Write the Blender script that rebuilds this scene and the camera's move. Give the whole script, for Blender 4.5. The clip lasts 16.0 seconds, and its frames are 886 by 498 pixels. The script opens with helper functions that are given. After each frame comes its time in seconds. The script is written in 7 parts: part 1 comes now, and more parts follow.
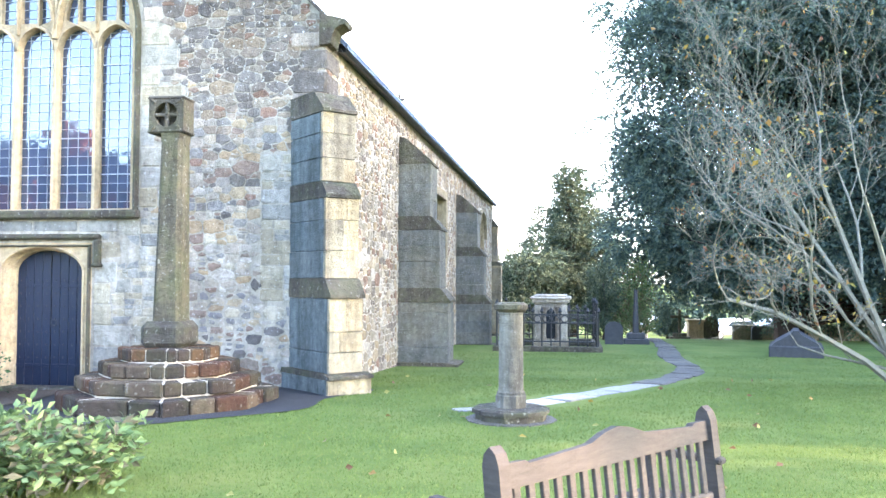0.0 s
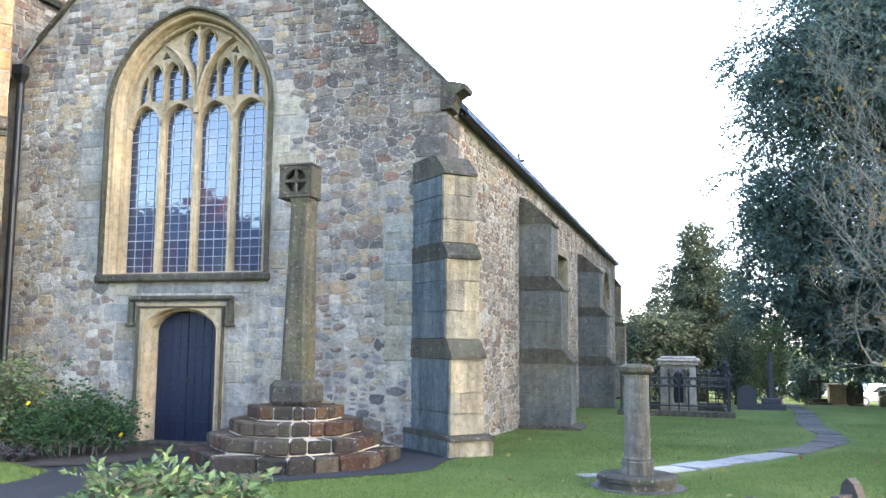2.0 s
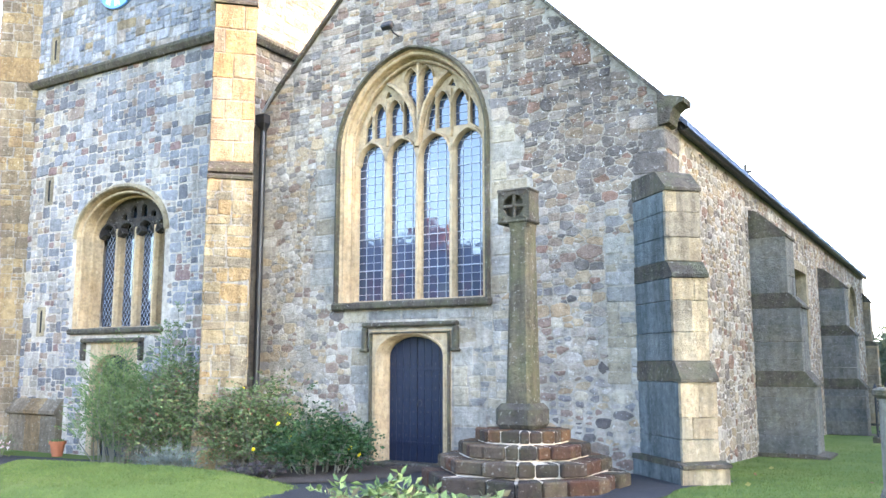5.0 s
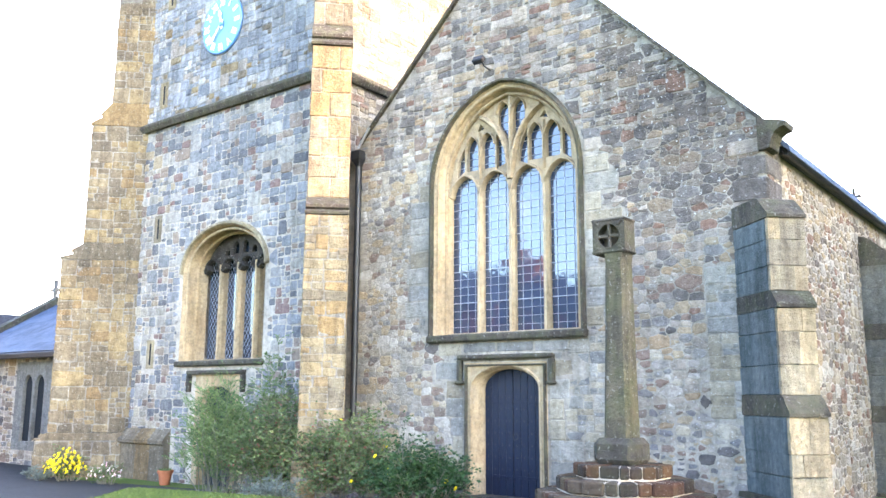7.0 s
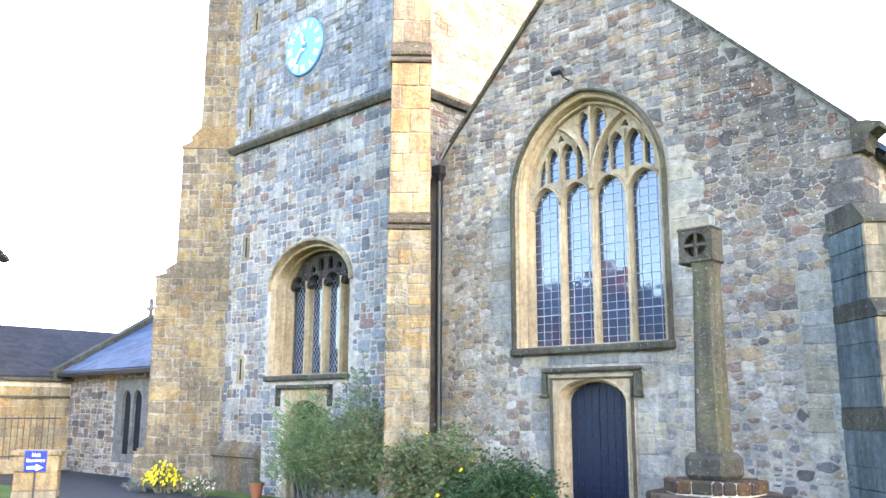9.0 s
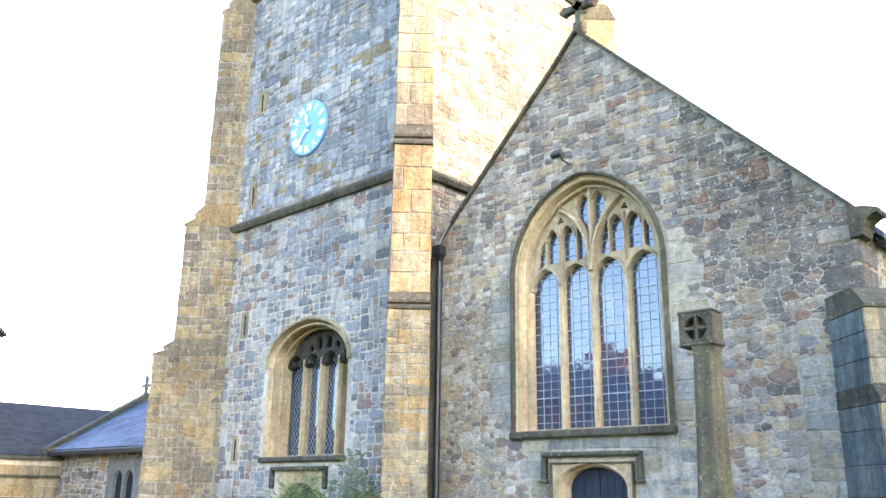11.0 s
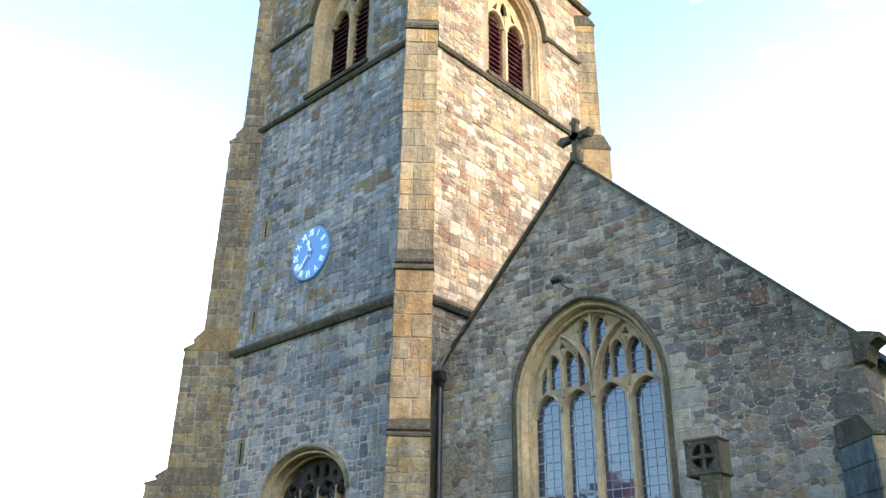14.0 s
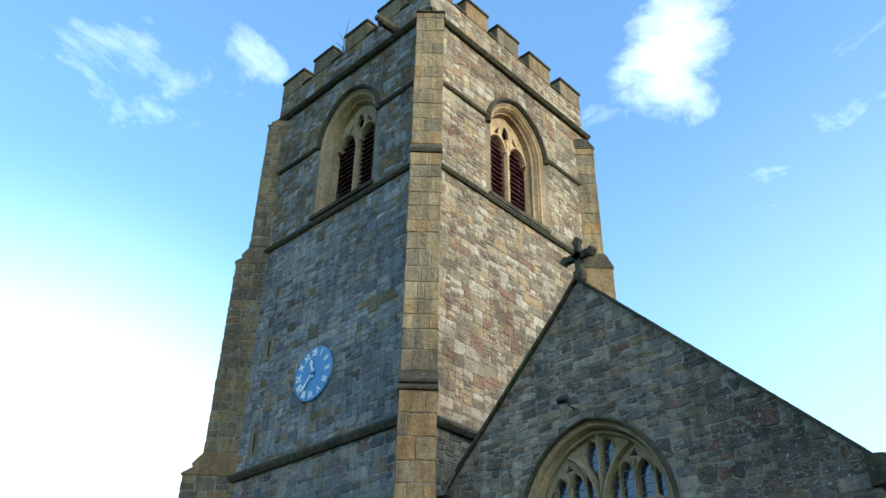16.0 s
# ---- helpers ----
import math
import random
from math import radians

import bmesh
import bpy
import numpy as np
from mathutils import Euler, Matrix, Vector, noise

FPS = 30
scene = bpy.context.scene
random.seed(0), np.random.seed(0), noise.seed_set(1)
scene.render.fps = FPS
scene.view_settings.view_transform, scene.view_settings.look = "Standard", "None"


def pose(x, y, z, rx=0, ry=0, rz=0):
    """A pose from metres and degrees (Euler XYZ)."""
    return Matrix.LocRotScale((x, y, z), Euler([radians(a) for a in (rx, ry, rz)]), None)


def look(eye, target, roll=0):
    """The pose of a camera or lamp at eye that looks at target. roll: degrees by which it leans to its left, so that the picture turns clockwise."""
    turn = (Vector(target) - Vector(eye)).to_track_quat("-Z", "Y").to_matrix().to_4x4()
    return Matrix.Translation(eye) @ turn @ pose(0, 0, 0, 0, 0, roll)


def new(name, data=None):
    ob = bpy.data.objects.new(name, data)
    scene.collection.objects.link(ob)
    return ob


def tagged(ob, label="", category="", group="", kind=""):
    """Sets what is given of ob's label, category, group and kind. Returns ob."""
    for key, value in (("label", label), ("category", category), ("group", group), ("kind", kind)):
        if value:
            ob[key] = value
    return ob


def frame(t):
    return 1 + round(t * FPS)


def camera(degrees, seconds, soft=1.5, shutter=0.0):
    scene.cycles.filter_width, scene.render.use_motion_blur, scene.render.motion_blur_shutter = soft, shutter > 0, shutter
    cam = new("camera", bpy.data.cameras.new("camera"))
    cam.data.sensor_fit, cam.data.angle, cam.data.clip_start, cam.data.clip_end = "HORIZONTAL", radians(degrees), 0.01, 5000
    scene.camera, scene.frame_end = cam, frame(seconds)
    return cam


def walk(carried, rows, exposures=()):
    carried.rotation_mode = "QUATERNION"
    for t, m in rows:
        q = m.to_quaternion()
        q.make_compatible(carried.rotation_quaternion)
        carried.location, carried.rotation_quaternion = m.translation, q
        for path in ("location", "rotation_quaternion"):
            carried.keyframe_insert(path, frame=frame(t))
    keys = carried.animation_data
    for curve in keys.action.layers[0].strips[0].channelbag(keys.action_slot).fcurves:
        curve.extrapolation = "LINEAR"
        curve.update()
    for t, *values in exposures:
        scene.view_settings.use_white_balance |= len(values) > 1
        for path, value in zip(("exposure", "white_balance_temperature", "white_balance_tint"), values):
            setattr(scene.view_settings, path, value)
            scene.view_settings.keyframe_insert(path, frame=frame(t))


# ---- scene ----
# The camera stands at one spot on the lawn and turns. Rows: seconds, tilt up, roll, turn to the left of +y.
EYE = 1.62
cam = camera(55.2, 16.0)
ROWS = [
    (0.0, 2.20, -0.23, 8.46), (0.5, 2.99, -0.20, 10.21), (1.0, 4.15, -0.25, 12.50), (1.5, 5.49, -0.36, 14.66),
    (2.0, 6.23, -0.48, 16.60), (2.5, 6.52, -0.47, 19.09), (3.0, 6.65, -0.40, 20.90), (3.5, 6.67, -0.20, 23.52),
    (4.0, 6.42, -0.22, 26.09), (4.5, 6.73, -0.19, 29.41), (4.7, 7.14, -0.12, 30.35), (6.8, 9.80, -0.28, 37.11),
    (7.0, 9.85, -0.30, 37.89), (7.5, 9.53, -0.27, 40.07), (8.0, 9.38, -0.37, 41.95), (8.2, 9.49, -0.38, 42.71),
    (10.5, 14.32, -0.82, 43.46), (11.0, 16.13, -0.83, 43.36), (11.5, 18.06, -0.76, 43.50), (12.0, 19.68, -0.81, 43.25),
    (12.5, 21.02, -0.92, 43.32), (13.0, 22.10, -0.90, 43.43), (13.5, 23.06, -0.75, 43.49), (14.0, 24.55, -0.89, 43.38),
    (14.5, 26.55, -1.03, 43.44), (15.0, 28.48, -0.90, 43.46), (15.5, 30.88, -0.90, 43.90), (16.0, 32.59, -0.85, 43.70),
]
EXPOSURES = [(0.0, 4.33, 7300, 30), (1.0, 4.1, 7300, 30), (2.0, 3.5, 7300, 31), (3.0, 3.32, 7300, 31), (3.5, 3.4, 7300, 31), (4.5, 3.86, 7300, 31), (7.0, 3.88, 7300, 31), (8.2, 3.86, 7300, 31), (10.5, 3.54, 7300, 29),
             (11.5, 3.48, 7300, 28), (12.5, 2.95, 7250, 27), (13.5, 2.62, 7120, 24), (14.5, 2.02, 6900, 19), (15.5, 1.52, 6450, 11), (16.0, 1.16, 6250, 8)]
walk(cam, [(t, pose(0, 0, EYE, 90 + tilt, roll, turn)) for t, tilt, roll, turn in ROWS], EXPOSURES)

# ---- world and sun ----
SUN_EL, SUN_AZ = radians(21), radians(5)  # the azimuth from +x towards +y
world = bpy.data.worlds.new("sky")
scene.world = world
world.use_nodes = True
wn, wl = world.node_tree.nodes, world.node_tree.links
sky = wn.new("ShaderNodeTexSky")
sky.sky_type, sky.sun_disc = "NISHITA", False
sky.sun_elevation, sky.sun_rotation = SUN_EL, radians(90) - SUN_AZ
sky.air_density, sky.dust_density, sky.ozone_density = 1.0, 1.8, 1.5
wcoord = wn.new("ShaderNodeTexCoord")
wmap = wn.new("ShaderNodeMapping")
wmap.inputs["Scale"].default_value = (1.0, 1.0, 2.2)
wl.new(wcoord.outputs["Generated"], wmap.inputs["Vector"])
cloud = wn.new("ShaderNodeTexNoise")
cloud.inputs["Scale"].default_value, cloud.inputs["Detail"].default_value, cloud.inputs["Roughness"].default_value = 4.2, 9.0, 0.62
cloud.inputs["Distortion"].default_value = 0.5
wl.new(wmap.outputs["Vector"], cloud.inputs["Vector"])
cramp = wn.new("ShaderNodeValToRGB")
cramp.color_ramp.elements[0].position, cramp.color_ramp.elements[1].position = 0.63, 0.98
cramp.color_ramp.elements[0].color, cramp.color_ramp.elements[1].color = (0, 0, 0, 1), (0.7, 0.7, 0.7, 1)
def cloud_bank(lean, reach, amount, before):
    """Thickens the clouds about one direction of the sky."""
    far = wn.new("ShaderNodeVectorMath")
    far.operation = "DISTANCE"
    wl.new(wcoord.outputs["Generated"], far.inputs[0])
    far.inputs[1].default_value = lean
    fall = wn.new("ShaderNodeMapRange")
    fall.interpolation_type = "SMOOTHSTEP"
    fall.inputs["From Min"].default_value, fall.inputs["From Max"].default_value = 0.0, reach
    fall.inputs["To Min"].default_value, fall.inputs["To Max"].default_value = amount, 0.0
    wl.new(far.outputs["Value"], fall.inputs["Value"])
    add = wn.new("ShaderNodeMath")
    wl.new(before, add.inputs[0])
    wl.new(fall.outputs["Result"], add.inputs[1])
    return add.outputs[0]


thick = cloud_bank((-0.310, 0.630, 0.712), 0.13, 0.22, cloud.outputs["Fac"])
thick = cloud_bank((-0.290, 0.682, 0.672), 0.11, 0.19, thick)
thick = cloud_bank((-0.70, 0.215, 0.680), 0.20, 0.23, thick)
thick = cloud_bank((-0.635, 0.36, 0.683), 0.09, 0.13, thick)
wl.new(thick, cramp.inputs["Fac"])
cmix = wn.new("ShaderNodeMix")
cmix.data_type, cmix.blend_type = "RGBA", "MIX"
wl.new(cramp.outputs["Color"], cmix.inputs["Factor"])
tint = wn.new("ShaderNodeMix")
tint.data_type, tint.blend_type = "RGBA", "MULTIPLY"
tint.inputs["Factor"].default_value = 1.0
wl.new(sky.outputs["Color"], tint.inputs["A"])
tint.inputs["B"].default_value = (0.74, 0.99, 1.09, 1)
wl.new(tint.outputs["Result"], cmix.inputs["A"])
cmix.inputs["B"].default_value = (6.0, 6.7, 7.2, 1)
back = wn["Background"]
back.inputs["Strength"].default_value = 0.2
# white haze low in the west
low = wn.new("ShaderNodeValue")
low.outputs[0].default_value = 0.0
west = cloud_bank((-0.95, 0.30, 0.0), 0.62, 1.3, low.outputs[0])
north = cloud_bank((-0.10, 0.98, 0.05), 0.75, 0.3, west)
hmix = wn.new("ShaderNodeMix")
hmix.data_type = "RGBA"
wl.new(north, hmix.inputs["Factor"])
wl.new(cmix.outputs["Result"], hmix.inputs["A"])
hmix.inputs["B"].default_value = (5.7, 6.9, 7.3, 1)
wl.new(hmix.outputs["Result"], back.inputs["Color"])
lamp = bpy.data.lights.new("sun", "SUN")
lamp.energy, lamp.angle, lamp.color = 1.3, radians(0.6), (1.0, 0.84, 0.62)
sun = new("sun", lamp)
sun.matrix_world = look(Vector((math.cos(SUN_EL) * math.cos(SUN_AZ), math.cos(SUN_EL) * math.sin(SUN_AZ), math.sin(SUN_EL))) * 60, (0, 0, 0))

# ---- materials ----
class Nodes:
    """A small builder for node materials."""

    def __init__(self, name, rough=0.9, metal=0.0):
        self.m = bpy.data.materials.new(name)
        self.m.use_nodes = True
        self.n, self.l = self.m.node_tree.nodes, self.m.node_tree.links
        self.b = self.n["Principled BSDF"]
        self.b.inputs["Roughness"].default_value, self.b.inputs["Metallic"].default_value = rough, metal
        self.pos = self.n.new("ShaderNodeNewGeometry")

    def put(self, value, socket):
        if hasattr(value, "is_linked"):
            self.l.new(value, socket)
        else:
            socket.default_value = value

    def noise(self, scale, detail=5, rough=0.6, stretch=None, dist=0.0):
        t = self.n.new("ShaderNodeTexNoise")
        t.inputs["Scale"].default_value, t.inputs["Detail"].default_value = scale, detail
        t.inputs["Roughness"].default_value, t.inputs["Distortion"].default_value = rough, dist
        v = self.pos.outputs["Position"]
        if stretch:
            mp = self.n.new("ShaderNodeMapping")
            mp.inputs["Scale"].default_value = stretch
            self.l.new(v, mp.inputs["Vector"])
            v = mp.outputs["Vector"]
        self.l.new(v, t.inputs["Vector"])
        return t.outputs["Fac"]

    def ramp(self, fac, stops, interp="LINEAR"):
        r = self.n.new("ShaderNodeValToRGB")
        r.color_ramp.interpolation = interp
        e = r.color_ramp.elements
        while len(e) < len(stops):
            e.new(0.5)
        for k, (p, c) in enumerate(stops):
            e[k].position = p
            e[k].color = (c, c, c, 1) if isinstance(c, (int, float)) else (*c, 1)
        self.l.new(fac, r.inputs["Fac"])
        return r.outputs["Color"]

    def mix(self, fac, a, b, blend="MIX"):
        x = self.n.new("ShaderNodeMix")
        x.data_type, x.blend_type = "RGBA", blend
        for v, s in ((fac, "Factor"), (a, "A"), (b, "B")):
            if isinstance(v, tuple) and len(v) == 3:
                v = (*v, 1)
            self.put(v, x.inputs[s])
        return x.outputs["Result"]

    def maths(self, op, a, b=0.0):
        x = self.n.new("ShaderNodeMath")
        x.operation = op
        self.put(a, x.inputs[0])
        self.put(b, x.inputs[1])
        return x.outputs[0]

    def random(self):
        info = self.n.new("ShaderNodeObjectInfo")
        return self.maths("FRACT", self.maths("ADD", self.pos.outputs["Random Per Island"], info.outputs["Random"]))

    def bump(self, height, strength=0.5, dist=0.02):
        x = self.n.new("ShaderNodeBump")
        x.inputs["Strength"].default_value, x.inputs["Distance"].default_value = strength, dist
        self.l.new(height, x.inputs["Height"])
        self.l.new(x.outputs["Normal"], self.b.inputs["Normal"])

    def done(self, color):
        self.put((*color, 1) if isinstance(color, tuple) else color, self.b.inputs["Base Color"])
        return self.m


def stone(name, palette, lichen=0.25, streak=0.35, grain=1.0, rough=0.92, moss=0.0, patch=0.5, family=None, blend=0.45, scale=0.66):
    """Rubble or ashlar: one hue for each stone, with grain, stains and pale lichen."""
    k = Nodes(name, rough)
    k.b.inputs["Specular IOR Level"].default_value = 0.15 if rough > 0.6 else 0.5
    base = k.ramp(k.random(), [(i / len(palette), tuple(scale * v * w for v, w in zip(c, (1.08, 1.0, 0.94)))) for i, c in enumerate(palette)], "CONSTANT")
    if family:
        drift = k.noise(0.8, 6, 0.62, None, 0.6)
        base = k.mix(blend, base, k.ramp(drift, [(0.30 + 0.4 * i / (len(family) - 1), tuple(scale * v for v in c)) for i, c in enumerate(family)]))
    big = k.noise(0.55, 5, 0.65)
    base = k.mix(patch, base, k.ramp(big, [(0.32, (0.34, 0.31, 0.29)), (0.5, (0.85, 0.83, 0.80)), (0.68, (1.15, 1.12, 1.06))]), "MULTIPLY")
    mid = k.noise(9.0, 6, 0.7)
    base = k.mix(0.7, base, k.ramp(mid, [(0.28, 0.42), (0.48, 0.92), (0.68, 1.28)]), "MULTIPLY")
    run = k.noise(2.2, 5, 0.6, (2.4, 2.4, 0.35))
    base = k.mix(streak, base, k.ramp(run, [(0.35, 0.35), (0.62, 1.0)]), "MULTIPLY")
    spot = k.ramp(k.noise(17.0, 4, 0.6), [(0.60, 0.0), (0.68, 1.0)])
    base = k.mix(k.mix(1.0, spot, (lichen, lichen, lichen), "MULTIPLY"), base, (0.46, 0.44, 0.40))
    dark = k.ramp(k.noise(24.0, 4, 0.6), [(0.28, 0.5), (0.42, 1.0)])
    base = k.mix(0.5, base, dark, "MULTIPLY")
    if moss:
        green = k.ramp(k.noise(3.0, 5), [(0.45, 0.0), (0.6, 1.0)])
        base = k.mix(k.mix(1.0, green, (moss, moss, moss), "MULTIPLY"), base, (0.075, 0.09, 0.03))
    fine = k.noise(38.0, 8, 0.75)
    k.bump(k.maths("ADD", k.maths("MULTIPLY", mid, 2.5), fine), 0.8 * grain, 0.03)
    return k.done(base)


def plain(name, color, rough=0.6, metal=0.0, vary=0.25, scale=6.0, bump=0.15, stretch=None):
    """Paint, metal, wood and the like: one hue with blotches and a fine grain."""
    k = Nodes(name, rough, metal)
    k.b.inputs["Specular IOR Level"].default_value = 0.5 if metal or rough < 0.4 else 0.2
    a = k.noise(scale, 6, 0.65, stretch)
    col = k.mix(vary, (*color, 1), k.ramp(a, [(0.3, 0.25), (0.7, 1.0)]), "MULTIPLY")
    fine = k.noise(scale * 9, 5, 0.7, stretch)
    k.bump(fine, bump, 0.01)
    k.put(k.ramp(a, [(0.2, max(rough - 0.12, 0.02)), (0.8, min(rough + 0.12, 1.0))]), k.b.inputs["Roughness"])
    return k.done(col)


GREY = [(0.46, 0.39, 0.32), (0.26, 0.245, 0.235), (0.58, 0.50, 0.40), (0.36, 0.335, 0.315), (0.56, 0.44, 0.29), (0.14, 0.125, 0.12), (0.50, 0.43, 0.36), (0.64, 0.59, 0.52), (0.33, 0.22, 0.17),
        (0.29, 0.285, 0.29), (0.50, 0.35, 0.21), (0.44, 0.40, 0.36), (0.54, 0.49, 0.43), (0.31, 0.235, 0.18), (0.20, 0.18, 0.17), (0.40, 0.32, 0.25)]
GREY = [(0.94 * r, 0.93 * g, 0.95 * b) for r, g, b in GREY]
M_GABLE = stone("gable_rubble", GREY, 0.5, 0.3, family=[(0.24, 0.22, 0.21), (0.38, 0.35, 0.32), (0.42, 0.32, 0.22)], blend=0.15, scale=0.62, patch=0.6)
M_CREAM = stone("cream_rubble", [(0.52, 0.46, 0.37), (0.42, 0.39, 0.34), (0.58, 0.50, 0.38), (0.34, 0.32, 0.31), (0.48, 0.36, 0.24), (0.60, 0.56, 0.50), (0.28, 0.19, 0.15), (0.22, 0.20, 0.19), (0.44, 0.40, 0.34), (0.50, 0.38, 0.24)], 0.5, 0.35, family=[(0.30, 0.28, 0.26), (0.46, 0.40, 0.33), (0.48, 0.36, 0.24)], blend=0.2, scale=0.68)
M_JAMB = stone("dressed_grey_stone", [(0.48, 0.45, 0.39), (0.36, 0.35, 0.325), (0.56, 0.49, 0.37), (0.29, 0.29, 0.285), (0.44, 0.43, 0.41), (0.42, 0.35, 0.25), (0.52, 0.50, 0.45)], 0.4, 0.35, family=[(0.28, 0.28, 0.28), (0.44, 0.41, 0.36), (0.42, 0.38, 0.31)], blend=0.2, scale=0.60, patch=0.6)
M_GABLE_TOP = stone("weathered_gable_rubble", [tuple(0.80 * v * w for v, w in zip(c, (1.02, 0.97, 0.93))) for c in GREY] + [(0.26, 0.13, 0.09), (0.14, 0.12, 0.11), (0.34, 0.24, 0.15)], 0.3, 0.45, family=[(0.20, 0.18, 0.16), (0.34, 0.31, 0.26), (0.28, 0.21, 0.16)], blend=0.2, scale=0.84)
M_GABLE_DARK = stone("blackened_gable_rubble", [(0.24, 0.20, 0.17), (0.32, 0.255, 0.205), (0.18, 0.16, 0.15), (0.36, 0.27, 0.19), (0.30, 0.17, 0.12), (0.27, 0.25, 0.235), (0.44, 0.38, 0.31), (0.22, 0.195, 0.18), (0.15, 0.13, 0.12), (0.34, 0.29, 0.24), (0.20, 0.17, 0.15)], 0.9, 0.5, family=[(0.13, 0.12, 0.12), (0.22, 0.19, 0.17), (0.20, 0.14, 0.11)], blend=0.2, scale=0.66)
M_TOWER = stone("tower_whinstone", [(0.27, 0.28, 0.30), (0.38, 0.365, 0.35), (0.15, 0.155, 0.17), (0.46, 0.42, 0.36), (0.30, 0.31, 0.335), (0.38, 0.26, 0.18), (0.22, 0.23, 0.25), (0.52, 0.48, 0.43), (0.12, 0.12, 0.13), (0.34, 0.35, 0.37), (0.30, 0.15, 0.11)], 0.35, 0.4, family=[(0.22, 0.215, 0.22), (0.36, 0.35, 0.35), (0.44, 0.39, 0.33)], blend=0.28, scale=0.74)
# Front blue-grey, side cream: stone tone with shade and sun mixed into the palettes.
M_TOWER_SHADED = stone("shaded_tower_rubble", [(0.28, 0.295, 0.325), (0.40, 0.405, 0.42), (0.15, 0.165, 0.19), (0.46, 0.43, 0.39), (0.31, 0.33, 0.36), (0.40, 0.31, 0.23), (0.22, 0.24, 0.27), (0.36, 0.375, 0.405), (0.19, 0.20, 0.22), (0.50, 0.48, 0.45)], 0.4, 0.6, family=[(0.17, 0.18, 0.20), (0.33, 0.335, 0.35), (0.42, 0.385, 0.34)], blend=0.33, patch=0.5, scale=0.82)
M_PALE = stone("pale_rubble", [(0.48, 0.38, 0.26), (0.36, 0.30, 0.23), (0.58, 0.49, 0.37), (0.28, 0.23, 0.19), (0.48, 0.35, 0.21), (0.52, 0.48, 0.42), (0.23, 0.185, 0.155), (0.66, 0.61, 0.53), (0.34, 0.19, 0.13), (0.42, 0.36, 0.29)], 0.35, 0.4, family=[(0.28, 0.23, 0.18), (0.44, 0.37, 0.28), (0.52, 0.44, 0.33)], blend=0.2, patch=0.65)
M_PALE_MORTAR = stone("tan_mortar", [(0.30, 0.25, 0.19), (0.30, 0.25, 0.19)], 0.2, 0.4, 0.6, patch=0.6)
M_ASHLAR = stone("yellow_sandstone", scale=0.58, palette=[(0.52, 0.40, 0.24), (0.42, 0.335, 0.22), (0.58, 0.47, 0.31), (0.34, 0.28, 0.21), (0.50, 0.385, 0.24), (0.43, 0.37, 0.28), (0.54, 0.34, 0.16), (0.27, 0.235, 0.19), (0.48, 0.33, 0.18)], lichen=0.2, streak=0.6, family=[(0.28, 0.245, 0.20), (0.48, 0.37, 0.22), (0.56, 0.40, 0.21)], blend=0.35)
M_GREYASH = stone("grey_sandstone", [(0.36, 0.32, 0.26), (0.32, 0.29, 0.245), (0.40, 0.345, 0.26), (0.29, 0.27, 0.235), (0.37, 0.32, 0.24)], 0.2, 0.45, moss=0.1, family=[(0.18, 0.205, 0.21), (0.27, 0.28, 0.265), (0.40, 0.35, 0.27)], blend=0.6, scale=0.44)
# Flank stone: green from algae, and darkened in colour for the shaded side.
M_SHADED_ALGAE = stone("shaded_green_stained_stone", [(0.19, 0.235, 0.235), (0.15, 0.20, 0.21), (0.21, 0.245, 0.24), (0.13, 0.18, 0.195)], 0.1, 0.7, family=[(0.10, 0.145, 0.155), (0.17, 0.205, 0.21), (0.23, 0.24, 0.22)], blend=0.5, scale=0.60)
# Face stone: stained, with sunlight put into its yellow.
M_SUNLIT_FACE = stone("sunlit_stained_stone", [(0.54, 0.42, 0.26), (0.36, 0.30, 0.21), (0.50, 0.39, 0.25), (0.28, 0.235, 0.175), (0.44, 0.34, 0.22)], 0.15, 0.7, family=[(0.13, 0.12, 0.11), (0.42, 0.36, 0.27), (0.52, 0.43, 0.31)], blend=0.25, scale=0.80)
M_MIXASH = stone("rough_tower_blocks", [(0.46, 0.34, 0.20), (0.30, 0.24, 0.17), (0.56, 0.41, 0.22), (0.24, 0.20, 0.16), (0.46, 0.30, 0.15), (0.36, 0.29, 0.21), (0.50, 0.39, 0.25), (0.28, 0.24, 0.19), (0.40, 0.32, 0.23)], 0.3, 0.5, family=[(0.24, 0.20, 0.155), (0.40, 0.30, 0.19), (0.48, 0.35, 0.20)], blend=0.3, scale=0.50)
M_WORN = stone("dark_sandstone", [(0.115, 0.10, 0.082), (0.10, 0.09, 0.078), (0.135, 0.115, 0.092)], 0.25, 0.6, moss=0.22)
M_SOOT = stone("blackened_sandstone", [(0.075, 0.066, 0.060), (0.065, 0.060, 0.056), (0.09, 0.078, 0.068)], 0.3, 0.5)
M_TRACERY = stone("window_sandstone", [(0.55, 0.395, 0.235), (0.51, 0.37, 0.23), (0.57, 0.425, 0.27)], 0.12, 0.45, 0.5, family=[(0.38, 0.30, 0.21), (0.55, 0.40, 0.25), (0.54, 0.33, 0.17)], blend=0.5, scale=0.74)
M_STEP = stone("step_sandstone", [(0.100, 0.042, 0.026), (0.052, 0.040, 0.035), (0.140, 0.062, 0.032), (0.036, 0.030, 0.029), (0.165, 0.112, 0.072), (0.074, 0.056, 0.045), (0.120, 0.090, 0.066)], 0.2, 0.2, moss=0.12, family=[(0.034, 0.028, 0.026), (0.072, 0.046, 0.034), (0.115, 0.056, 0.032)], blend=0.35, patch=0.3)
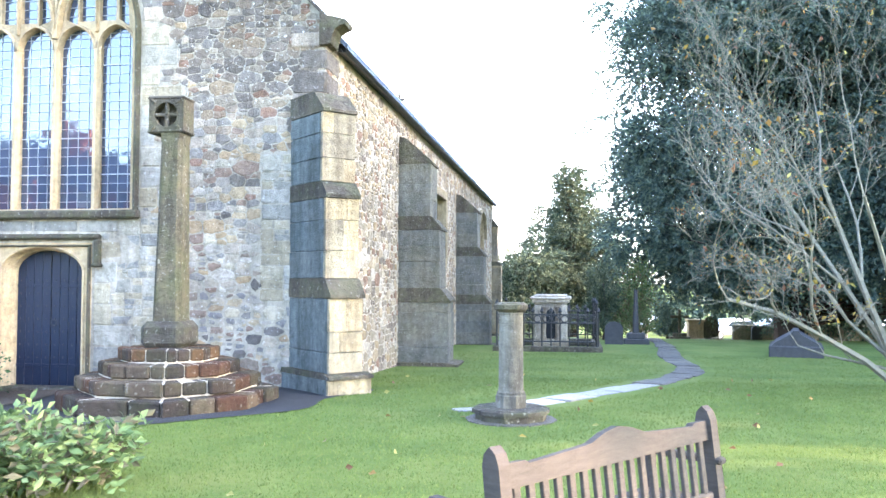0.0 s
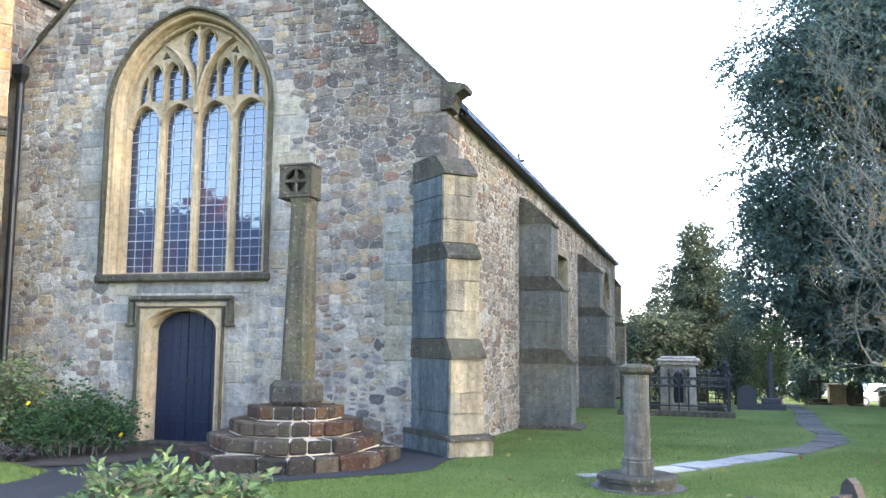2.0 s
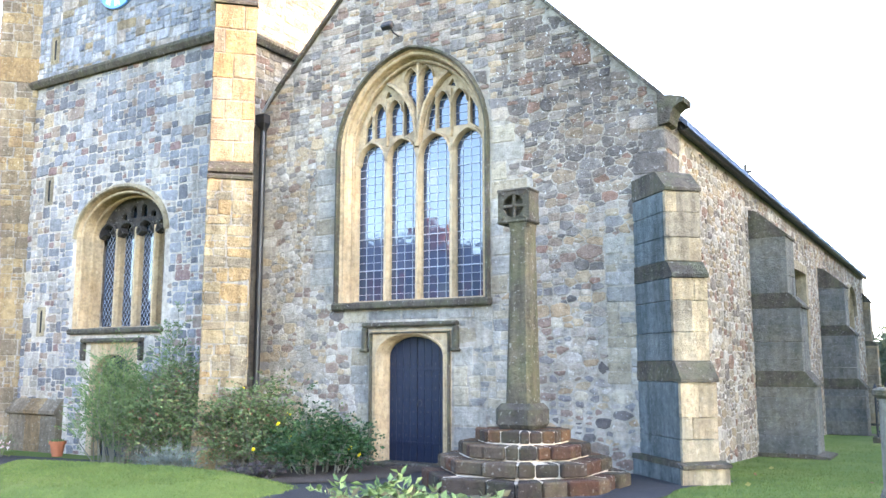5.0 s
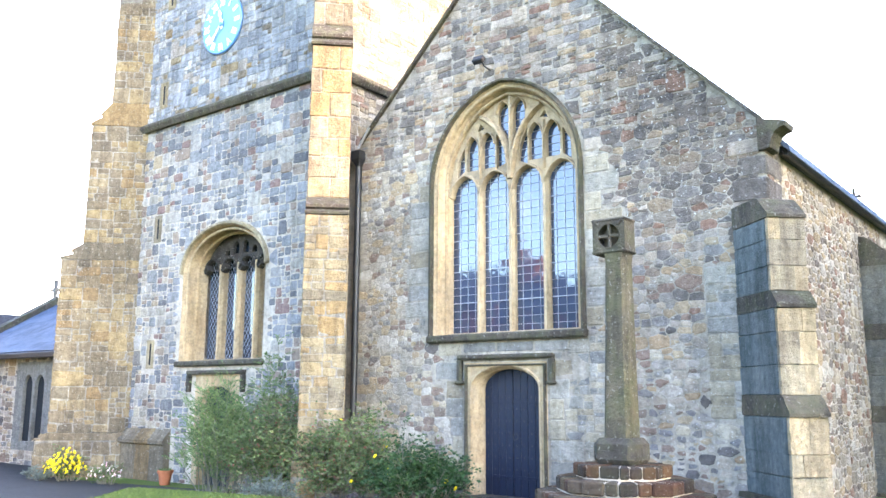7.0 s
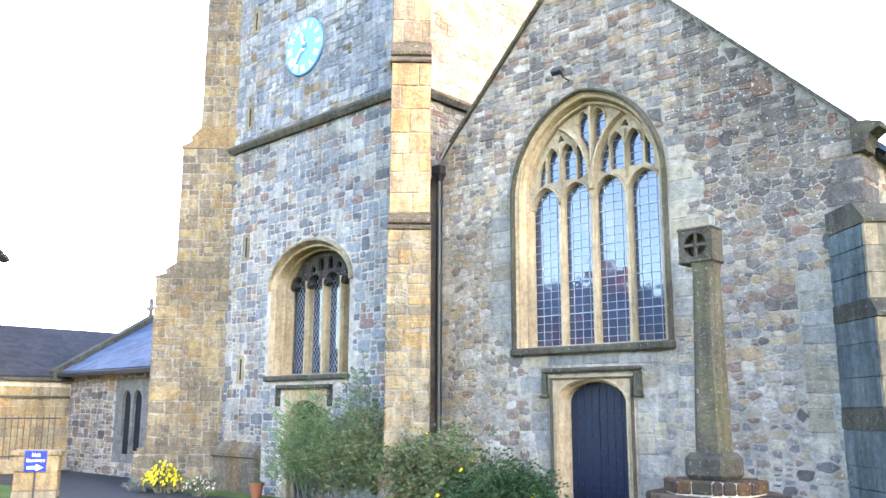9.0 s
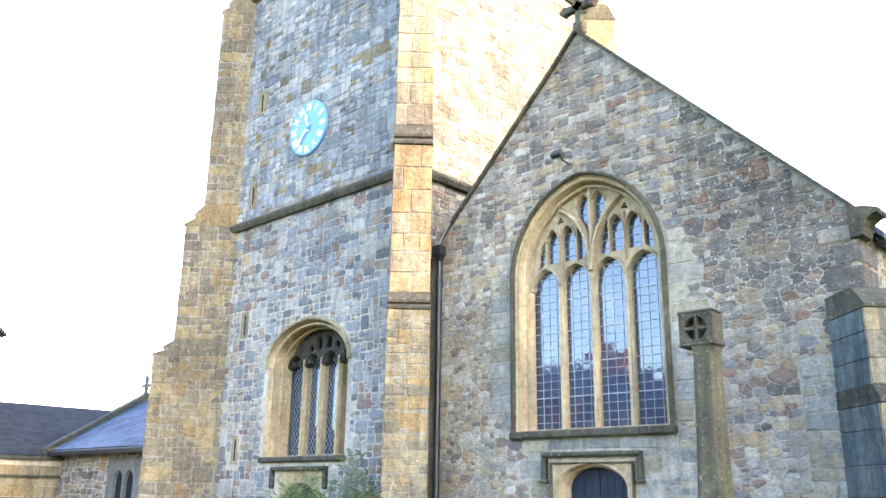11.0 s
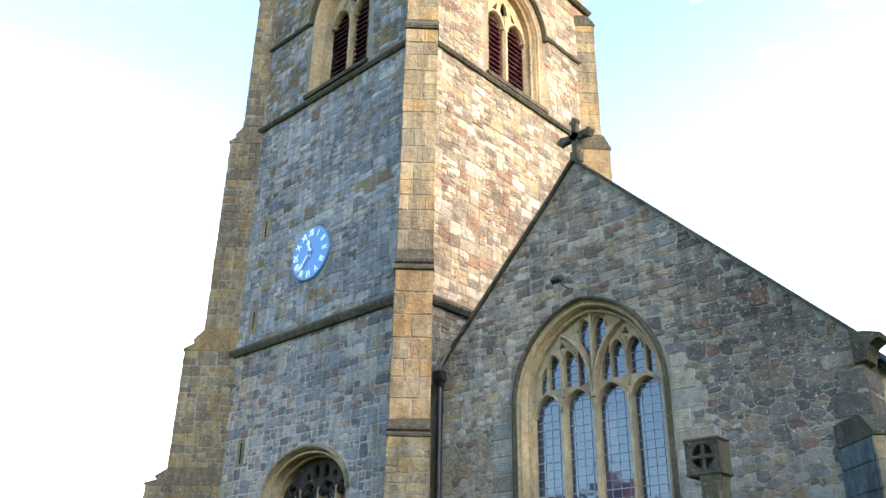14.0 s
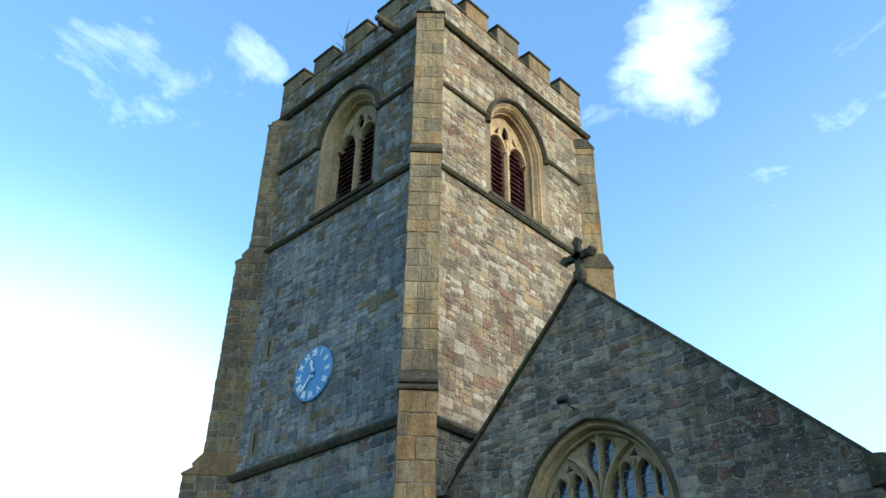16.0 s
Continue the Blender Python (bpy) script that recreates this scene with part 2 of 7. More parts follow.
M_MORTAR = stone("lime_mortar", [(0.62, 0.55, 0.47), (0.62, 0.55, 0.47)], 0.1, 0.3, 0.6)
M_MORTAR_GABLE = stone("gable_mortar", [(0.47, 0.43, 0.37), (0.47, 0.43, 0.37)], 0.15, 0.5, 0.6, patch=0.6)
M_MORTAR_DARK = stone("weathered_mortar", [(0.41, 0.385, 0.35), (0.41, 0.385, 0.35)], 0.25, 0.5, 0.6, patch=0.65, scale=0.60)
M_SLATE = stone("roof_slate", [(0.085, 0.125, 0.21), (0.115, 0.155, 0.25), (0.062, 0.095, 0.165), (0.098, 0.140, 0.23)], 0.10, 0.2, 0.5, 0.7)
M_SLATE.node_tree.nodes["Principled BSDF"].inputs["Specular IOR Level"].default_value = 0.2
M_SLATE_OLD = stone("old_roof_slate", [(0.045, 0.042, 0.048), (0.06, 0.054, 0.058), (0.035, 0.034, 0.042), (0.052, 0.05, 0.06)], 0.15, 0.3, 0.5, 0.85)
M_SLATE_OLD.node_tree.nodes["Principled BSDF"].inputs["Specular IOR Level"].default_value = 0.12
M_BRICK = stone("red_brick", [(0.32, 0.10, 0.07), (0.38, 0.13, 0.08), (0.27, 0.09, 0.07)], 0.02, 0.2, 0.4)
M_DOOR = plain("blue_black_paint", (0.011, 0.0155, 0.030), 0.42, 0, 0.5, 14.0, 0.3, (6, 6, 0.6))
M_IRON = plain("black_iron", (0.018, 0.018, 0.020), 0.5, 0.3, 0.4, 20.0)
M_LEAD = plain("lead_came", (0.30, 0.31, 0.32), 0.55, 0.3, 0.3, 30.0)
M_BLUE = plain("clock_blue_paint", (0.055, 0.19, 0.40), 0.35, 0, 0.15, 5.0, 0.05)
M_WHITE = plain("white_paint", (0.75, 0.75, 0.72), 0.5, 0, 0.1, 8.0, 0.05)
M_OAK = plain("weathered_oak", (0.052, 0.042, 0.037), 0.9, 0, 0.7, 9.0, 0.5, (1, 1, 6))
M_LOUVRE = plain("louvre_oxide_red", (0.10, 0.025, 0.03), 0.7, 0, 0.4, 12.0)
# Near-black colour in place of the shade inside openings and niches.
M_PAINTED_SHADE = plain("painted_shade", (0.015, 0.015, 0.017), 0.9)
M_TARMAC = plain("tarmac", (0.027, 0.0255, 0.0255), 0.8, 0, 0.5, 1.5, 0.8)
M_TARMAC.node_tree.nodes["Principled BSDF"].inputs["Specular IOR Level"].default_value = 0.2
M_SOIL = plain("soil", (0.06, 0.04, 0.028), 0.95, 0, 0.6, 8.0, 1.0)
M_POT = plain("terracotta", (0.3360, 0.1050, 0.0490), 0.8, 0, 0.3, 10.0)
M_SLAB = stone("wet_paving", [(0.15, 0.15, 0.15), (0.20, 0.19, 0.18), (0.11, 0.11, 0.12), (0.24, 0.23, 0.21)], 0.1, 0.1, 0.5, 0.45)
M_SLAB_DULL = stone("dull_paving", [(0.075, 0.07, 0.066), (0.11, 0.10, 0.09), (0.055, 0.054, 0.054), (0.09, 0.083, 0.075)], 0.15, 0.2, 0.6, 0.7)
M_SLAB_DULL.node_tree.nodes["Principled BSDF"].inputs["Specular IOR Level"].default_value = 0.25
M_BARK = plain("pale_bark", (0.165, 0.15, 0.115), 0.9, 0, 0.5, 12.0, 0.7)
M_TRUNK = plain("dark_bark", (0.035, 0.024, 0.02), 0.95, 0, 0.5, 8.0, 0.9)


def glass(name, tint=(0.02, 0.03, 0.05)):
    k = Nodes(name, 0.03)
    k.b.inputs["Specular IOR Level"].default_value = 0.5
    k.b.inputs["IOR"].default_value = 1.8
    wav = k.noise(5.0, 2, 0.5)
    k.bump(wav, 0.05, 0.02)
    return k.done(tint)


M_GLASS = glass("old_window_glass")


def leaf(name, colors, rough=0.5, glow=0.25, shine=0.15):
    """Foliage: a hue for each leaf, letting some light through."""
    k = Nodes(name, rough)
    col = k.ramp(k.random(), [(i / len(colors), c) for i, c in enumerate(colors)], "CONSTANT")
    col = k.mix(0.5, col, k.ramp(k.noise(1.3, 4), [(0.3, 0.5), (0.7, 1.0)]), "MULTIPLY")
    k.b.inputs["Specular IOR Level"].default_value = shine
    k.done(col)
    tr = k.n.new("ShaderNodeBsdfTranslucent")
    k.put(col, tr.inputs["Color"])
    mx = k.n.new("ShaderNodeMixShader")
    mx.inputs[0].default_value = glow
    k.l.new(k.b.outputs[0], mx.inputs[1])
    k.l.new(tr.outputs[0], mx.inputs[2])
    k.l.new(mx.outputs[0], k.n["Material Output"].inputs["Surface"])
    return k.m


M_YEW = leaf("yew_needles", [(0.060, 0.092, 0.078), (0.080, 0.120, 0.092), (0.048, 0.078, 0.068), (0.104, 0.144, 0.098)], 0.8, 0.3, 0.15)
M_PINE = leaf("conifer_needles", [(0.062, 0.082, 0.050), (0.050, 0.070, 0.046), (0.078, 0.096, 0.054), (0.040, 0.058, 0.040)], 0.8, 0.2)
M_SHRUB = leaf("shrub_leaves", [(0.078, 0.115, 0.042), (0.104, 0.146, 0.055), (0.055, 0.088, 0.034), (0.135, 0.162, 0.066), (0.12, 0.09, 0.05)], 0.6)
M_FEATHER = leaf("feathery_leaves", [(0.105, 0.165, 0.062), (0.140, 0.200, 0.075), (0.075, 0.130, 0.050), (0.165, 0.210, 0.085)], 0.7)
M_PALELEAF = leaf("pinnate_leaves", [(0.085, 0.130, 0.048), (0.115, 0.165, 0.062), (0.056, 0.092, 0.036), (0.155, 0.195, 0.078), (0.090, 0.075, 0.042)], 0.6)
M_ROSE = leaf("rose_leaves", [(0.02, 0.05, 0.018), (0.03, 0.07, 0.022), (0.025, 0.055, 0.02), (0.04, 0.08, 0.03)], 0.4)
M_AUTUMN = leaf("autumn_leaves", [(0.26, 0.17, 0.04), (0.22, 0.12, 0.04), (0.15, 0.07, 0.04), (0.24, 0.21, 0.07)], 0.5, 0.4)
M_GRASS = leaf("mown_grass", [(0.094, 0.136, 0.035), (0.114, 0.152, 0.041), (0.076, 0.117, 0.031), (0.140, 0.162, 0.052)], 0.9, 0.3, 0.05)
M_YELLOW = leaf("yellow_petals", [(0.60, 0.42, 0.01), (0.66, 0.50, 0.02)], 0.6)
M_PINK = leaf("faded_petals", [(0.55, 0.30, 0.32), (0.60, 0.48, 0.45)], 0.5)
M_RUST = leaf("dull_red_leaves", [(0.17, 0.055, 0.035), (0.20, 0.085, 0.05)], 0.6)
M_PURPLE = leaf("dull_purple_leaves", [(0.055, 0.045, 0.045), (0.075, 0.05, 0.055), (0.06, 0.065, 0.045)], 0.6)
M_SILVER = leaf("silver_foliage", [(0.15, 0.17, 0.15), (0.11, 0.13, 0.11)], 0.7)


def lawn_mat():
    k = Nodes("lawn_turf", 0.95)
    k.b.inputs["Specular IOR Level"].default_value = 0.05
    a = k.noise(0.55, 5, 0.6)
    col = k.ramp(a, [(0.3, (0.062, 0.098, 0.026)), (0.5, (0.092, 0.126, 0.034)), (0.7, (0.132, 0.148, 0.047))])
    fine = k.noise(22.0, 8, 0.75)
    col = k.mix(0.7, col, k.ramp(fine, [(0.3, 0.65), (0.65, 1.0)]), "MULTIPLY")
    k.bump(fine, 1.0, 0.04)
    return k.done(col)


M_LAWN = lawn_mat()

# ---- building helpers ----
from mathutils.geometry import tessellate_polygon


def obj(name, verts, faces, material, parent=None, label="", smooth=False):
    me = bpy.data.meshes.new(name)
    me.from_pydata([tuple(v) for v in verts], [], faces)
    if smooth:
        me.polygons.foreach_set("use_smooth", [True] * len(me.polygons))
    me.materials.append(material)
    ob = new(name, me)
    ob.parent = parent
    if label:
        ob["label"] = label
    return ob


def part(name, bm, material, parent=None, label="", smooth=False):
    """Links a bmesh as one mesh object under a thing or a part."""
    bmesh.ops.recalc_face_normals(bm, faces=bm.faces)
    me = bpy.data.meshes.new(name)
    bm.to_mesh(me)
    bm.free()
    if smooth:
        me.polygons.foreach_set("use_smooth", [True] * len(me.polygons))
    me.materials.append(material)
    ob = new(name, me)
    ob.parent = parent
    if label:
        ob["label"] = label
    return ob


def thing(name, at, label, category, group="", kind="", turn=0.0):
    e = new(name)
    e.empty_display_size = 0.2
    e.matrix_world = pose(*at, 0, 0, turn)
    return tagged(e, label, category, group, kind)


def chamfered(sx, sy, sz, b=0.012, wobble=0.0, rnd=random):
    """A box about its own middle with chamfered edges, as a bmesh."""
    bm = bmesh.new()
    bmesh.ops.create_cube(bm, size=1.0)
    for v in bm.verts:
        v.co = Vector((v.co.x * sx, v.co.y * sy, v.co.z * sz)) + Vector([rnd.uniform(-wobble, wobble) for _ in range(3)])
    bmesh.ops.bevel(bm, geom=list(bm.edges), offset=min(b, 0.4 * min(sx, sy, sz)), segments=1, affect="EDGES")
    return bm


def moved(bm, m):
    bmesh.ops.transform(bm, matrix=m, verts=bm.verts)
    return bm


def merged(*bms):
    """Several bmeshes as one."""
    verts, faces = [], []
    for bm in bms:
        bm.verts.index_update()
        at = len(verts)
        verts += [v.co.copy() for v in bm.verts]
        faces += [[v.index + at for v in f.verts] for f in bm.faces]
        bm.free()
    me = bpy.data.meshes.new("joined")
    me.from_pydata(verts, [], faces)
    out = bmesh.new()
    out.from_mesh(me)
    bpy.data.meshes.remove(me)
    return out


def box(x0, x1, y0, y1, z0, z1, b=0.012):
    return moved(chamfered(abs(x1 - x0), abs(y1 - y0), abs(z1 - z0), b), Matrix.Translation(((x0 + x1) / 2, (y0 + y1) / 2, (z0 + z1) / 2)))


def lathe(profile, n=16, turn=0.0):
    """A turned solid from (radius, z) pairs."""
    bm = bmesh.new()
    rings = []
    for r, z in profile:
        rings.append([bm.verts.new((r * math.cos(turn + 2 * math.pi * k / n), r * math.sin(turn + 2 * math.pi * k / n), z)) for k in range(n)])
    for a, b in zip(rings, rings[1:]):
        for k in range(n):
            bm.faces.new((a[k], a[(k + 1) % n], b[(k + 1) % n], b[k]))
    bm.faces.new(rings[0][::-1])
    bm.faces.new(rings[-1])
    return bm


def prism(loops, depth0, depth1, frame_m):
    """A flat outline with holes, given thickness: loops of (u, v), depths along the third axis; frame_m takes (u, depth, v) to the world."""
    bm = bmesh.new()
    flat = [p for lp in loops for p in lp]
    tris = tessellate_polygon([[Vector((u, v, 0)) for u, v in lp] for lp in loops])
    front = [bm.verts.new(frame_m @ Vector((u, depth0, v))) for u, v in flat]
    rear = [bm.verts.new(frame_m @ Vector((u, depth1, v))) for u, v in flat]
    for a, b, c in tris:
        bm.faces.new((front[a], front[b], front[c]))
        bm.faces.new((rear[c], rear[b], rear[a]))
    at = 0
    for lp in loops:
        n = len(lp)
        for k in range(n):
            a, b = at + k, at + (k + 1) % n
            bm.faces.new((front[a], front[b], rear[b], rear[a]))
        at += n
    return bm


def sweep(path, w, d, normal_of=None, closed=False):
    """A bar of width w across and depth d along the local y, following (u, v) points in the wall's plane: u, depth, v."""
    bm = bmesh.new()
    n = len(path)
    rings = []
    for k in range(n):
        a, b = Vector(path[max(k - 1, 0)]), Vector(path[min(k + 1, n - 1)])
        t = (b - a).normalized()
        s = Vector((-t.y, t.x)) * w / 2
        p = Vector(path[k])
        s2 = s * 0.45
        rings.append([bm.verts.new((q.x, y, q.y)) for q, y in ((p - s, d / 2), (p - s, -d * 0.1), (p - s2, -d / 2), (p + s2, -d / 2), (p + s, -d * 0.1), (p + s, d / 2))])
    for a, b in zip(rings, rings[1:]):
        for k in range(6):
            bm.faces.new((a[k], a[(k + 1) % 6], b[(k + 1) % 6], b[k]))
    bm.faces.new(rings[0][::-1])
    bm.faces.new(rings[-1])
    return bm


def tube(points, radii, n=6):
    """A round bar along 3D points with a radius at each."""
    bm = bmesh.new()
    pts = [Vector(p) for p in points]
    rings = []
    for k, p in enumerate(pts):
        t = (pts[min(k + 1, len(pts) - 1)] - pts[max(k - 1, 0)]).normalized()
        u = t.cross(Vector((0.31, 0.2, 0.93)) if abs(t.z) < 0.9 else Vector((1, 0, 0))).normalized()
        v = t.cross(u)
        r = radii[k] if isinstance(radii, (list, tuple)) else radii
        rings.append([bm.verts.new(p + (u * math.cos(2 * math.pi * j / n) + v * math.sin(2 * math.pi * j / n)) * r) for j in range(n)])
    for a, b in zip(rings, rings[1:]):
        for j in range(n):
            bm.faces.new((a[j], a[(j + 1) % n], b[(j + 1) % n], b[j]))
    bm.faces.new(rings[0][::-1])
    bm.faces.new(rings[-1])
    return bm


def arch(cx, half, z0, spring, rise, n=14):
    """An opening with a pointed or segmental head: its outline from the foot, anticlockwise, as (u, v)."""
    if rise >= half:
        r = (rise * rise + half * half) / (2 * half)
        a1 = math.asin(min(1, rise / r))
        right = [(cx + half - r + r * math.cos(a1 * k / n), spring + r * math.sin(a1 * k / n)) for k in range(n + 1)]
    else:
        right = [(cx + half * math.cos(0.5 * math.pi * k / n), spring + rise * math.sin(0.5 * math.pi * k / n)) for k in range(n + 1)]
    left = [(2 * cx - u, v) for u, v in right[-2::-1]]
    return [(cx - half, z0), (cx + half, z0)] + right + left


def inside(poly, u, v):
    hit = False
    for (a, b), (c, d) in zip(poly, poly[1:] + poly[:1]):
        if (b > v) != (d > v) and u < (c - a) * (v - b) / (d - b) + a:
            hit = not hit
    return hit


# Wall frames: local (u, depth into the wall, v up) to the world.
def facing_minus_y(y):
    return Matrix(((1, 0, 0, 0), (0, 1, 0, y), (0, 0, 1, 0), (0, 0, 0, 1)))


def facing_plus_x(x):
    return Matrix(((0, -1, 0, x), (1, 0, 0, 0), (0, 0, 1, 0), (0, 0, 0, 1)))


def cells(u0, v0, u1, v1, size, rnd, spread=2.2):
    """Splits a stretch of wall into squared rubble of many sizes."""
    todo, out = [(u0, v0, u1, v1)], []
    while todo:
        a, b, c, d = todo.pop()
        w, h = c - a, d - b
        goal = size * rnd.uniform(0.45, spread)
        if w * h < goal * goal * 0.75 and w < 2.2 * h and h < 1.5 * w or w < 0.09 and h < 0.09:
            out.append((a, b, c, d))
        elif h > w * rnd.uniform(0.6, 1.05):
            m = b + h * rnd.uniform(0.36, 0.64)
            todo += [(a, b, c, m), (a, m, c, d)]
        else:
            m = a + w * rnd.uniform(0.36, 0.64)
            todo += [(a, b, m, d), (m, b, c, d)]
    return out


def clip_side(poly, a, b, c):
    """The part of a convex outline where a*x + b*y <= c."""
    out = []
    for k, (x, y) in enumerate(poly):
        u, v = poly[k - 1]
        d0, d1 = a * u + b * v - c, a * x + b * y - c
        if (d0 < 0) != (d1 < 0):
            t = d0 / (d0 - d1)
            out.append((u + (x - u) * t, v + (y - v) * t))
        if d1 < 0:
            out.append((x, y))
    return out


def squared_rubble(area, size, rnd, spread, long, shift):
    """Roughly squared stones, none quite true."""
    u0, v0, u1, v1 = area
    for a, b, c, d in cells(u0 / long, v0, u1 / long, v1, size, rnd, spread):
        e = shift * min(c - a, d - b)
        yield [(long * (x + rnd.uniform(-e, e)), y + rnd.uniform(-e, e)) for x, y in ((a, b), (c, b), (c, d), (a, d))]


def random_rubble(area, size, rnd, spread, long, shift):
    """Fits stones of many sizes against each other: each one the outline nearest to its own middle."""
    u0, v0, u1, v1 = area
    seeds = []
    for a, b, c, d in cells(u0 / long, v0, u1 / long, v1, size, rnd, spread):
        w, h = c - a, d - b
        seeds.append(((a + c) / 2 + w * rnd.uniform(-shift, shift), (b + d) / 2 + h * rnd.uniform(-shift, shift), 0.22 * w * h, w, h))
    step = size * 1.6
    grid = {}
    for k, p in enumerate(seeds):
        grid.setdefault((int(p[0] // step), int(p[1] // step)), []).append(k)
    for k, (x, y, r, w, h) in enumerate(seeds):
        poly = [(x - w, y - h), (x + w, y - h), (x + w, y + h), (x - w, y + h)]
        gi, gj = int(x // step), int(y // step)
        near = [j for p in range(gi - 2, gi + 3) for q_ in range(gj - 2, gj + 3) for j in grid.get((p, q_), ()) if j != k]
        for j in sorted(near, key=lambda j: (seeds[j][0] - x) ** 2 + (seeds[j][1] - y) ** 2)[:18]:
            px, py, pr = seeds[j][:3]
            poly = clip_side(poly, 2 * (px - x), 2 * (py - y), px * px + py * py - pr - x * x - y * y + r)
            if len(poly) < 3:
                break
        if len(poly) > 2:
            yield [(p * long, q_) for p, q_ in poly]


def stone_mesh(outline, cu, cv, proud, rnd):
    """A pillowed stone from its outline about (cu, cv)."""
    n = len(outline)
    tilt, lean = rnd.uniform(-0.05, 0.05), rnd.uniform(-0.05, 0.05)
    ring = [(u - cu, v - cv) for u, v in outline]
    verts = [(u, 0.03, v) for u, v in ring] + [(u, -proud * 0.35, v) for u, v in ring]
    verts += [(u * 0.90 + rnd.uniform(-0.004, 0.004), -proud * rnd.uniform(0.8, 1.05) - tilt * u - lean * v, v * 0.87 + rnd.uniform(-0.004, 0.004)) for u, v in ring]
    verts.append((0, -proud * 1.15, 0))
    faces = []
    for k in range(n):
        j = (k + 1) % n
        faces += [(k, j, n + j, n + k), (n + k, n + j, 2 * n + j, 2 * n + k), (2 * n + k, 2 * n + j, 3 * n)]
    return verts, faces


def rubble(name, wall, m, area, keep, size, material, seed, gap=0.022, proud=0.014, singles=None, spread=2.2, long=1.5, shift=0.10, blunt=0.15, lay=random_rubble):
    """Stones on a wall: those in the stretch `singles` are pieces of their own, the rest one mesh for each kind of stone."""
    rnd = random.Random(seed)
    heaps, count = {}, 0
    for poly in lay(area, size, rnd, spread, long, shift):
        cu, cv = sum(p for p, _ in poly) / len(poly), sum(q_ for _, q_ in poly) / len(poly)
        if not keep(cu, cv):
            continue
        gp = (gap(cu, cv) if callable(gap) else gap) * rnd.uniform(0.6, 1.4) / 2
        # draw each corner in from the joint, then blunt it
        drawn = []
        for u, v in poly:
            L = math.hypot(u - cu, v - cv) + 1e-6
            t = max(1 - gp * 1.3 / L, 0.35)
            u, v = cu + (u - cu) * t, cv + (v - cv) * t
            for _ in range(7):
                if keep(u, v):
                    break
                u, v = cu + (u - cu) * 0.82, cv + (v - cv) * 0.82
            drawn.append((u, v))
        ring = []
        for k, (u, v) in enumerate(drawn):
            p, q_ = drawn[k - 1], drawn[(k + 1) % len(drawn)]
            e = blunt * rnd.uniform(0.5, 1.3)
            for x, y in (p, q_):
                ring.append((u + (x - u) * e + rnd.uniform(-0.011, 0.011), v + (y - v) * e + rnd.uniform(-0.011, 0.011)))
        wide, high = max(p[0] for p in ring) - min(p[0] for p in ring), max(p[1] for p in ring) - min(p[1] for p in ring)
        if min(wide, high) < 0.035:
            continue
        mat_ = material(cu, cv, rnd) if callable(material) else material
        verts, faces = stone_mesh(ring, cu, cv, proud * rnd.uniform(0.5, 1.4), rnd)
        if singles and singles[0] < cu < singles[2] and singles[1] < cv < singles[3] and count < 300:
            ob = obj("stone", verts, faces, mat_, wall)
            ob.matrix_world = m @ Matrix.Translation((cu, 0, cv))
            count += 1
        else:
            hv, hf, _ = heaps.setdefault(mat_.name, ([], [], mat_))
            at = len(hv)
            local = m @ Matrix.Translation((cu, 0, cv))
            hv += [local @ Vector(v) for v in verts]
            hf += [tuple(i + at for i in f) for f in faces]
    for verts, faces, mat_ in heaps.values():
        obj(name, verts, faces, mat_, wall)["kind"] = "stuff"


def ashlar(parent, m, u0, u1, d0, d1, z0, z1, course, seed, material=None, name="block", joint=0.005, ragged=False, face=None):
    """Courses of squared blocks filling a box of the local frame: each block a piece."""
    rnd = random.Random(seed)
    rows = max(1, round((z1 - z0) / course))
    z = z0
    for r in range(rows):
        zt = z1 if r == rows - 1 else z + (z1 - z0) / rows * rnd.uniform(0.8, 1.2)
        w = u1 - u0
        cuts = [u0, u1] if w < 0.5 or rnd.random() < 0.3 else [u0, u0 + w * rnd.uniform(0.28, 0.72), u1]
        if ragged and w > 0.6:
            cuts = [u0, u0 + w * rnd.uniform(0.22, 0.45), u0 + w * rnd.uniform(0.55, 0.78), u1] if rnd.random() < 0.45 else [u0, u0 + w * rnd.uniform(0.25, 0.75), u1]
        if w > 1.2:
            n = round(w / 0.55)  # long courses
            cuts = [u0 + w * (k + (rnd.uniform(-0.2, 0.2) if 0 < k < n else 0)) / n for k in range(n + 1)]
        if ragged:
            nd = max(1, round((0.2 - d0) / 0.46))
            deep = [d0] + [d0 + (0.2 - d0) * (k + rnd.uniform(-0.25, 0.25)) / nd for k in range(1, nd)] + [d1]
        else:
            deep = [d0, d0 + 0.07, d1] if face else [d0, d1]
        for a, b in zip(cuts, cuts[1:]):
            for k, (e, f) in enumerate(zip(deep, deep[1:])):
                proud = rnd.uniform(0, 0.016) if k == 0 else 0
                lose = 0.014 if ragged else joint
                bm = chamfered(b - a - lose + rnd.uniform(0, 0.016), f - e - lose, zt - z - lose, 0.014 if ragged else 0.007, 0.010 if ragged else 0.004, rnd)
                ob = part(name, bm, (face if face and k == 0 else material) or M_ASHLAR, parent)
                ob.matrix_world = m @ Matrix.Translation(((a + b) / 2, (e + f) / 2 - proud, (z + zt) / 2))
        z = zt


def ground_z(x, y):
    b = float(np.interp(y, [-30, 0, 12, 16, 19, 28, 40, 60, 90], [0.1, 0, 0, -0.14, -0.26, -0.46, -0.95, -2.3, -2.6]))
    s = min(max((-4 - x) / 11, 0), 1)
    return b - 0.42 * s * s * (3 - 2 * s)

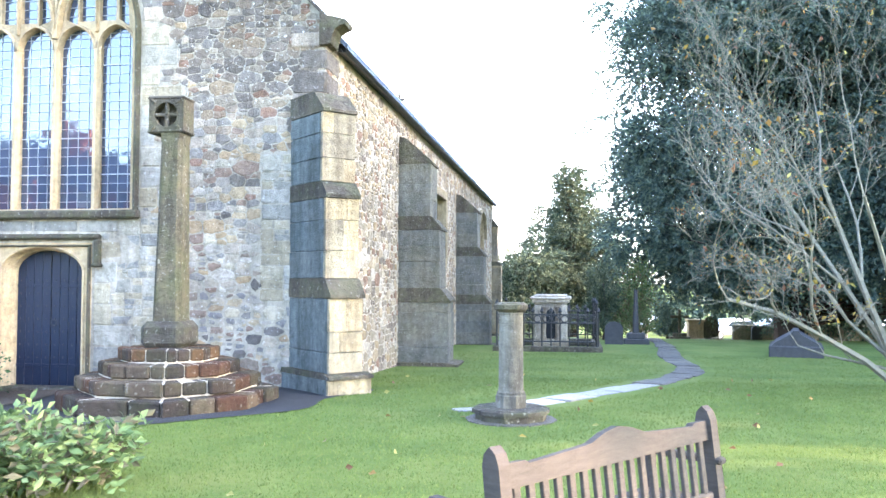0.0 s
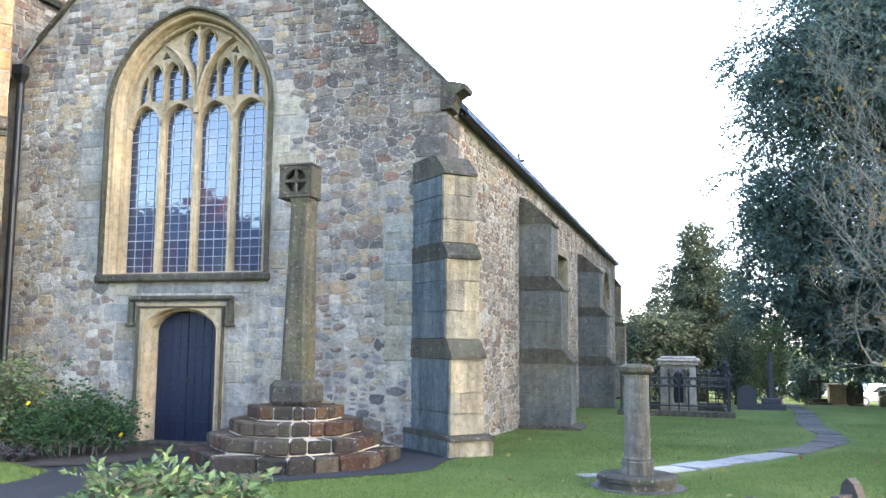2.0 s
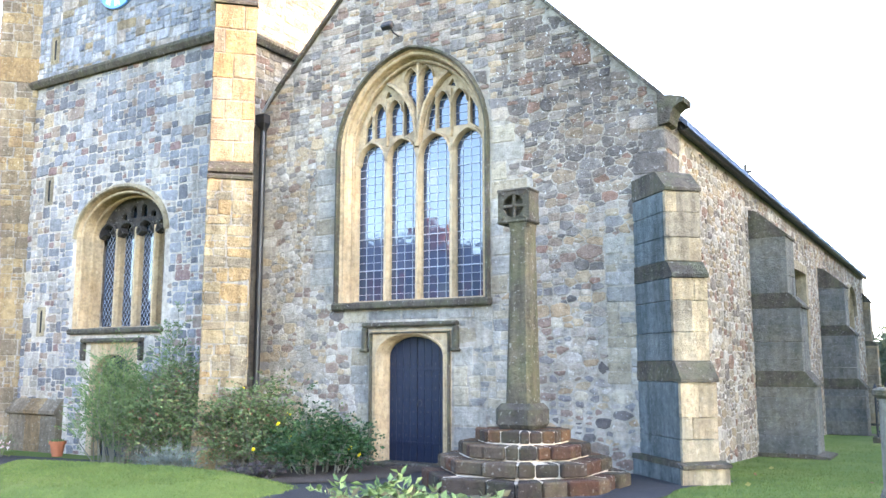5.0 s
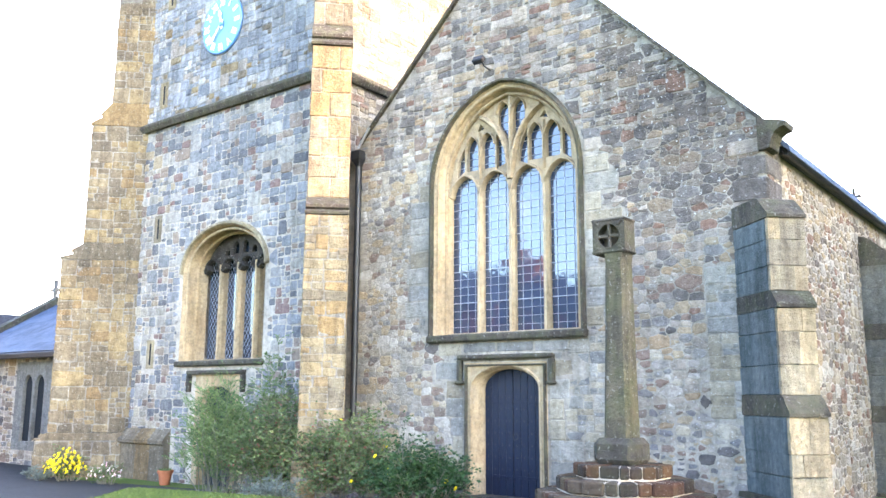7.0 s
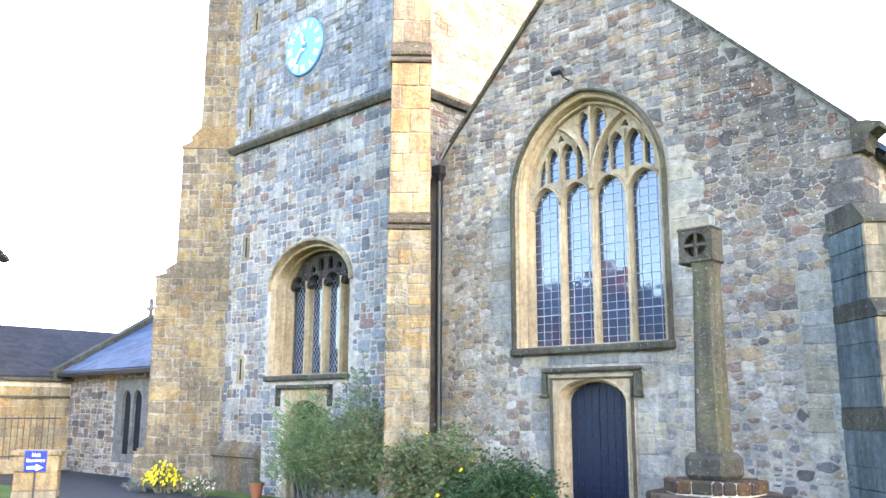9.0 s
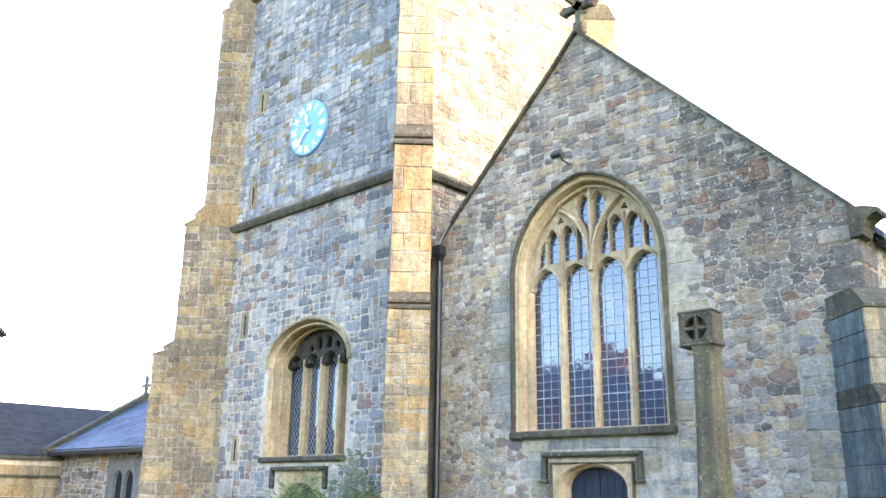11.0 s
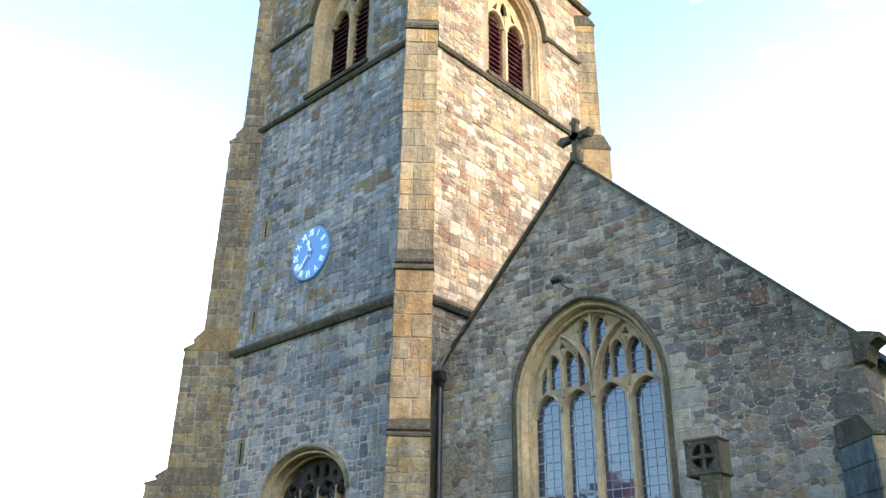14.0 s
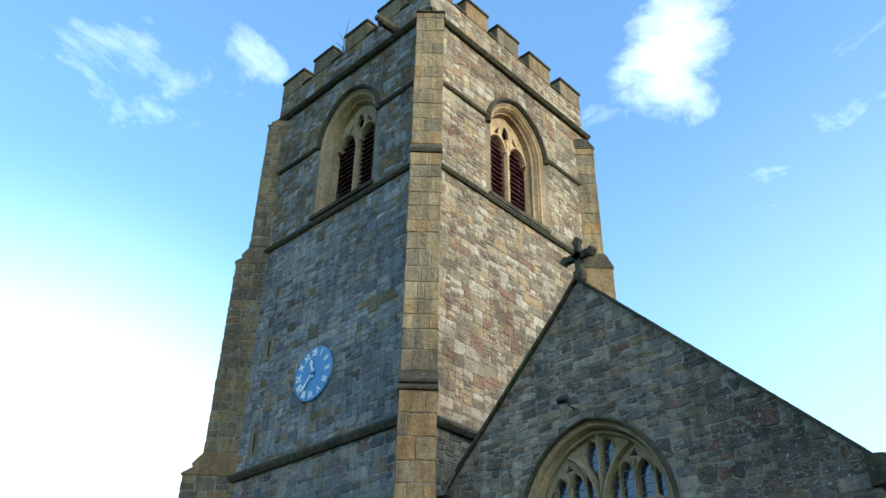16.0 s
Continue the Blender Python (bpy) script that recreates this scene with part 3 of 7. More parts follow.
# ---- ground ----
def sheet(name, xs, ys, lift, material, label, category, kind="structure", mask=None):
    verts, faces, ids = [], [], {}
    for i, x in enumerate(xs):
        for j, y in enumerate(ys):
            ids[i, j] = len(verts)
            verts.append((x, y, ground_z(x, y) + lift))
    for i in range(len(xs) - 1):
        for j in range(len(ys) - 1):
            faces.append((ids[i, j], ids[i + 1, j], ids[i + 1, j + 1], ids[i, j + 1]))
    return tagged(obj(name, verts, faces, material, smooth=True), label, category, kind=kind)


def steps_to(a, b, n):
    return [a + (b - a) * k / n for k in range(n + 1)]


GX = [-2500, -600, -200, -90] + steps_to(-60, 60, 120) + [90, 200, 600, 2500]
GY = [-2500, -600, -200, -90] + steps_to(-40, 95, 135) + [150, 300, 800, 2500]
sheet("ground", GX, GY, 0.0, M_LAWN, "mown green churchyard lawn sloping gently away", "lawn")


def flat_piece(name, outline, lift, material, label, category, cell=0.35, kind="structure"):
    """A level strip laid on the ground within an outline."""
    us, vs = [p[0] for p in outline], [p[1] for p in outline]
    bm = bmesh.new()
    tris = tessellate_polygon([[Vector((u, v, 0)) for u, v in outline]])
    vv = [bm.verts.new((u, v, 0)) for u, v in outline]
    for t in tris:
        bm.faces.new([vv[i] for i in t])
    for axis, vals in ((0, us), (1, vs)):
        a, b = min(vals), max(vals)
        for k in range(1, int((b - a) / cell)):
            co = [0, 0, 0]
            no = [0, 0, 0]
            co[axis], no[axis] = a + k * cell, 1
            bmesh.ops.bisect_plane(bm, geom=bm.verts[:] + bm.edges[:] + bm.faces[:], plane_co=co, plane_no=no)
    for v in bm.verts:
        v.co.z = ground_z(v.co.x, v.co.y) + lift
    return tagged(part(name, bm, material), label, category, kind=kind)


def smooth_loop(pts, n=6):
    out = []
    c = len(pts)
    for k in range(c):
        p0, p1, p2, p3 = (Vector(pts[(k + j - 1) % c]) for j in range(4))
        for i in range(n):
            t = i / n
            out.append(tuple(0.5 * (2 * p1 + (p2 - p0) * t + (2 * p0 - 5 * p1 + 4 * p2 - p3) * t * t + (3 * p1 - p0 - 3 * p2 + p3) * t ** 3)))
    return out


TARMAC = smooth_loop([(-2.9, 12.5), (-3.3, 11.3), (-3.35, 10.3), (-4.5, 9.15), (-5.7, 7.9), (-7.0, 5.5), (-10, 4.6), (-13, 5.7), (-15.9, 7.2), (-18.9, 8.25), (-21, 8.7), (-24, 9.0), (-29.4, 9.2), (-29.4, 12.6), (-21, 12.6), (-20.5, 11.2), (-13.5, 12.2), (-8.5, 12.58), (-4, 12.58)])
tarmac = flat_piece("path", TARMAC, 0.012, M_TARMAC, "dark damp tarmac path round the church", "path")
LAWN_PATCH = smooth_loop([(-8.0, 9.2), (-8.1, 7.6), (-10, 6.4), (-13.5, 7.2), (-16.2, 9.4), (-15.8, 10.7), (-13.6, 11.1), (-11.7, 11.0), (-10, 10.5), (-8.7, 9.9)])
lawn_patch = flat_piece("lawn", LAWN_PATCH, 0.03, M_LAWN, "small raised lawn between path and shrubs", "lawn")
for v in lawn_patch.data.vertices:
    v.co.z += -0.06 + 0.26 * min(min(math.hypot(v.co.x - a, v.co.y - b) for a, b in LAWN_PATCH) / 0.9, 1.0)
BED = smooth_loop([(-7.7, 12.3), (-7.6, 10.4), (-8.4, 9.9), (-9.5, 10.0), (-11, 10.7), (-13.4, 11.4), (-15.0, 11.8), (-15.2, 12.3), (-13.2, 12.4), (-11, 12.5), (-9.5, 12.55)])
flat_piece("flower_bed", BED, 0.03, M_SOIL, "dark bare soil flower bed against the wall", "flower bed")

# ---- the gable ----
CX, GY0 = -8.42, 12.6
SLOPE, APEX = 0.99, 10.42
FM = facing_minus_y(GY0)
WX = CX - 0.03
BIG = arch(WX, 1.60, 2.70, 5.60, 1.82)
gable_line = lambda u: APEX - SLOPE * (CX - u) if u < CX else APEX + 0.05 - 1.012 * (u - CX)
GABLE = [(-12.4, -0.8), (-3.73, -0.8), (-3.73, gable_line(-3.73)), (CX, APEX), (-12.4, gable_line(-12.4))]
SQUARE = [(CX - 0.80, -0.75), (CX + 0.80, -0.75), (CX + 0.80, 2.14), (CX - 0.80, 2.14)]
wall_gable = tagged(part("wall_gable", prism([GABLE, BIG, SQUARE], 0, 0.9, FM), M_MORTAR_GABLE), "gabled grey rubble church wall with pale mortar", "wall", kind="structure")


def hood_zone(u, v, cx, half, spring, rise, z0, grow):
    return inside(arch(cx, half + grow, z0 - grow, spring, rise + grow), u, v)


JAMBS = []
jr = random.Random(77)


def on_gable(u, v):
    if v > gable_line(u) - 0.04 or u > -3.75 or v < -0.3:
        return False
    if hood_zone(u, v, WX, 1.60, 5.60, 1.82, 2.70, 0.08) or any(a - 0.01 < u < b + 0.01 and c - 0.01 < v < d + 0.01 for a, b, c, d in JAMBS):
        return False
    return not (abs(u - CX) < 0.93 and v < 2.36)


for z0, z1, rows, xl, xr in ((-0.1, 2.25, 7, CX - 0.90, CX + 0.90), (2.78, 5.7, 9, WX - 1.68, WX + 1.68)):
    for k in range(rows):
        a, b = z0 + (z1 - z0) * k / rows, z0 + (z1 - z0) * (k + 1) / rows
        JAMBS.append((xl - jr.choice((0.28, 0.45, 0.62)) * jr.uniform(0.85, 1.15), xl, a, b))
        JAMBS.append((xr, xr + jr.choice((0.28, 0.45, 0.62)) * jr.uniform(0.85, 1.15), a, b))
JAMBS += [(CX - 1.5, CX - 0.95, 2.36, 2.58), (CX - 0.93, CX - 0.2, 2.40, 2.58), (CX - 0.18, CX + 0.6, 2.40, 2.58), (CX + 0.62, CX + 1.3, 2.38, 2.58)]
for a, b, c, d in JAMBS:
    ob = part("jamb_stone", chamfered(b - a - 0.02, 0.2, d - c - 0.02, 0.012, 0.008, jr), M_JAMB, wall_gable)
    ob.matrix_world = FM @ Matrix.Translation(((a + b) / 2, 0.095 - jr.uniform(0, 0.012), (c + d) / 2))


def gable_stone(u, v, rnd):
    """Pale stone low down, blackened towards the eaves."""
    w = 0.55 * math.sin(1.7 * u + 0.8) + 0.45 * math.sin(2.3 * v - 1.1 * u) + rnd.gauss(0, 0.4)
    if u > -6.6 and v > 4.55 - 0.35 * (u + 5.0) + 0.6 * w and v < 8.6:
        return M_GABLE_DARK
    if v > 6.3 + 0.7 * w or (u > -6.4 and v > 3.3 + 0.8 * w):
        return M_GABLE_TOP
    if u < -9.9 + 0.5 * w or (v < 4.0 and rnd.random() < 0.25):
        return M_CREAM
    return M_GABLE


def gable_gap(u, v):
    low = min(max((3.0 - v) / 2.2, 0), 1) * min(max((u + 7.2) / 1.2, 0), 1)
    return 0.012 + 0.035 * low


LARGE = ((-7.50, 0.1, -6.1, 2.62), (-4.75, 1.3, -3.78, 3.6))
in_large = lambda u, v: any(a < u < c and b < v < d for a, b, c, d in LARGE)
rubble("rubble", wall_gable, FM, (-12.0, -0.35, -3.7, 6.0), lambda u, v: on_gable(u, v) and not in_large(u, v), 0.15, gable_stone, 7, gap=gable_gap, singles=(-6.4, 0.2, -3.7, 4.6), proud=0.012)
rubble("rubble", wall_gable, FM, (-12.0, 6.0, -3.7, 10.6), on_gable, 0.145, gable_stone, 9, gap=0.014, proud=0.014, long=1.75, shift=0.14, blunt=0.13, lay=squared_rubble)
for area, sd in zip(LARGE, (11, 12)):
    rubble("rubble", wall_gable, FM, area, lambda u, v: on_gable(u, v) and in_large(u, v), 0.27, M_JAMB, sd, gap=0.026, proud=0.012, spread=1.6, shift=0.03, blunt=0.06, lay=squared_rubble)


def splay(name, a, b, d0, d1, m, material, parent, label=""):
    """A splayed reveal between two outlines of equal count."""
    bm = bmesh.new()
    va = [bm.verts.new(m @ Vector((u, d0, v))) for u, v in a]
    mid = [bm.verts.new(m @ Vector((u * 0.5 + p * 0.5, d0 + (d1 - d0) * 0.30, v * 0.5 + q * 0.5))) for (u, v), (p, q) in zip(a, b)]
    vb = [bm.verts.new(m @ Vector((u, d1, v))) for u, v in b]
    for p, q in ((va, mid), (mid, vb)):
        for k in range(len(p)):
            j = (k + 1) % len(p)
            bm.faces.new((p[k], p[j], q[j], q[k]))
    return part(name, bm, material, parent, label)


def arc_path(cx, half, spring, rise, n=12):
    return arch(cx, half, spring - 0.01, spring, rise, n)[2:]


def bars(name, paths, w, d, depth, m, material, parent, label=""):
    return part(name, moved(merged(*[sweep(p, w, d) for p in paths]), m @ Matrix.Translation((0, depth, 0))), material, parent, label)


def orders(cx, spring, rows, z0, m, material, parent):
    """Roll mouldings running up the jambs and round the arch: rows of (half width, rise, depth, thickness)."""
    for half, rise, depth, w in rows:
        bars("roll_moulding", [[(cx + half, z0)] + arc_path(cx, half, spring, rise, 12) + [(cx - half, z0)]], w, w * 1.2, depth, m, material, parent)


window_1 = thing("window_1", (CX, GY0, 2.7), "tall pointed sandstone church window with tracery and leaded glass", "window", kind="structure")
window_1.matrix_world = Matrix()
IN = arch(CX, 1.40, 2.80, 5.68, 1.58)
splay("surround", BIG, IN, -0.015, 0.34, FM, M_TRACERY, window_1, "moulded yellow sandstone reveal")
bars("hood_mould", [arc_path(WX, 1.63, 5.60, 1.855, 18), [(WX + 1.63, 5.62), (WX + 1.63, 2.66)], [(WX - 1.63, 5.62), (WX - 1.63, 2.66)]], 0.075, 0.14, -0.03, FM, M_WORN, window_1, "thin projecting sandstone moulding")
part("sill", box(WX - 1.70, WX + 1.70, GY0 - 0.12, GY0 + 0.36, 2.60, 2.74, 0.03), M_WORN, window_1, "weathered stone sill")
orders(WX, 5.62, ((1.53, 1.74, 0.06, 0.07), (1.44, 1.64, 0.2, 0.06)), 2.76, FM, M_TRACERY, window_1)
MUL = [CX - 0.72, CX - 0.01, CX + 0.72]
TD = 0.31
for x in MUL:
    bars("mullion", [[(x, 2.74), (x, 5.60)]], 0.115, 0.20, TD, FM, M_TRACERY, window_1)
LIGHTS = [CX - 1.065, CX - 0.365, CX + 0.355, CX + 1.07]
foot = [p for c in LIGHTS for p in arc_path(c, 0.315, 5.42, 0.38)[::-1]]
plate = [(CX - 1.41, 5.40)] + foot + [(CX + 1.41, 5.40)] + arc_path(CX, 1.41, 5.66, 1.60, 14)
eyes = []
for s in (-1, 1):
    flip = lambda pts: [(CX + s * u, v) for u, v in pts]
    for c, z0, spring in ((0.53, 5.91, 6.36), (0.89, 5.91, 6.34)):
        eyes.append(flip(arch(c, 0.145, z0, spring, 0.24, 6)))
    eyes.append(flip([(0.045, 6.20), (0.10, 6.38), (0.20, 6.57), (0.295, 6.72)] + arc_path(0.17, 0.13, 6.92, 0.22, 6)))
    eyes.append(flip([(1.09, 5.93), (1.27, 5.80), (1.25, 6.16), (1.09, 6.42)]))
    eyes.append(flip([(0.14, 5.95), (0.345, 5.86), (0.345, 6.56), (0.28, 6.47), (0.18, 6.24)]))
    eyes.append(flip([(0.62, 6.70), (0.79, 6.66), (0.72, 6.82)]))
part("tracery_plate", prism([plate] + eyes, TD - 0.03, TD + 0.07, FM), M_TRACERY, window_1, "pierced sandstone tracery")
bars("light_head", [arc_path(c, 0.335, 5.43, 0.405) for c in LIGHTS], 0.06, 0.16, TD - 0.02, FM, M_TRACERY, window_1)
for s in (-1, 1):
    arm = [(CX + s * a, b) for a, b in ((0.02, 5.62), (0.03, 5.85), (0.08, 6.15), (0.17, 6.40), (0.32, 6.64), (0.52, 6.84), (0.68, 6.93))]
    bars("sub_arch", [arm], 0.095, 0.22, TD - 0.03, FM, M_TRACERY, window_1)
    bars("sub_mullion", [[(CX + s * 0.71, 5.72), (CX + s * 0.71, 6.62)]], 0.055, 0.16, TD - 0.02, FM, M_TRACERY, window_1)
    bars("panel_head", [arc_path(CX + s * c, 0.155, z, 0.25, 6) for c, z in ((0.53, 6.36), (0.89, 6.34), (0.17, 6.92))], 0.03, 0.14, TD - 0.02, FM, M_TRACERY, window_1)
bars("sub_mullion", [[(CX, 5.9), (CX, 7.24)]], 0.08, 0.18, TD - 0.02, FM, M_TRACERY, window_1)
part("glass", prism([arch(CX, 1.41, 5.62, 5.66, 1.6)], 0.37, 0.38, FM), M_GLASS, window_1, "dark leaded tracery glass")
pane_mesh = bpy.data.meshes.new("pane")
pane_mesh.from_pydata([(-0.5, 0, -0.5), (0.5, 0, -0.5), (0.5, 0, 0.5), (-0.5, 0, 0.5), (-0.5, 0.004, -0.5), (0.5, 0.004, -0.5), (0.5, 0.004, 0.5), (-0.5, 0.004, 0.5)], [], [(0, 1, 2, 3), (7, 6, 5, 4), (0, 4, 5, 1), (2, 6, 7, 3), (1, 5, 6, 2), (0, 3, 7, 4)])
pane_mesh.materials.append(M_GLASS)
rnd = random.Random(5)
EDGES = [CX - 1.42, *MUL, CX + 1.42]
for a, b in zip(EDGES, EDGES[1:]):
    lead = []
    cols, rows = 4, 19
    for r in range(rows):
        for c in range(cols):
            w, h = (b - a) / cols, (5.64 - 2.76) / rows
            ob = new("pane", pane_mesh)
            ob.parent = window_1
            ob.matrix_world = FM @ pose(a + (c + 0.5) * w, 0.365, 2.76 + (r + 0.5) * h, rnd.gauss(0, 0.14), 0, rnd.gauss(0, 0.14)) @ Matrix.Diagonal((w - 0.006, 1, h - 0.006, 1))
    for r in range(rows + 1):
        lead.append(box(a, b, 0.352, 0.372, 2.76 + r * h - 0.0042, 2.76 + r * h + 0.0042, 0.002))
    for c in range(cols + 1):
        lead.append(box(a + c * w - 0.0045, a + c * w + 0.0045, 0.352, 0.372, 2.76, 5.86, 0.002))
    for r in range(4):
        lead.append(box(a, b, 0.345, 0.362, 2.76 + (r + 1) * 4 * h - 0.009, 2.76 + (r + 1) * 4 * h + 0.009, 0.002))
    part("lead_came", moved(merged(*lead), FM), M_LEAD, window_1, "grey lead glazing bars")
lead = []
for r in range(11):
    z = 5.72 + r * 0.15
    lead.append(box(CX - 1.3, CX + 1.3, 0.355, 0.375, z - 0.005, z + 0.005, 0.002) if z < 6.4 else box(CX - 0.75, CX + 0.75, 0.355, 0.375, z - 0.005, z + 0.005, 0.002))
part("lead_came", moved(merged(*lead), FM), M_LEAD, window_1, "grey lead glazing bars")

# The small blue-black door under the window.
door_1 = thing("door_1", (0, 0, 0), "closed blue-black double door with studs in a sandstone doorway", "door", kind="structure")
frame_out = [(CX - 0.86, -0.3), (CX + 0.86, -0.3), (CX + 0.86, 2.22), (CX - 0.86, 2.22)]
leaf_hole = arch(CX - 0.0, 0.60, -0.29, 1.74, 0.37)
part("doorway", prism([frame_out, arch(CX, 0.70, -0.29, 1.74, 0.40)], -0.02, 0.12, FM), M_TRACERY, door_1, "moulded sandstone doorway with a low arch")
splay("reveal", arch(CX, 0.70, -0.29, 1.74, 0.40), leaf_hole, 0.0, 0.25, FM, M_TRACERY, door_1)
part("lining", prism([SQUARE, leaf_hole], 0.22, 0.3, FM), M_TRACERY, door_1)
for s in (-1, 1):
    x0, x1 = (CX - 0.61, CX - 0.006) if s < 0 else (CX + 0.006, CX + 0.61)
    door = part("door_leaf", moved(merged(*[box(x0 + (x1 - x0) * k / 4 + 0.003, x0 + (x1 - x0) * (k + 1) / 4 - 0.003, 0.25, 0.29, -0.2, 2.12, 0.006) for k in range(4)]), FM), M_DOOR, door_1)
    part("strap_hinge", moved(merged(box(x0, x1, 0.238, 0.252, 1.50, 1.545, 0.004), box(x0, x1, 0.238, 0.252, 0.2, 0.245, 0.004)), FM), M_DOOR, door)
    studs = [moved(lathe([(0.016, 0), (0.012, 0.010), (0.002, 0.014)], 6), Matrix.Translation((x0 + 0.07 + (x1 - x0 - 0.14) * i / 3, 0.25, 0.35 + j * 0.21)) @ pose(0, 0, 0, 90)) for i in range(4) for j in range(7)]
    part("stud", moved(merged(*studs), FM), M_IRON, door, "rows of iron studs")
ring = [(0.05 * math.cos(a), 0.05 * math.sin(a)) for a in np.linspace(0, 6.0, 14)]
part("ring_handle", moved(tube([(CX + 0.06 + u, 0.235, 0.92 + v) for u, v in ring], 0.008), FM), M_IRON, door_1, "black iron ring handle")
label = [box(CX - 1.02, CX + 1.02, GY0 - 0.10, GY0 + 0.02, 2.27, 2.36, 0.03), box(CX - 1.02, CX - 0.92, GY0 - 0.09, GY0 + 0.02, 1.87, 2.27, 0.02), box(CX + 0.92, CX + 1.02, GY0 - 0.09, GY0 + 0.02, 1.87, 2.27, 0.02),
         box(CX - 1.05, CX - 0.89, GY0 - 0.11, GY0 + 0.02, 1.83, 1.89, 0.02), box(CX + 0.89, CX + 1.05, GY0 - 0.11, GY0 + 0.02, 1.83, 1.89, 0.02)]
part("label_mould", merged(*label), M_WORN, door_1, "square hood mould with stops")
bars("square_moulding", [[(CX - 0.83, -0.1), (CX - 0.83, 2.17), (CX + 0.83, 2.17), (CX + 0.83, -0.1)]], 0.06, 0.10, -0.02, FM, M_WORN, door_1)
orders(CX, 1.74, ((0.735, 0.43, -0.01, 0.055), (0.66, 0.385, 0.12, 0.05)), -0.1, FM, M_TRACERY, door_1)
part("threshold", box(CX - 0.85, CX + 0.85, GY0 - 0.12, GY0 + 0.4, -0.3, -0.10, 0.02), M_WORN, door_1)

# Coping, kneelers and the cross on the gable.
coping = thing("gable_coping", (0, 0, 0), "dark weathered stone coping along the gable", "coping", kind="structure")
for s in (1, -1):
    x0, x1 = CX, (-3.72 if s > 0 else -12.0)
    n = 9 if s > 0 else 7
    for k in range(n):
        a, b = x0 + (x1 - x0) * k / n, x0 + (x1 - x0) * (k + 0.985) / n
        za, zb = gable_line(a), gable_line(b)
        bm = prism([[(a, za - 0.03), (b, zb - 0.03), (b, zb + 0.05), (a, za + 0.05)]], -0.09, 0.5, FM)
        part("coping_stone", bm, M_WORN, coping)
part("kneeler", prism([[(-3.80, 5.26), (-3.70, 5.26), (-3.62, 5.28), (-3.60, 5.40), (-3.55, 5.50), (-3.46, 5.56), (-3.40, 5.57), (-3.38, 5.64), (-3.58, 5.70), (-3.70, 5.71), (-3.80, 5.76)]], -0.11, 0.32, FM), M_WORN, coping, "carved kneeler stone at the eaves")
for a, b, c, d in ((-4.30, -3.70, 5.24, 5.50), (-4.10, -3.70, 4.90, 5.22), (-4.25, -3.71, 4.52, 4.88)):
    part("corner_stone", box(a, b, GY0 - 0.02, GY0 + 0.7, c, d, 0.03), M_GABLE_TOP, coping)
finial = thing("gable_cross", (CX, GY0 + 0.1, APEX), "dark green-grey stone cross finial on the gable apex", "cross")
fz = APEX + 0.08
cross_bits = [box(-0.12, 0.12, -0.1, 0.1, -0.05, 0.22, 0.03), box(-0.07, 0.07, -0.07, 0.07, 0.1, 0.92, 0.02), box(-0.33, 0.33, -0.07, 0.07, 0.48, 0.64, 0.02), moved(chamfered(0.24, 0.14, 0.24, 0.03), pose(0, 0, 0.56, 0, 45, 0))]
for u, v in ((-0.33, 0.56), (0.33, 0.56), (0, 0.92)):
    cross_bits.append(moved(chamfered(0.19, 0.15, 0.19, 0.03), pose(u, 0, v, 0, 45, 0)))
ob = part("cross", merged(*cross_bits), M_WORN, finial)
ob.matrix_parent_inverse = Matrix()
finial.location.z = fz

# ---- the nave ----
XN = -3.73
NM = facing_plus_x(XN)
NWIN = arch(36.0, 1.3, 1.6, 3.5, 1.05)
NSQ = [(23.6, 2.3), (25.6, 2.3), (25.6, 4.15), (23.6, 4.15)]
NAVE = [(13.5, -1.6), (41.3, -1.6), (41.3, 5.40), (13.5, 5.40)]
wall_nave = tagged(part("wall_nave", prism([NAVE, NWIN, NSQ], 0, 0.9, NM), M_MORTAR), "long sunlit rubble side wall of the church", "wall", kind="structure")
# the end of the gable wall closes the corner
on_nave = lambda u, v: 12.64 < u < 41.2 and -1.2 < v < 5.25 and not hood_zone(u, v, 36.0, 1.3, 3.5, 1.05, 1.6, 0.22) and not (23.4 < u < 25.8 and 2.1 < v < 4.35)
rubble("rubble", wall_nave, NM, (12.6, -1.25, 41.3, 5.35), on_nave, 0.16, M_PALE, 17, gap=0.03, singles=(12.6, 0.0, 19.0, 5.3))
window_n = thing("window_2", (0, 0, 0), "small square-headed stone window high in the side wall", "window", kind="structure")
part("frame", prism([[(23.4, 2.1), (25.8, 2.1), (25.8, 4.35), (23.4, 4.35)], [(23.64, 2.34), (25.56, 2.34), (25.56, 4.11), (23.64, 4.11)]], -0.03, 0.25, NM), M_ASHLAR, window_n)
part("mullion", box(XN - 0.3, XN - 0.12, 24.53, 24.67, 2.3, 4.15), M_ASHLAR, window_n)
part("glass", box(XN - 0.25, XN - 0.24, 23.6, 25.6, 2.3, 4.15, 0.001), M_GLASS, window_n)
window_p = thing("window_3", (0, 0, 0), "pointed sandstone window in the side wall", "window", kind="structure")
splay("surround", NWIN, arch(36.0, 1.05, 1.75, 3.5, 0.85), -0.02, 0.3, NM, M_ASHLAR, window_p)
bars("hood_mould", [arc_path(36.0, 1.38, 3.5, 1.12)], 0.14, 0.2, -0.04, NM, M_ASHLAR, window_p)
bars("mullion", [[(36.0, 1.7), (36.0, 4.3)]], 0.14, 0.2, 0.28, NM, M_ASHLAR, window_p)
part("glass", prism([arch(36.0, 1.1, 1.7, 3.5, 0.9)], 0.33, 0.34, NM), M_GLASS, window_p)

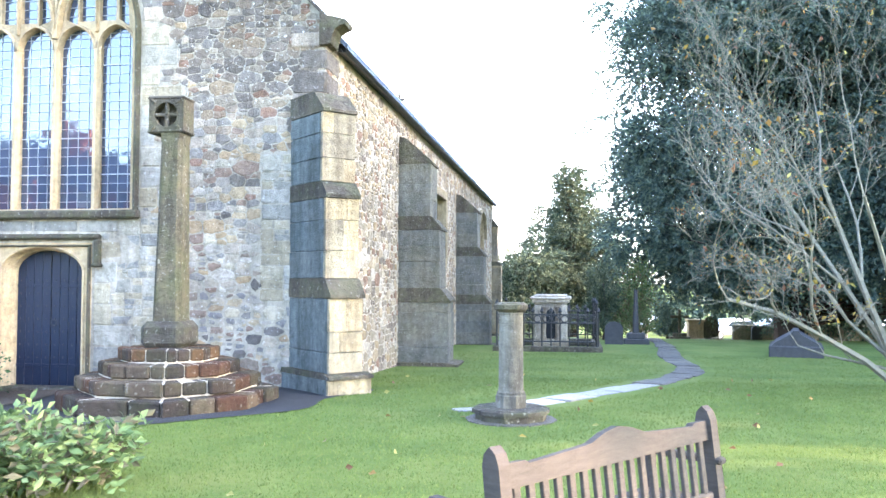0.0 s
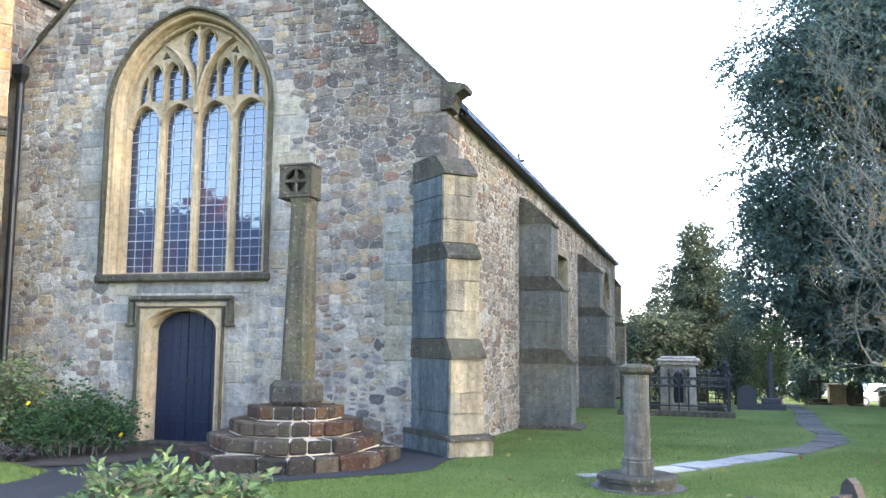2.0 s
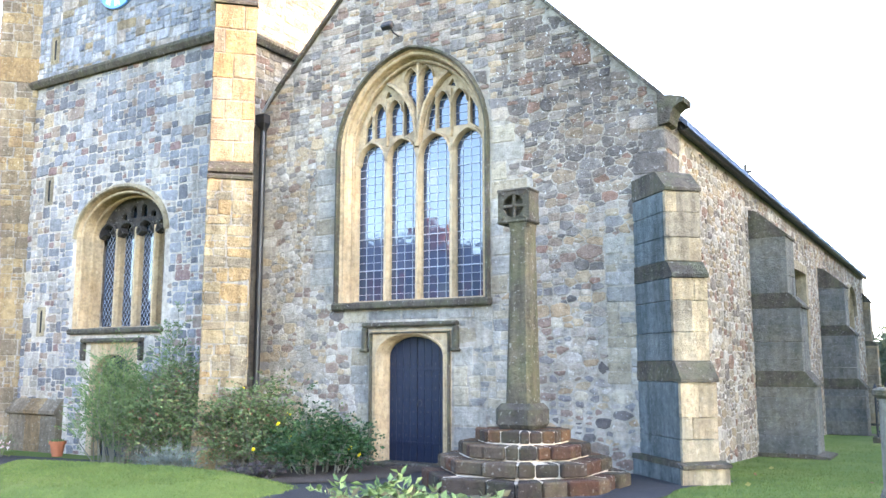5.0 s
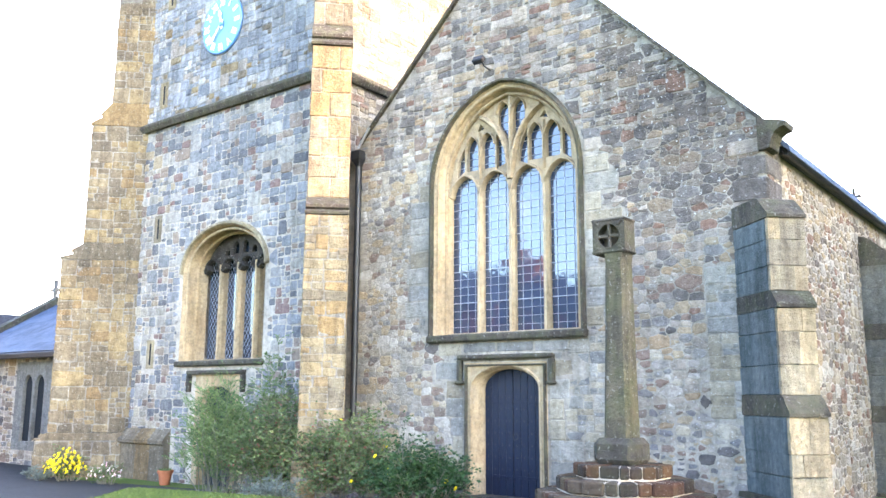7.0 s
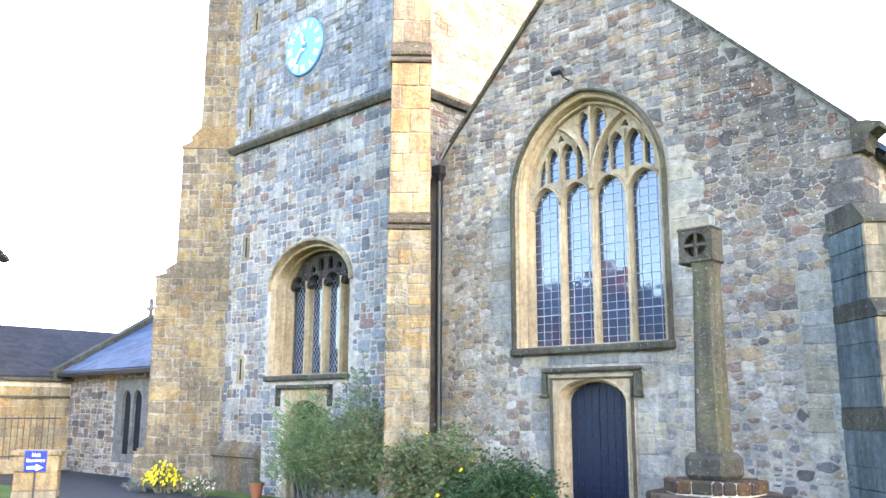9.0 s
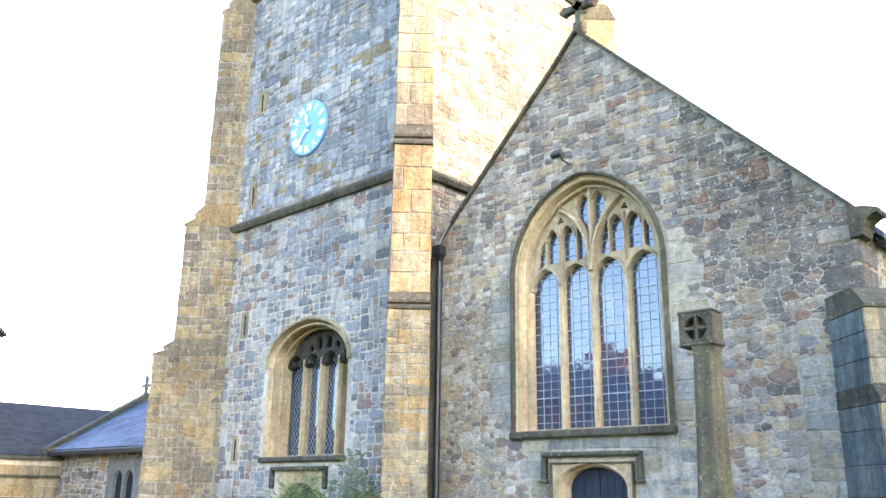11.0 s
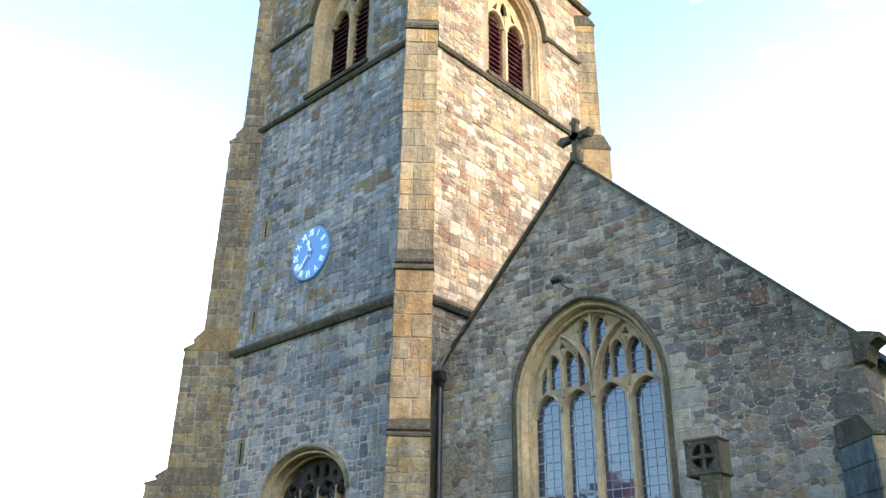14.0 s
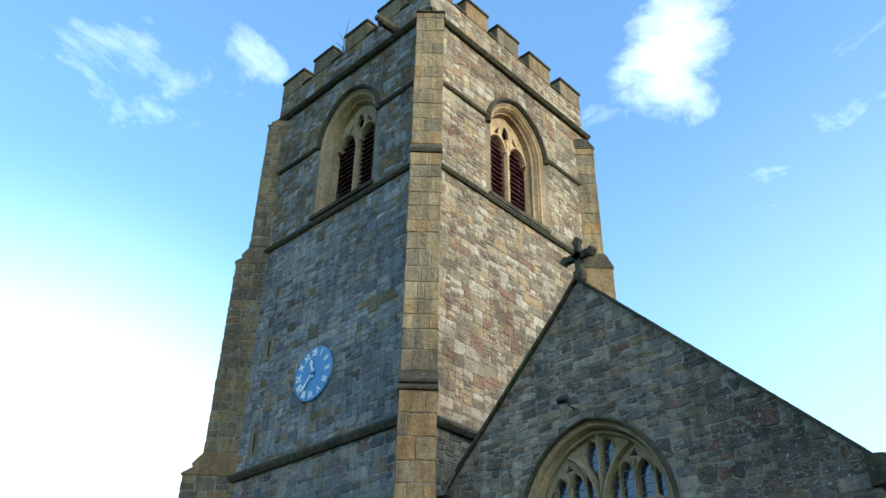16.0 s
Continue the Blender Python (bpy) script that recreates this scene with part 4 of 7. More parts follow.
roof = thing("nave_roof", (0, 0, 0), "steep dark slate nave roof with an eaves gutter", "roof", kind="structure")
RZ = APEX - 0.12
for s in (1, -1):
    xe = -3.50 if s > 0 else -13.3
    ze = RZ - SLOPE * abs(xe - CX)
    bm = prism([[(CX, RZ), (xe, ze), (xe, ze - 0.1), (CX, RZ - 0.15)]], 0.46, 28.8, FM)
    part("slope", bm, M_SLATE, roof)
gut = [(XN + 0.16 + 0.07 * math.cos(a), 5.36 + 0.07 * math.sin(a)) for a in np.linspace(math.pi, 2 * math.pi, 8)]
gut += [(XN + 0.16 + 0.055 * math.cos(a), 5.36 + 0.055 * math.sin(a)) for a in np.linspace(2 * math.pi, math.pi, 8)]
part("gutter", prism([gut], 0.5, 28.8, FM), M_IRON, roof, "black cast-iron gutter")
part("eaves_board", box(XN, XN + 0.16, GY0 + 0.6, 41.4, 5.33, 5.47), M_IRON, roof)
tagged(part("wall_far_gable", prism([[(-12.4, -2), (-3.73, -2), (-3.73, 5.4), (CX, 10.2), (-12.4, 6.3)]], 0, 0.8, facing_minus_y(41.3)), M_MORTAR), "far gable wall of the church", "wall", kind="structure")
far_cross = thing("ridge_cross", (CX, 41.4, 10.1), "small stone cross on the far ridge", "cross")
part("cross", merged(box(-0.06, 0.06, -0.06, 0.06, 0, 1.0), box(-0.3, 0.3, -0.06, 0.06, 0.55, 0.68)), M_WORN, far_cross)


def wedge(u0, u1, prof):
    """A weathering stone: a profile of (depth, z) drawn out along u."""
    bm = bmesh.new()
    a = [bm.verts.new((u0, d, z)) for d, z in prof]
    b = [bm.verts.new((u1, d, z)) for d, z in prof]
    n = len(prof)
    bm.faces.new(a[::-1])
    bm.faces.new(b)
    for k in range(n):
        bm.faces.new((a[k], a[(k + 1) % n], b[(k + 1) % n], b[k]))
    return bm


def buttress(at, turn, width, stages, top, seed, label, material=None, ragged=False, inner=0.9, course=0.36, face=None, cap=None, rough=0):
    """Stages of (foot z, head z, reach); between them sloping weathered offsets."""
    th = thing("buttress", (0, 0, 0), label, "buttress", group="church buttresses", kind="structure")
    m = pose(at[0], at[1], 0, 0, 0, turn)
    for k, (z0, z1, p) in enumerate(stages):
        w = width + (0.16 if k == 0 else 0.0)
        if k < rough:
            core = part("core", box(-w / 2, w / 2, -p, inner, z0, z1, 0.02), M_MORTAR_DARK, th, "pale mortar joints")
            core.matrix_world = m
            sides = ((Matrix.Translation((0, -p, 0)), -w / 2, w / 2), (Matrix.Translation((w / 2, 0, 0)) @ pose(0, 0, 0, 0, 0, 90), -p, inner), (Matrix.Translation((-w / 2, 0, 0)) @ pose(0, 0, 0, 0, 0, -90), -inner, p))
            for j, (fm, u0, u1) in enumerate(sides):
                inside_face = lambda u, v: u0 - 0.012 < u < u1 + 0.012 and z0 < v < z1
                rubble("rubble", th, m @ fm, (u0 - 0.02, z0, u1 + 0.02, z1), inside_face, 0.34, material or M_ASHLAR, seed + 7 * k + j, gap=0.022, shift=0.05, long=1.2, blunt=0.09, spread=1.7, lay=squared_rubble, singles=(u0, z0, u1, z1) if k in (1, 2) and j < 2 else None)
        else:
            ashlar(th, m, -w / 2, w / 2, -p, inner, z0, z1, course, seed + k, material, ragged=ragged, face=face)
            if ragged:
                part("core", box(-w / 2 + 0.014, w / 2 - 0.014, -p + 0.014, inner, z0, z1, 0.004), M_MORTAR_DARK, th, "pale mortar joints").matrix_world = m
        nxt, zt = (stages[k + 1][2], stages[k + 1][0]) if k + 1 < len(stages) else top
        prof = [(-p - 0.045, z1 + 0.004), (-p - 0.045, z1 + 0.05), (-nxt - (p - nxt) * 0.25, zt - 0.1 * (zt - z1)), (-nxt + 0.01, zt), (inner, zt), (inner, z1 + 0.004)]
        if ragged:
            lip = -nxt - (p - nxt) * 0.45
            zl = z1 + (zt - z1) * 0.42
            prof[2:3] = [(lip, zl - 0.03), (lip - 0.05, zl), (lip - 0.05, zl + 0.06)]
        ob = part("weathering", wedge(-w / 2 - 0.012, w / 2 + 0.012, prof), cap or M_WORN, th, "sloping drip stone")
        ob.matrix_world = m
    return th


# Algae and stains, plus shade on the flanks and sun on the face, by colour.
buttress((-3.88, 12.6), 45, 0.55, [(-0.3, 0.22, 1.12), (0.30, 1.37, 1.0), (1.66, 2.83, 0.86), (3.08, 4.10, 0.74)], (0.45, 4.44), 31, "stepped diagonal sandstone buttress at the church corner", M_SHADED_ALGAE, face=M_SUNLIT_FACE)
for y, seed, zb, s in ((18.75, 41, -0.45, 1.0), (28.4, 51, -0.75, 0.98)):
    buttress((-3.73, y), 90, 0.9, [(zb, zb + 0.22, 1.30), (zb + 0.30, 1.18 - 0.03 * (y - 18), 1.12), (1.50 - 0.03 * (y - 18), 2.77 - 0.03 * (y - 18), 0.93), (3.08 - 0.03 * (y - 18), 4.23 - 0.03 * (y - 18), 0.72)], (0.02, 4.85 - 0.03 * (y - 18)), seed, "stepped sandstone buttress on the side wall", M_GREYASH)
buttress((-3.73, 41.6), 90, 0.9, [(-1.8, -1.0, 0.55), (-0.9, 2.4, 0.45), (2.6, 4.3, 0.25)], (0.0, 4.7), 61, "pale sandstone buttress at the far corner")

# ---- the tower ----
before = set(scene.objects)
TX0, TX1, TY0, TY1 = -19.03, -11.94, 11.6, 18.85
TF, TR = facing_minus_y(TY0), facing_plus_x(TX1)
W2 = arch(-15.19, 1.42, 2.32, 4.35, 0.98)
D2 = [(-15.95, -0.75), (-14.45, -0.75), (-14.45, 2.05), (-15.95, 2.05)]
BF = arch(-15.22, 1.22, 15.25, 17.75, 1.45)
BR = arch(15.28, 1.22, 15.20, 17.62, 1.42)
front_low = [(TX0, -0.9), (TX1, -0.9), (TX1, 8.2), (TX0, 8.2)]
front_high = [(TX0, 8.2), (TX1, 8.2), (TX1, 21.25), (TX0, 21.25)]
side = [(TY0 + 0.9, -0.9), (TY1, -0.9), (TY1, 21.25), (TY0 + 0.9, 21.25)]
tower_low = tagged(part("tower_wall_foot", prism([front_low, W2, D2], 0, 0.9, TF), M_MORTAR), "lower tower wall of dark stones in pale mortar", "wall", kind="structure")
tower_front = tagged(part("tower_wall_front", prism([front_high, BF], 0, 0.9, TF), M_MORTAR_DARK), "blue-grey rubble face of the church tower with shade in its colour", "wall", kind="structure")
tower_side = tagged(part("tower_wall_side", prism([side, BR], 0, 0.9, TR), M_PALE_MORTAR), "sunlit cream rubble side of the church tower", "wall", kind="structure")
tagged(part("tower_wall_back", box(TX0, TX1 - 0.9, TY1 - 0.9, TY1, -0.9, 21.25), M_MORTAR), "back wall of the church tower", "wall", kind="structure")
tagged(part("tower_wall_left", box(TX0, TX0 + 0.9, TY0 + 0.9, TY1 - 0.9, -0.9, 21.25), M_MORTAR), "hidden side wall of the church tower", "wall", kind="structure")
tagged(part("tower_roof", box(TX0 + 0.9, TX1 - 0.9, TY0 + 0.9, TY1 - 0.9, 20.3, 20.5), M_LEAD), "flat lead tower roof behind the parapet", "roof", kind="structure")


def on_front(u, v):
    if not (TX0 + 0.02 < u < TX1 - 0.02 and -0.6 < v < 21.25):
        return False
    if hood_zone(u, v, -15.19, 1.42, 4.35, 0.98, 2.32, 0.14) or hood_zone(u, v, -15.22, 1.22, 17.75, 1.45, 15.25, 0.16):
        return False
    return not (abs(u + 15.2) < 0.95 and v < 2.3) and not (v < 0.75 and u < -16.6)


def on_side(u, v):
    return TY0 + 0.02 < u < TY1 - 0.02 and -0.6 < v < 21.25 and not hood_zone(u, v, 15.28, 1.22, 17.62, 1.42, 15.20, 0.16)


LOOPS = ((-17.75, 11.55), (-17.85, 8.95), (-17.75, 5.55), (-17.75, 2.55))
not_loop = lambda u, v: all(abs(u - a) > 0.17 or abs(v - b) > 0.36 for a, b in LOOPS)
rubble("rubble", tower_low, TF, (TX0, -0.6, TX1, 8.15), lambda u, v: on_front(u, v) and not_loop(u, v), 0.215, lambda u, v, r: M_CREAM if u < -17.6 + r.gauss(0, 0.4) and r.random() < 0.5 else M_TOWER, 27, gap=lambda u, v: 0.030 if v < 6.1 + 0.4 * math.sin(1.9 * u) else 0.014, shift=0.07, long=1.2, blunt=0.13, lay=squared_rubble, singles=(-19.0, 0.6, -12.0, 5.6))
rubble("rubble", tower_front, TF, (TX0, 8.25, TX1, 21.25), lambda u, v: on_front(u, v) and not_loop(u, v), 0.215, lambda u, v, r: M_MIXASH if r.random() < (0.5 if v > 15.1 else 0.06) else M_TOWER_SHADED, 28, gap=0.019, shift=0.06, long=1.45, blunt=0.09, lay=squared_rubble)
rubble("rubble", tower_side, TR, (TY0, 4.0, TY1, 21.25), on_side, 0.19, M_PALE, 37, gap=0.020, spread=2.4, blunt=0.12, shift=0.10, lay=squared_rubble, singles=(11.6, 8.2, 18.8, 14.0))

courses = thing("string_course", (0, 0, 0), "dark dripping string courses round the tower", "moulding", kind="structure")


def string(z, h, proud, u0=None, u1=None, v0=None, v1=None, material=None):
    prof = [(0.02, z - h * 0.5), (-proud * 0.6, z - h * 0.5), (-proud, z - h * 0.1), (-proud, z + h * 0.12), (0.02, z + h * 0.6)]
    if u0 is not None:
        ob = part("string_stone", wedge(u0, u1, prof), material or M_WORN, courses)
        ob.matrix_world = TF
    if v0 is not None:
        ob = part("string_stone", wedge(v0, v1, prof), material or M_WORN, courses)
        ob.matrix_world = TR


string(8.20, 0.26, 0.16, TX0 - 0.1, TX1, TY0, TY1)
string(14.98, 0.17, 0.13, TX0 - 0.1, TX1, TY0, TY1)
string(17.85, 0.13, 0.11, TX0 - 0.05, -16.52, TY0, 14.0)
string(17.85, 0.13, 0.11, -13.92, TX1, 16.56, TY1)
string(20.15, 0.18, 0.20, TX0 - 0.2, TX1 + 0.2, TY0 - 0.2, TY1 + 0.2)

parapet = thing("parapet", (0, 0, 0), "battlemented stone parapet with weathered coping", "parapet", kind="structure")
for a, b in ((-19.05, -17.92), (-17.40, -16.42), (-15.84, -14.76), (-14.26, -13.24), (-12.86, -11.92)):
    m = part("merlon", box(a, b, TY0 - 0.02, TY0 + 0.5, 21.27, 21.95, 0.03), M_MIXASH, parapet)
    part("cap", box(a - 0.04, b + 0.04, TY0 - 0.07, TY0 + 0.55, 21.95, 22.05, 0.03), M_WORN, m)
for a, b in ((12.10, 12.5), (13.06, 14.06), (14.52, 15.56), (16.10, 17.2), (17.75, 18.87)):
    m = part("merlon", box(TX1 - 0.5, TX1 + 0.02, a, b, 21.27, 21.95, 0.03), M_MIXASH, parapet)
    part("cap", box(TX1 - 0.55, TX1 + 0.07, a - 0.04, b + 0.04, 21.95, 22.05, 0.03), M_WORN, m)
for a, b in zip((-17.92, -16.42, -14.76, -13.24), (-17.40, -15.84, -14.26, -12.86)):
    part("sill", box(a, b, TY0 - 0.06, TY0 + 0.5, 21.25, 21.33, 0.02), M_WORN, parapet)
for a, b in zip((12.5, 14.06, 15.56, 17.2), (13.06, 14.52, 16.10, 17.75)):
    part("sill", box(TX1 - 0.5, TX1 + 0.06, a, b, 21.25, 21.33, 0.02), M_WORN, parapet)
spout = thing("gargoyle", (-13.35, TY0 - 0.1, 20.45), "stub of a weathered stone waterspout", "gargoyle")
part("spout", merged(moved(chamfered(0.26, 0.75, 0.3, 0.07), pose(0, -0.25, 0.02, 8)), moved(chamfered(0.2, 0.3, 0.2, 0.06), pose(0, -0.6, 0.0, 14))), M_WORN, spout)

STG = [(-0.9, 0.55, 1.74), (0.72, 4.85, 1.50), (5.25, 8.25, 1.12), (8.85, 14.55, 0.72), (15.10, 19.8, 0.36)]
buttress((TX1, TY0), 45, 0.77, STG, (0.0, 20.05), 71, "tall stepped yellow sandstone tower buttress", course=0.42, ragged=True, rough=2)
STL = [(-0.9, 0.55, 1.68), (0.72, 4.85, 1.42), (5.25, 8.25, 0.95), (8.85, 14.55, 0.51), (15.10, 19.8, 0.20)]
buttress((TX0, TY0), -45, 0.80, STL, (0.0, 20.05), 81, "tall stepped weathered sandstone tower buttress", M_MIXASH, course=0.32, ragged=True, cap=M_MIXASH, rough=9)
buttress((TX1, TY1), 135, 0.78, [(12.0, 14.7, 0.42), (15.2, 19.3, 0.22)], (0.0, 19.7), 91, "upper part of a sandstone tower buttress")

window_4 = thing("window_4", (0, 0, 0), "deep three-light sandstone window with cusped tracery", "window", kind="structure")
splay("surround", W2, arch(-15.19, 1.22, 2.42, 4.38, 0.90), -0.02, 0.52, TF, M_TRACERY, window_4, "deep splayed orange sandstone reveal")
bars("hood_mould", [arc_path(-15.19, 1.48, 4.35, 1.04, 16)], 0.10, 0.12, -0.02, TF, M_ASHLAR, window_4)
part("sill", box(-16.7, -13.7, TY0 - 0.1, TY0 + 0.56, 2.24, 2.36, 0.03), M_WORN, window_4)
orders(-15.19, 4.35, ((1.35, 0.92, 0.08, 0.06), (1.28, 0.86, 0.3, 0.05)), 2.42, TF, M_TRACERY, window_4)
for k in (-0.62, 0, 0.62):
    bars("mullion", [[(-15.19 + k, 2.36), (-15.19 + k, 4.56)]], 0.12, 0.20, 0.50, TF, M_TRACERY, window_4)
W2L = [-15.19 + k for k in (-0.93, -0.31, 0.31, 0.93)]
for c in W2L:
    bars("light_head", [arc_path(c, 0.27, 4.42, 0.28, 8), [(c - 0.26, 4.40), (c - 0.12, 4.47), (c - 0.20, 4.57)], [(c + 0.26, 4.40), (c + 0.12, 4.47), (c + 0.20, 4.57)]], 0.07, 0.16, 0.47, TF, M_SOOT, window_4)
w2foot = [p for c in W2L for p in arc_path(c, 0.27, 4.42, 0.26, 8)[::-1]]
w2eyes = [arch(c, 0.08, 4.76, 4.82, 0.10, 5) for c in (-15.66, -14.72)] + [arch(c, 0.10, 4.78, 4.92, 0.16, 5) for c in (-15.36, -15.02)]
part("tracery_head", prism([[(-16.40, 4.37)] + w2foot + [(-13.98, 4.37)] + arc_path(-15.19, 1.21, 4.38, 0.90, 14)] + w2eyes, 0.47, 0.55, TF), M_SOOT, window_4, "dark solid stone between the tracery")
part("glass", prism([arch(-15.19, 1.23, 2.36, 4.38, 0.90)], 0.60, 0.61, TF), M_GLASS, window_4)
lat = []
for s in (1, -1):
    for k in range(-16, 28):
        u0 = -16.40 + k * 0.11
        p, q = (u0, 2.4), (u0 + s * 2.3 / 1.5, 4.7)
        lo = max(-16.40, min(p[0], q[0]))
        hi = min(-13.98, max(p[0], q[0]))
        if hi - lo > 0.05:
            zz = lambda u: p[1] + (u - p[0]) * (q[1] - p[1]) / (q[0] - p[0])
            lat.append(tube([(lo, 0.592, zz(lo)), (hi, 0.592, zz(hi))], 0.004, 4))
part("lead_came", moved(merged(*lat), TF), M_LEAD, window_4, "diamond lead lattice")


def belfry(name, c, outline, spring, m, label):
    win = thing(name, (0, 0, 0), label, "window", kind="structure")
    z0 = outline[0][1]
    splay("surround", outline, arch(c, 0.93, z0 + 0.08, spring, 1.18), -0.02, 0.5, m, M_TRACERY, win, "deep splayed sandstone reveal")
    bars("hood_mould", [arc_path(c, 1.32, spring, 1.56, 16)], 0.14, 0.2, -0.03, m, M_WORN, win)
    ob = part("sill", wedge(c - 1.3, c + 1.3, [(-0.1, z0 - 0.12), (-0.12, z0 - 0.02), (0.5, z0 + 0.18), (0.5, z0 - 0.12)]), M_WORN, win)
    ob.matrix_world = m
    orders(c, spring, ((1.14, 1.37, 0.1, 0.08), (1.02, 1.26, 0.28, 0.07)), z0 + 0.05, m, M_TRACERY, win)
    bars("mullion", [[(c, z0), (c, spring + 0.35)]], 0.16, 0.24, 0.45, m, M_TRACERY, win)
    bars("light_head", [arc_path(c - 0.46, 0.38, spring - 0.15, 0.46, 8), arc_path(c + 0.46, 0.38, spring - 0.15, 0.46, 8)], 0.10, 0.2, 0.44, m, M_TRACERY, win)
    foot_ = [p for k in (-0.46, 0.46) for p in arc_path(c + k, 0.36, spring - 0.15, 0.44, 8)[::-1]]
    eye_ = [(c, spring + 0.22), (c + 0.17, spring + 0.48), (c + 0.10, spring + 0.78), (c, spring + 0.90), (c - 0.10, spring + 0.78), (c - 0.17, spring + 0.48)]
    slots = [[(c + k * u, spring + v) for u, v in ((0.34, 0.42), (0.56, 0.36), (0.30, 0.72))] for k in (-1, 1)]
    part("spandrel", prism([[(c - 0.94, spring - 0.16)] + foot_ + [(c + 0.94, spring - 0.16)] + arc_path(c, 0.94, spring, 1.19, 12), eye_, *slots], 0.42, 0.52, m), M_TRACERY, win, "pierced tracery over the lights")
    for s in (-0.47, 0.47):
        for k in range(15):
            z = z0 + 0.16 + k * 0.17
            ob = part("louvre", chamfered(0.84, 0.2, 0.025, 0.004), M_LOUVRE, win)
            ob.matrix_world = m @ pose(c + s, 0.55, z, 38, 0, 0)
    # Near-black sheet: the shade behind the louvres is put in as colour.
    part("backing", prism([arch(c, 0.98, z0, spring, 1.22)], 0.75, 0.8, m), M_PAINTED_SHADE, win)
    return win


belfry("window_5", -15.22, BF, 17.75, TF, "louvred two-light belfry window in a pointed arch")
belfry("window_6", 15.28, BR, 17.62, TR, "louvred two-light belfry window in a sunlit arch")

# The tower door and the plinth beside it.
door_2 = thing("door_2", (0, 0, 0), "dark closed tower door under a square hood", "door", kind="structure")
part("doorway", prism([D2, arch(-15.2, 0.55, -0.74, 1.45, 0.36)], 0.0, 0.2, TF), M_TRACERY, door_2, "sandstone doorway with a low arch")
part("door_leaf", merged(*[moved(box(-15.75 + k * 0.22, -15.55 + k * 0.22, 0.24, 0.28, -0.75, 1.85, 0.006), TF) for k in range(5)]), M_DOOR, door_2)
part("label_mould", merged(*[moved(b_, TF) for b_ in (box(-16.2, -14.25, -0.1, 0.02, 2.06, 2.15, 0.02), box(-16.2, -16.1, -0.09, 0.02, 1.68, 2.06, 0.02), box(-14.35, -14.25, -0.09, 0.02, 1.68, 2.06, 0.02))]), M_WORN, door_2)
plinth = thing("plinth", (0, 0, 0), "weathered moulded stone plinth of the tower", "plinth", kind="structure")
for k in range(4):
    ob = part("plinth_stone", wedge(-19.0 + k * 0.56, -18.45 + k * 0.56, [(0.05, -0.9), (-0.16, -0.9), (-0.16, 0.50), (-0.22, 0.53), (-0.22, 0.60), (0.0, 0.86), (0.05, 0.86)]), M_MIXASH, plinth)
    ob.matrix_world = TF

for u, v in LOOPS:
    loop = thing("slit_window", (0, 0, 0), "narrow slit window in a dressed stone surround", "window", kind="structure")
    part("surround", prism([[(u - 0.14, v - 0.33), (u + 0.14, v - 0.33), (u + 0.14, v + 0.33), (u - 0.14, v + 0.33)], [(u - 0.045, v - 0.25), (u + 0.045, v - 0.25), (u + 0.045, v + 0.25), (u - 0.045, v + 0.25)]], -0.02, 0.05, TF), M_ASHLAR, loop)
    # No hole is cut: a near-black plate paints the slit's shade.
    part("slit", box(u - 0.05, u + 0.05, TY0 - 0.004, TY0 + 0.02, v - 0.26, v + 0.26, 0.002), M_PAINTED_SHADE, loop, "near-black plate painting the shade of a slit")

# Clock.
clock = thing("clock", (-15.60, TY0 - 0.03, 10.18), "round blue tower clock with white roman numerals", "clock")
CM = pose(-15.60, TY0 - 0.02, 10.18, 90, 0, 0)


def child_at(ob, m):
    ob.matrix_world = m
    return ob


child_at(part("face", lathe([(0.70, -0.03), (0.72, 0.03), (0.70, 0.06), (0.66, 0.05), (0.0, 0.05)][:4] + [(0.01, 0.05)], 48), M_BLUE, clock), CM)
NUM = "XII I II III IIII V VI VII VIII IX X XI".split()
for k, txt in enumerate(NUM):
    a = radians(90 - 30 * k)
    cv = bpy.data.curves.new("numeral", "FONT")
    cv.body, cv.size, cv.align_x, cv.align_y, cv.extrude = txt, 0.23, "CENTER", "CENTER", 0.004
    cv.offset = 0.010
    tmp = bpy.data.objects.new("numeral", cv)
    scene.collection.objects.link(tmp)
    me = bpy.data.meshes.new_from_object(tmp.evaluated_get(bpy.context.evaluated_depsgraph_get()))
    scene.collection.objects.unlink(tmp)
    bpy.data.objects.remove(tmp)
    me.materials.clear()
    me.materials.append(M_WHITE)
    ob = new("numeral", me)
    ob.parent = clock
    wide = 0.85 if len(txt) < 3 else 0.62
    ob.matrix_world = CM @ pose(0.545 * math.cos(a), 0.545 * math.sin(a), 0.058, 0, 0, -30 * k) @ Matrix.Diagonal((wide, 1.05, 1, 1))
for ln, wd, ang, nm in ((0.40, 0.055, 14, "hour_pointer"), (0.58, 0.04, 138, "minute_pointer")):
    bm = prism([[(-wd / 2, -0.12), (wd / 2, -0.12), (wd / 2, ln * 0.55), (wd * 1.2, ln * 0.68), (0, ln), (-wd * 1.2, ln * 0.68), (-wd / 2, ln * 0.55)]], -0.006, 0.006, Matrix(((1, 0, 0, 0), (0, 0, 1, 0), (0, 1, 0, 0), (0, 0, 0, 1))))
    child_at(part(nm, bm, M_WHITE, clock, "white clock pointer"), CM @ pose(0, 0, 0.075 if ln < 0.5 else 0.09, 0, 0, ang))
child_at(part("boss", lathe([(0.06, 0.05), (0.06, 0.1), (0.03, 0.12)], 12), M_BLUE, clock), CM)

# The tower stands flush with the gable: set to its true size about the eye point.
GROW = Matrix.Translation((0, 0, EYE)) @ Matrix.Scale(1.075, 4) @ Matrix.Translation((0, 0, -EYE))
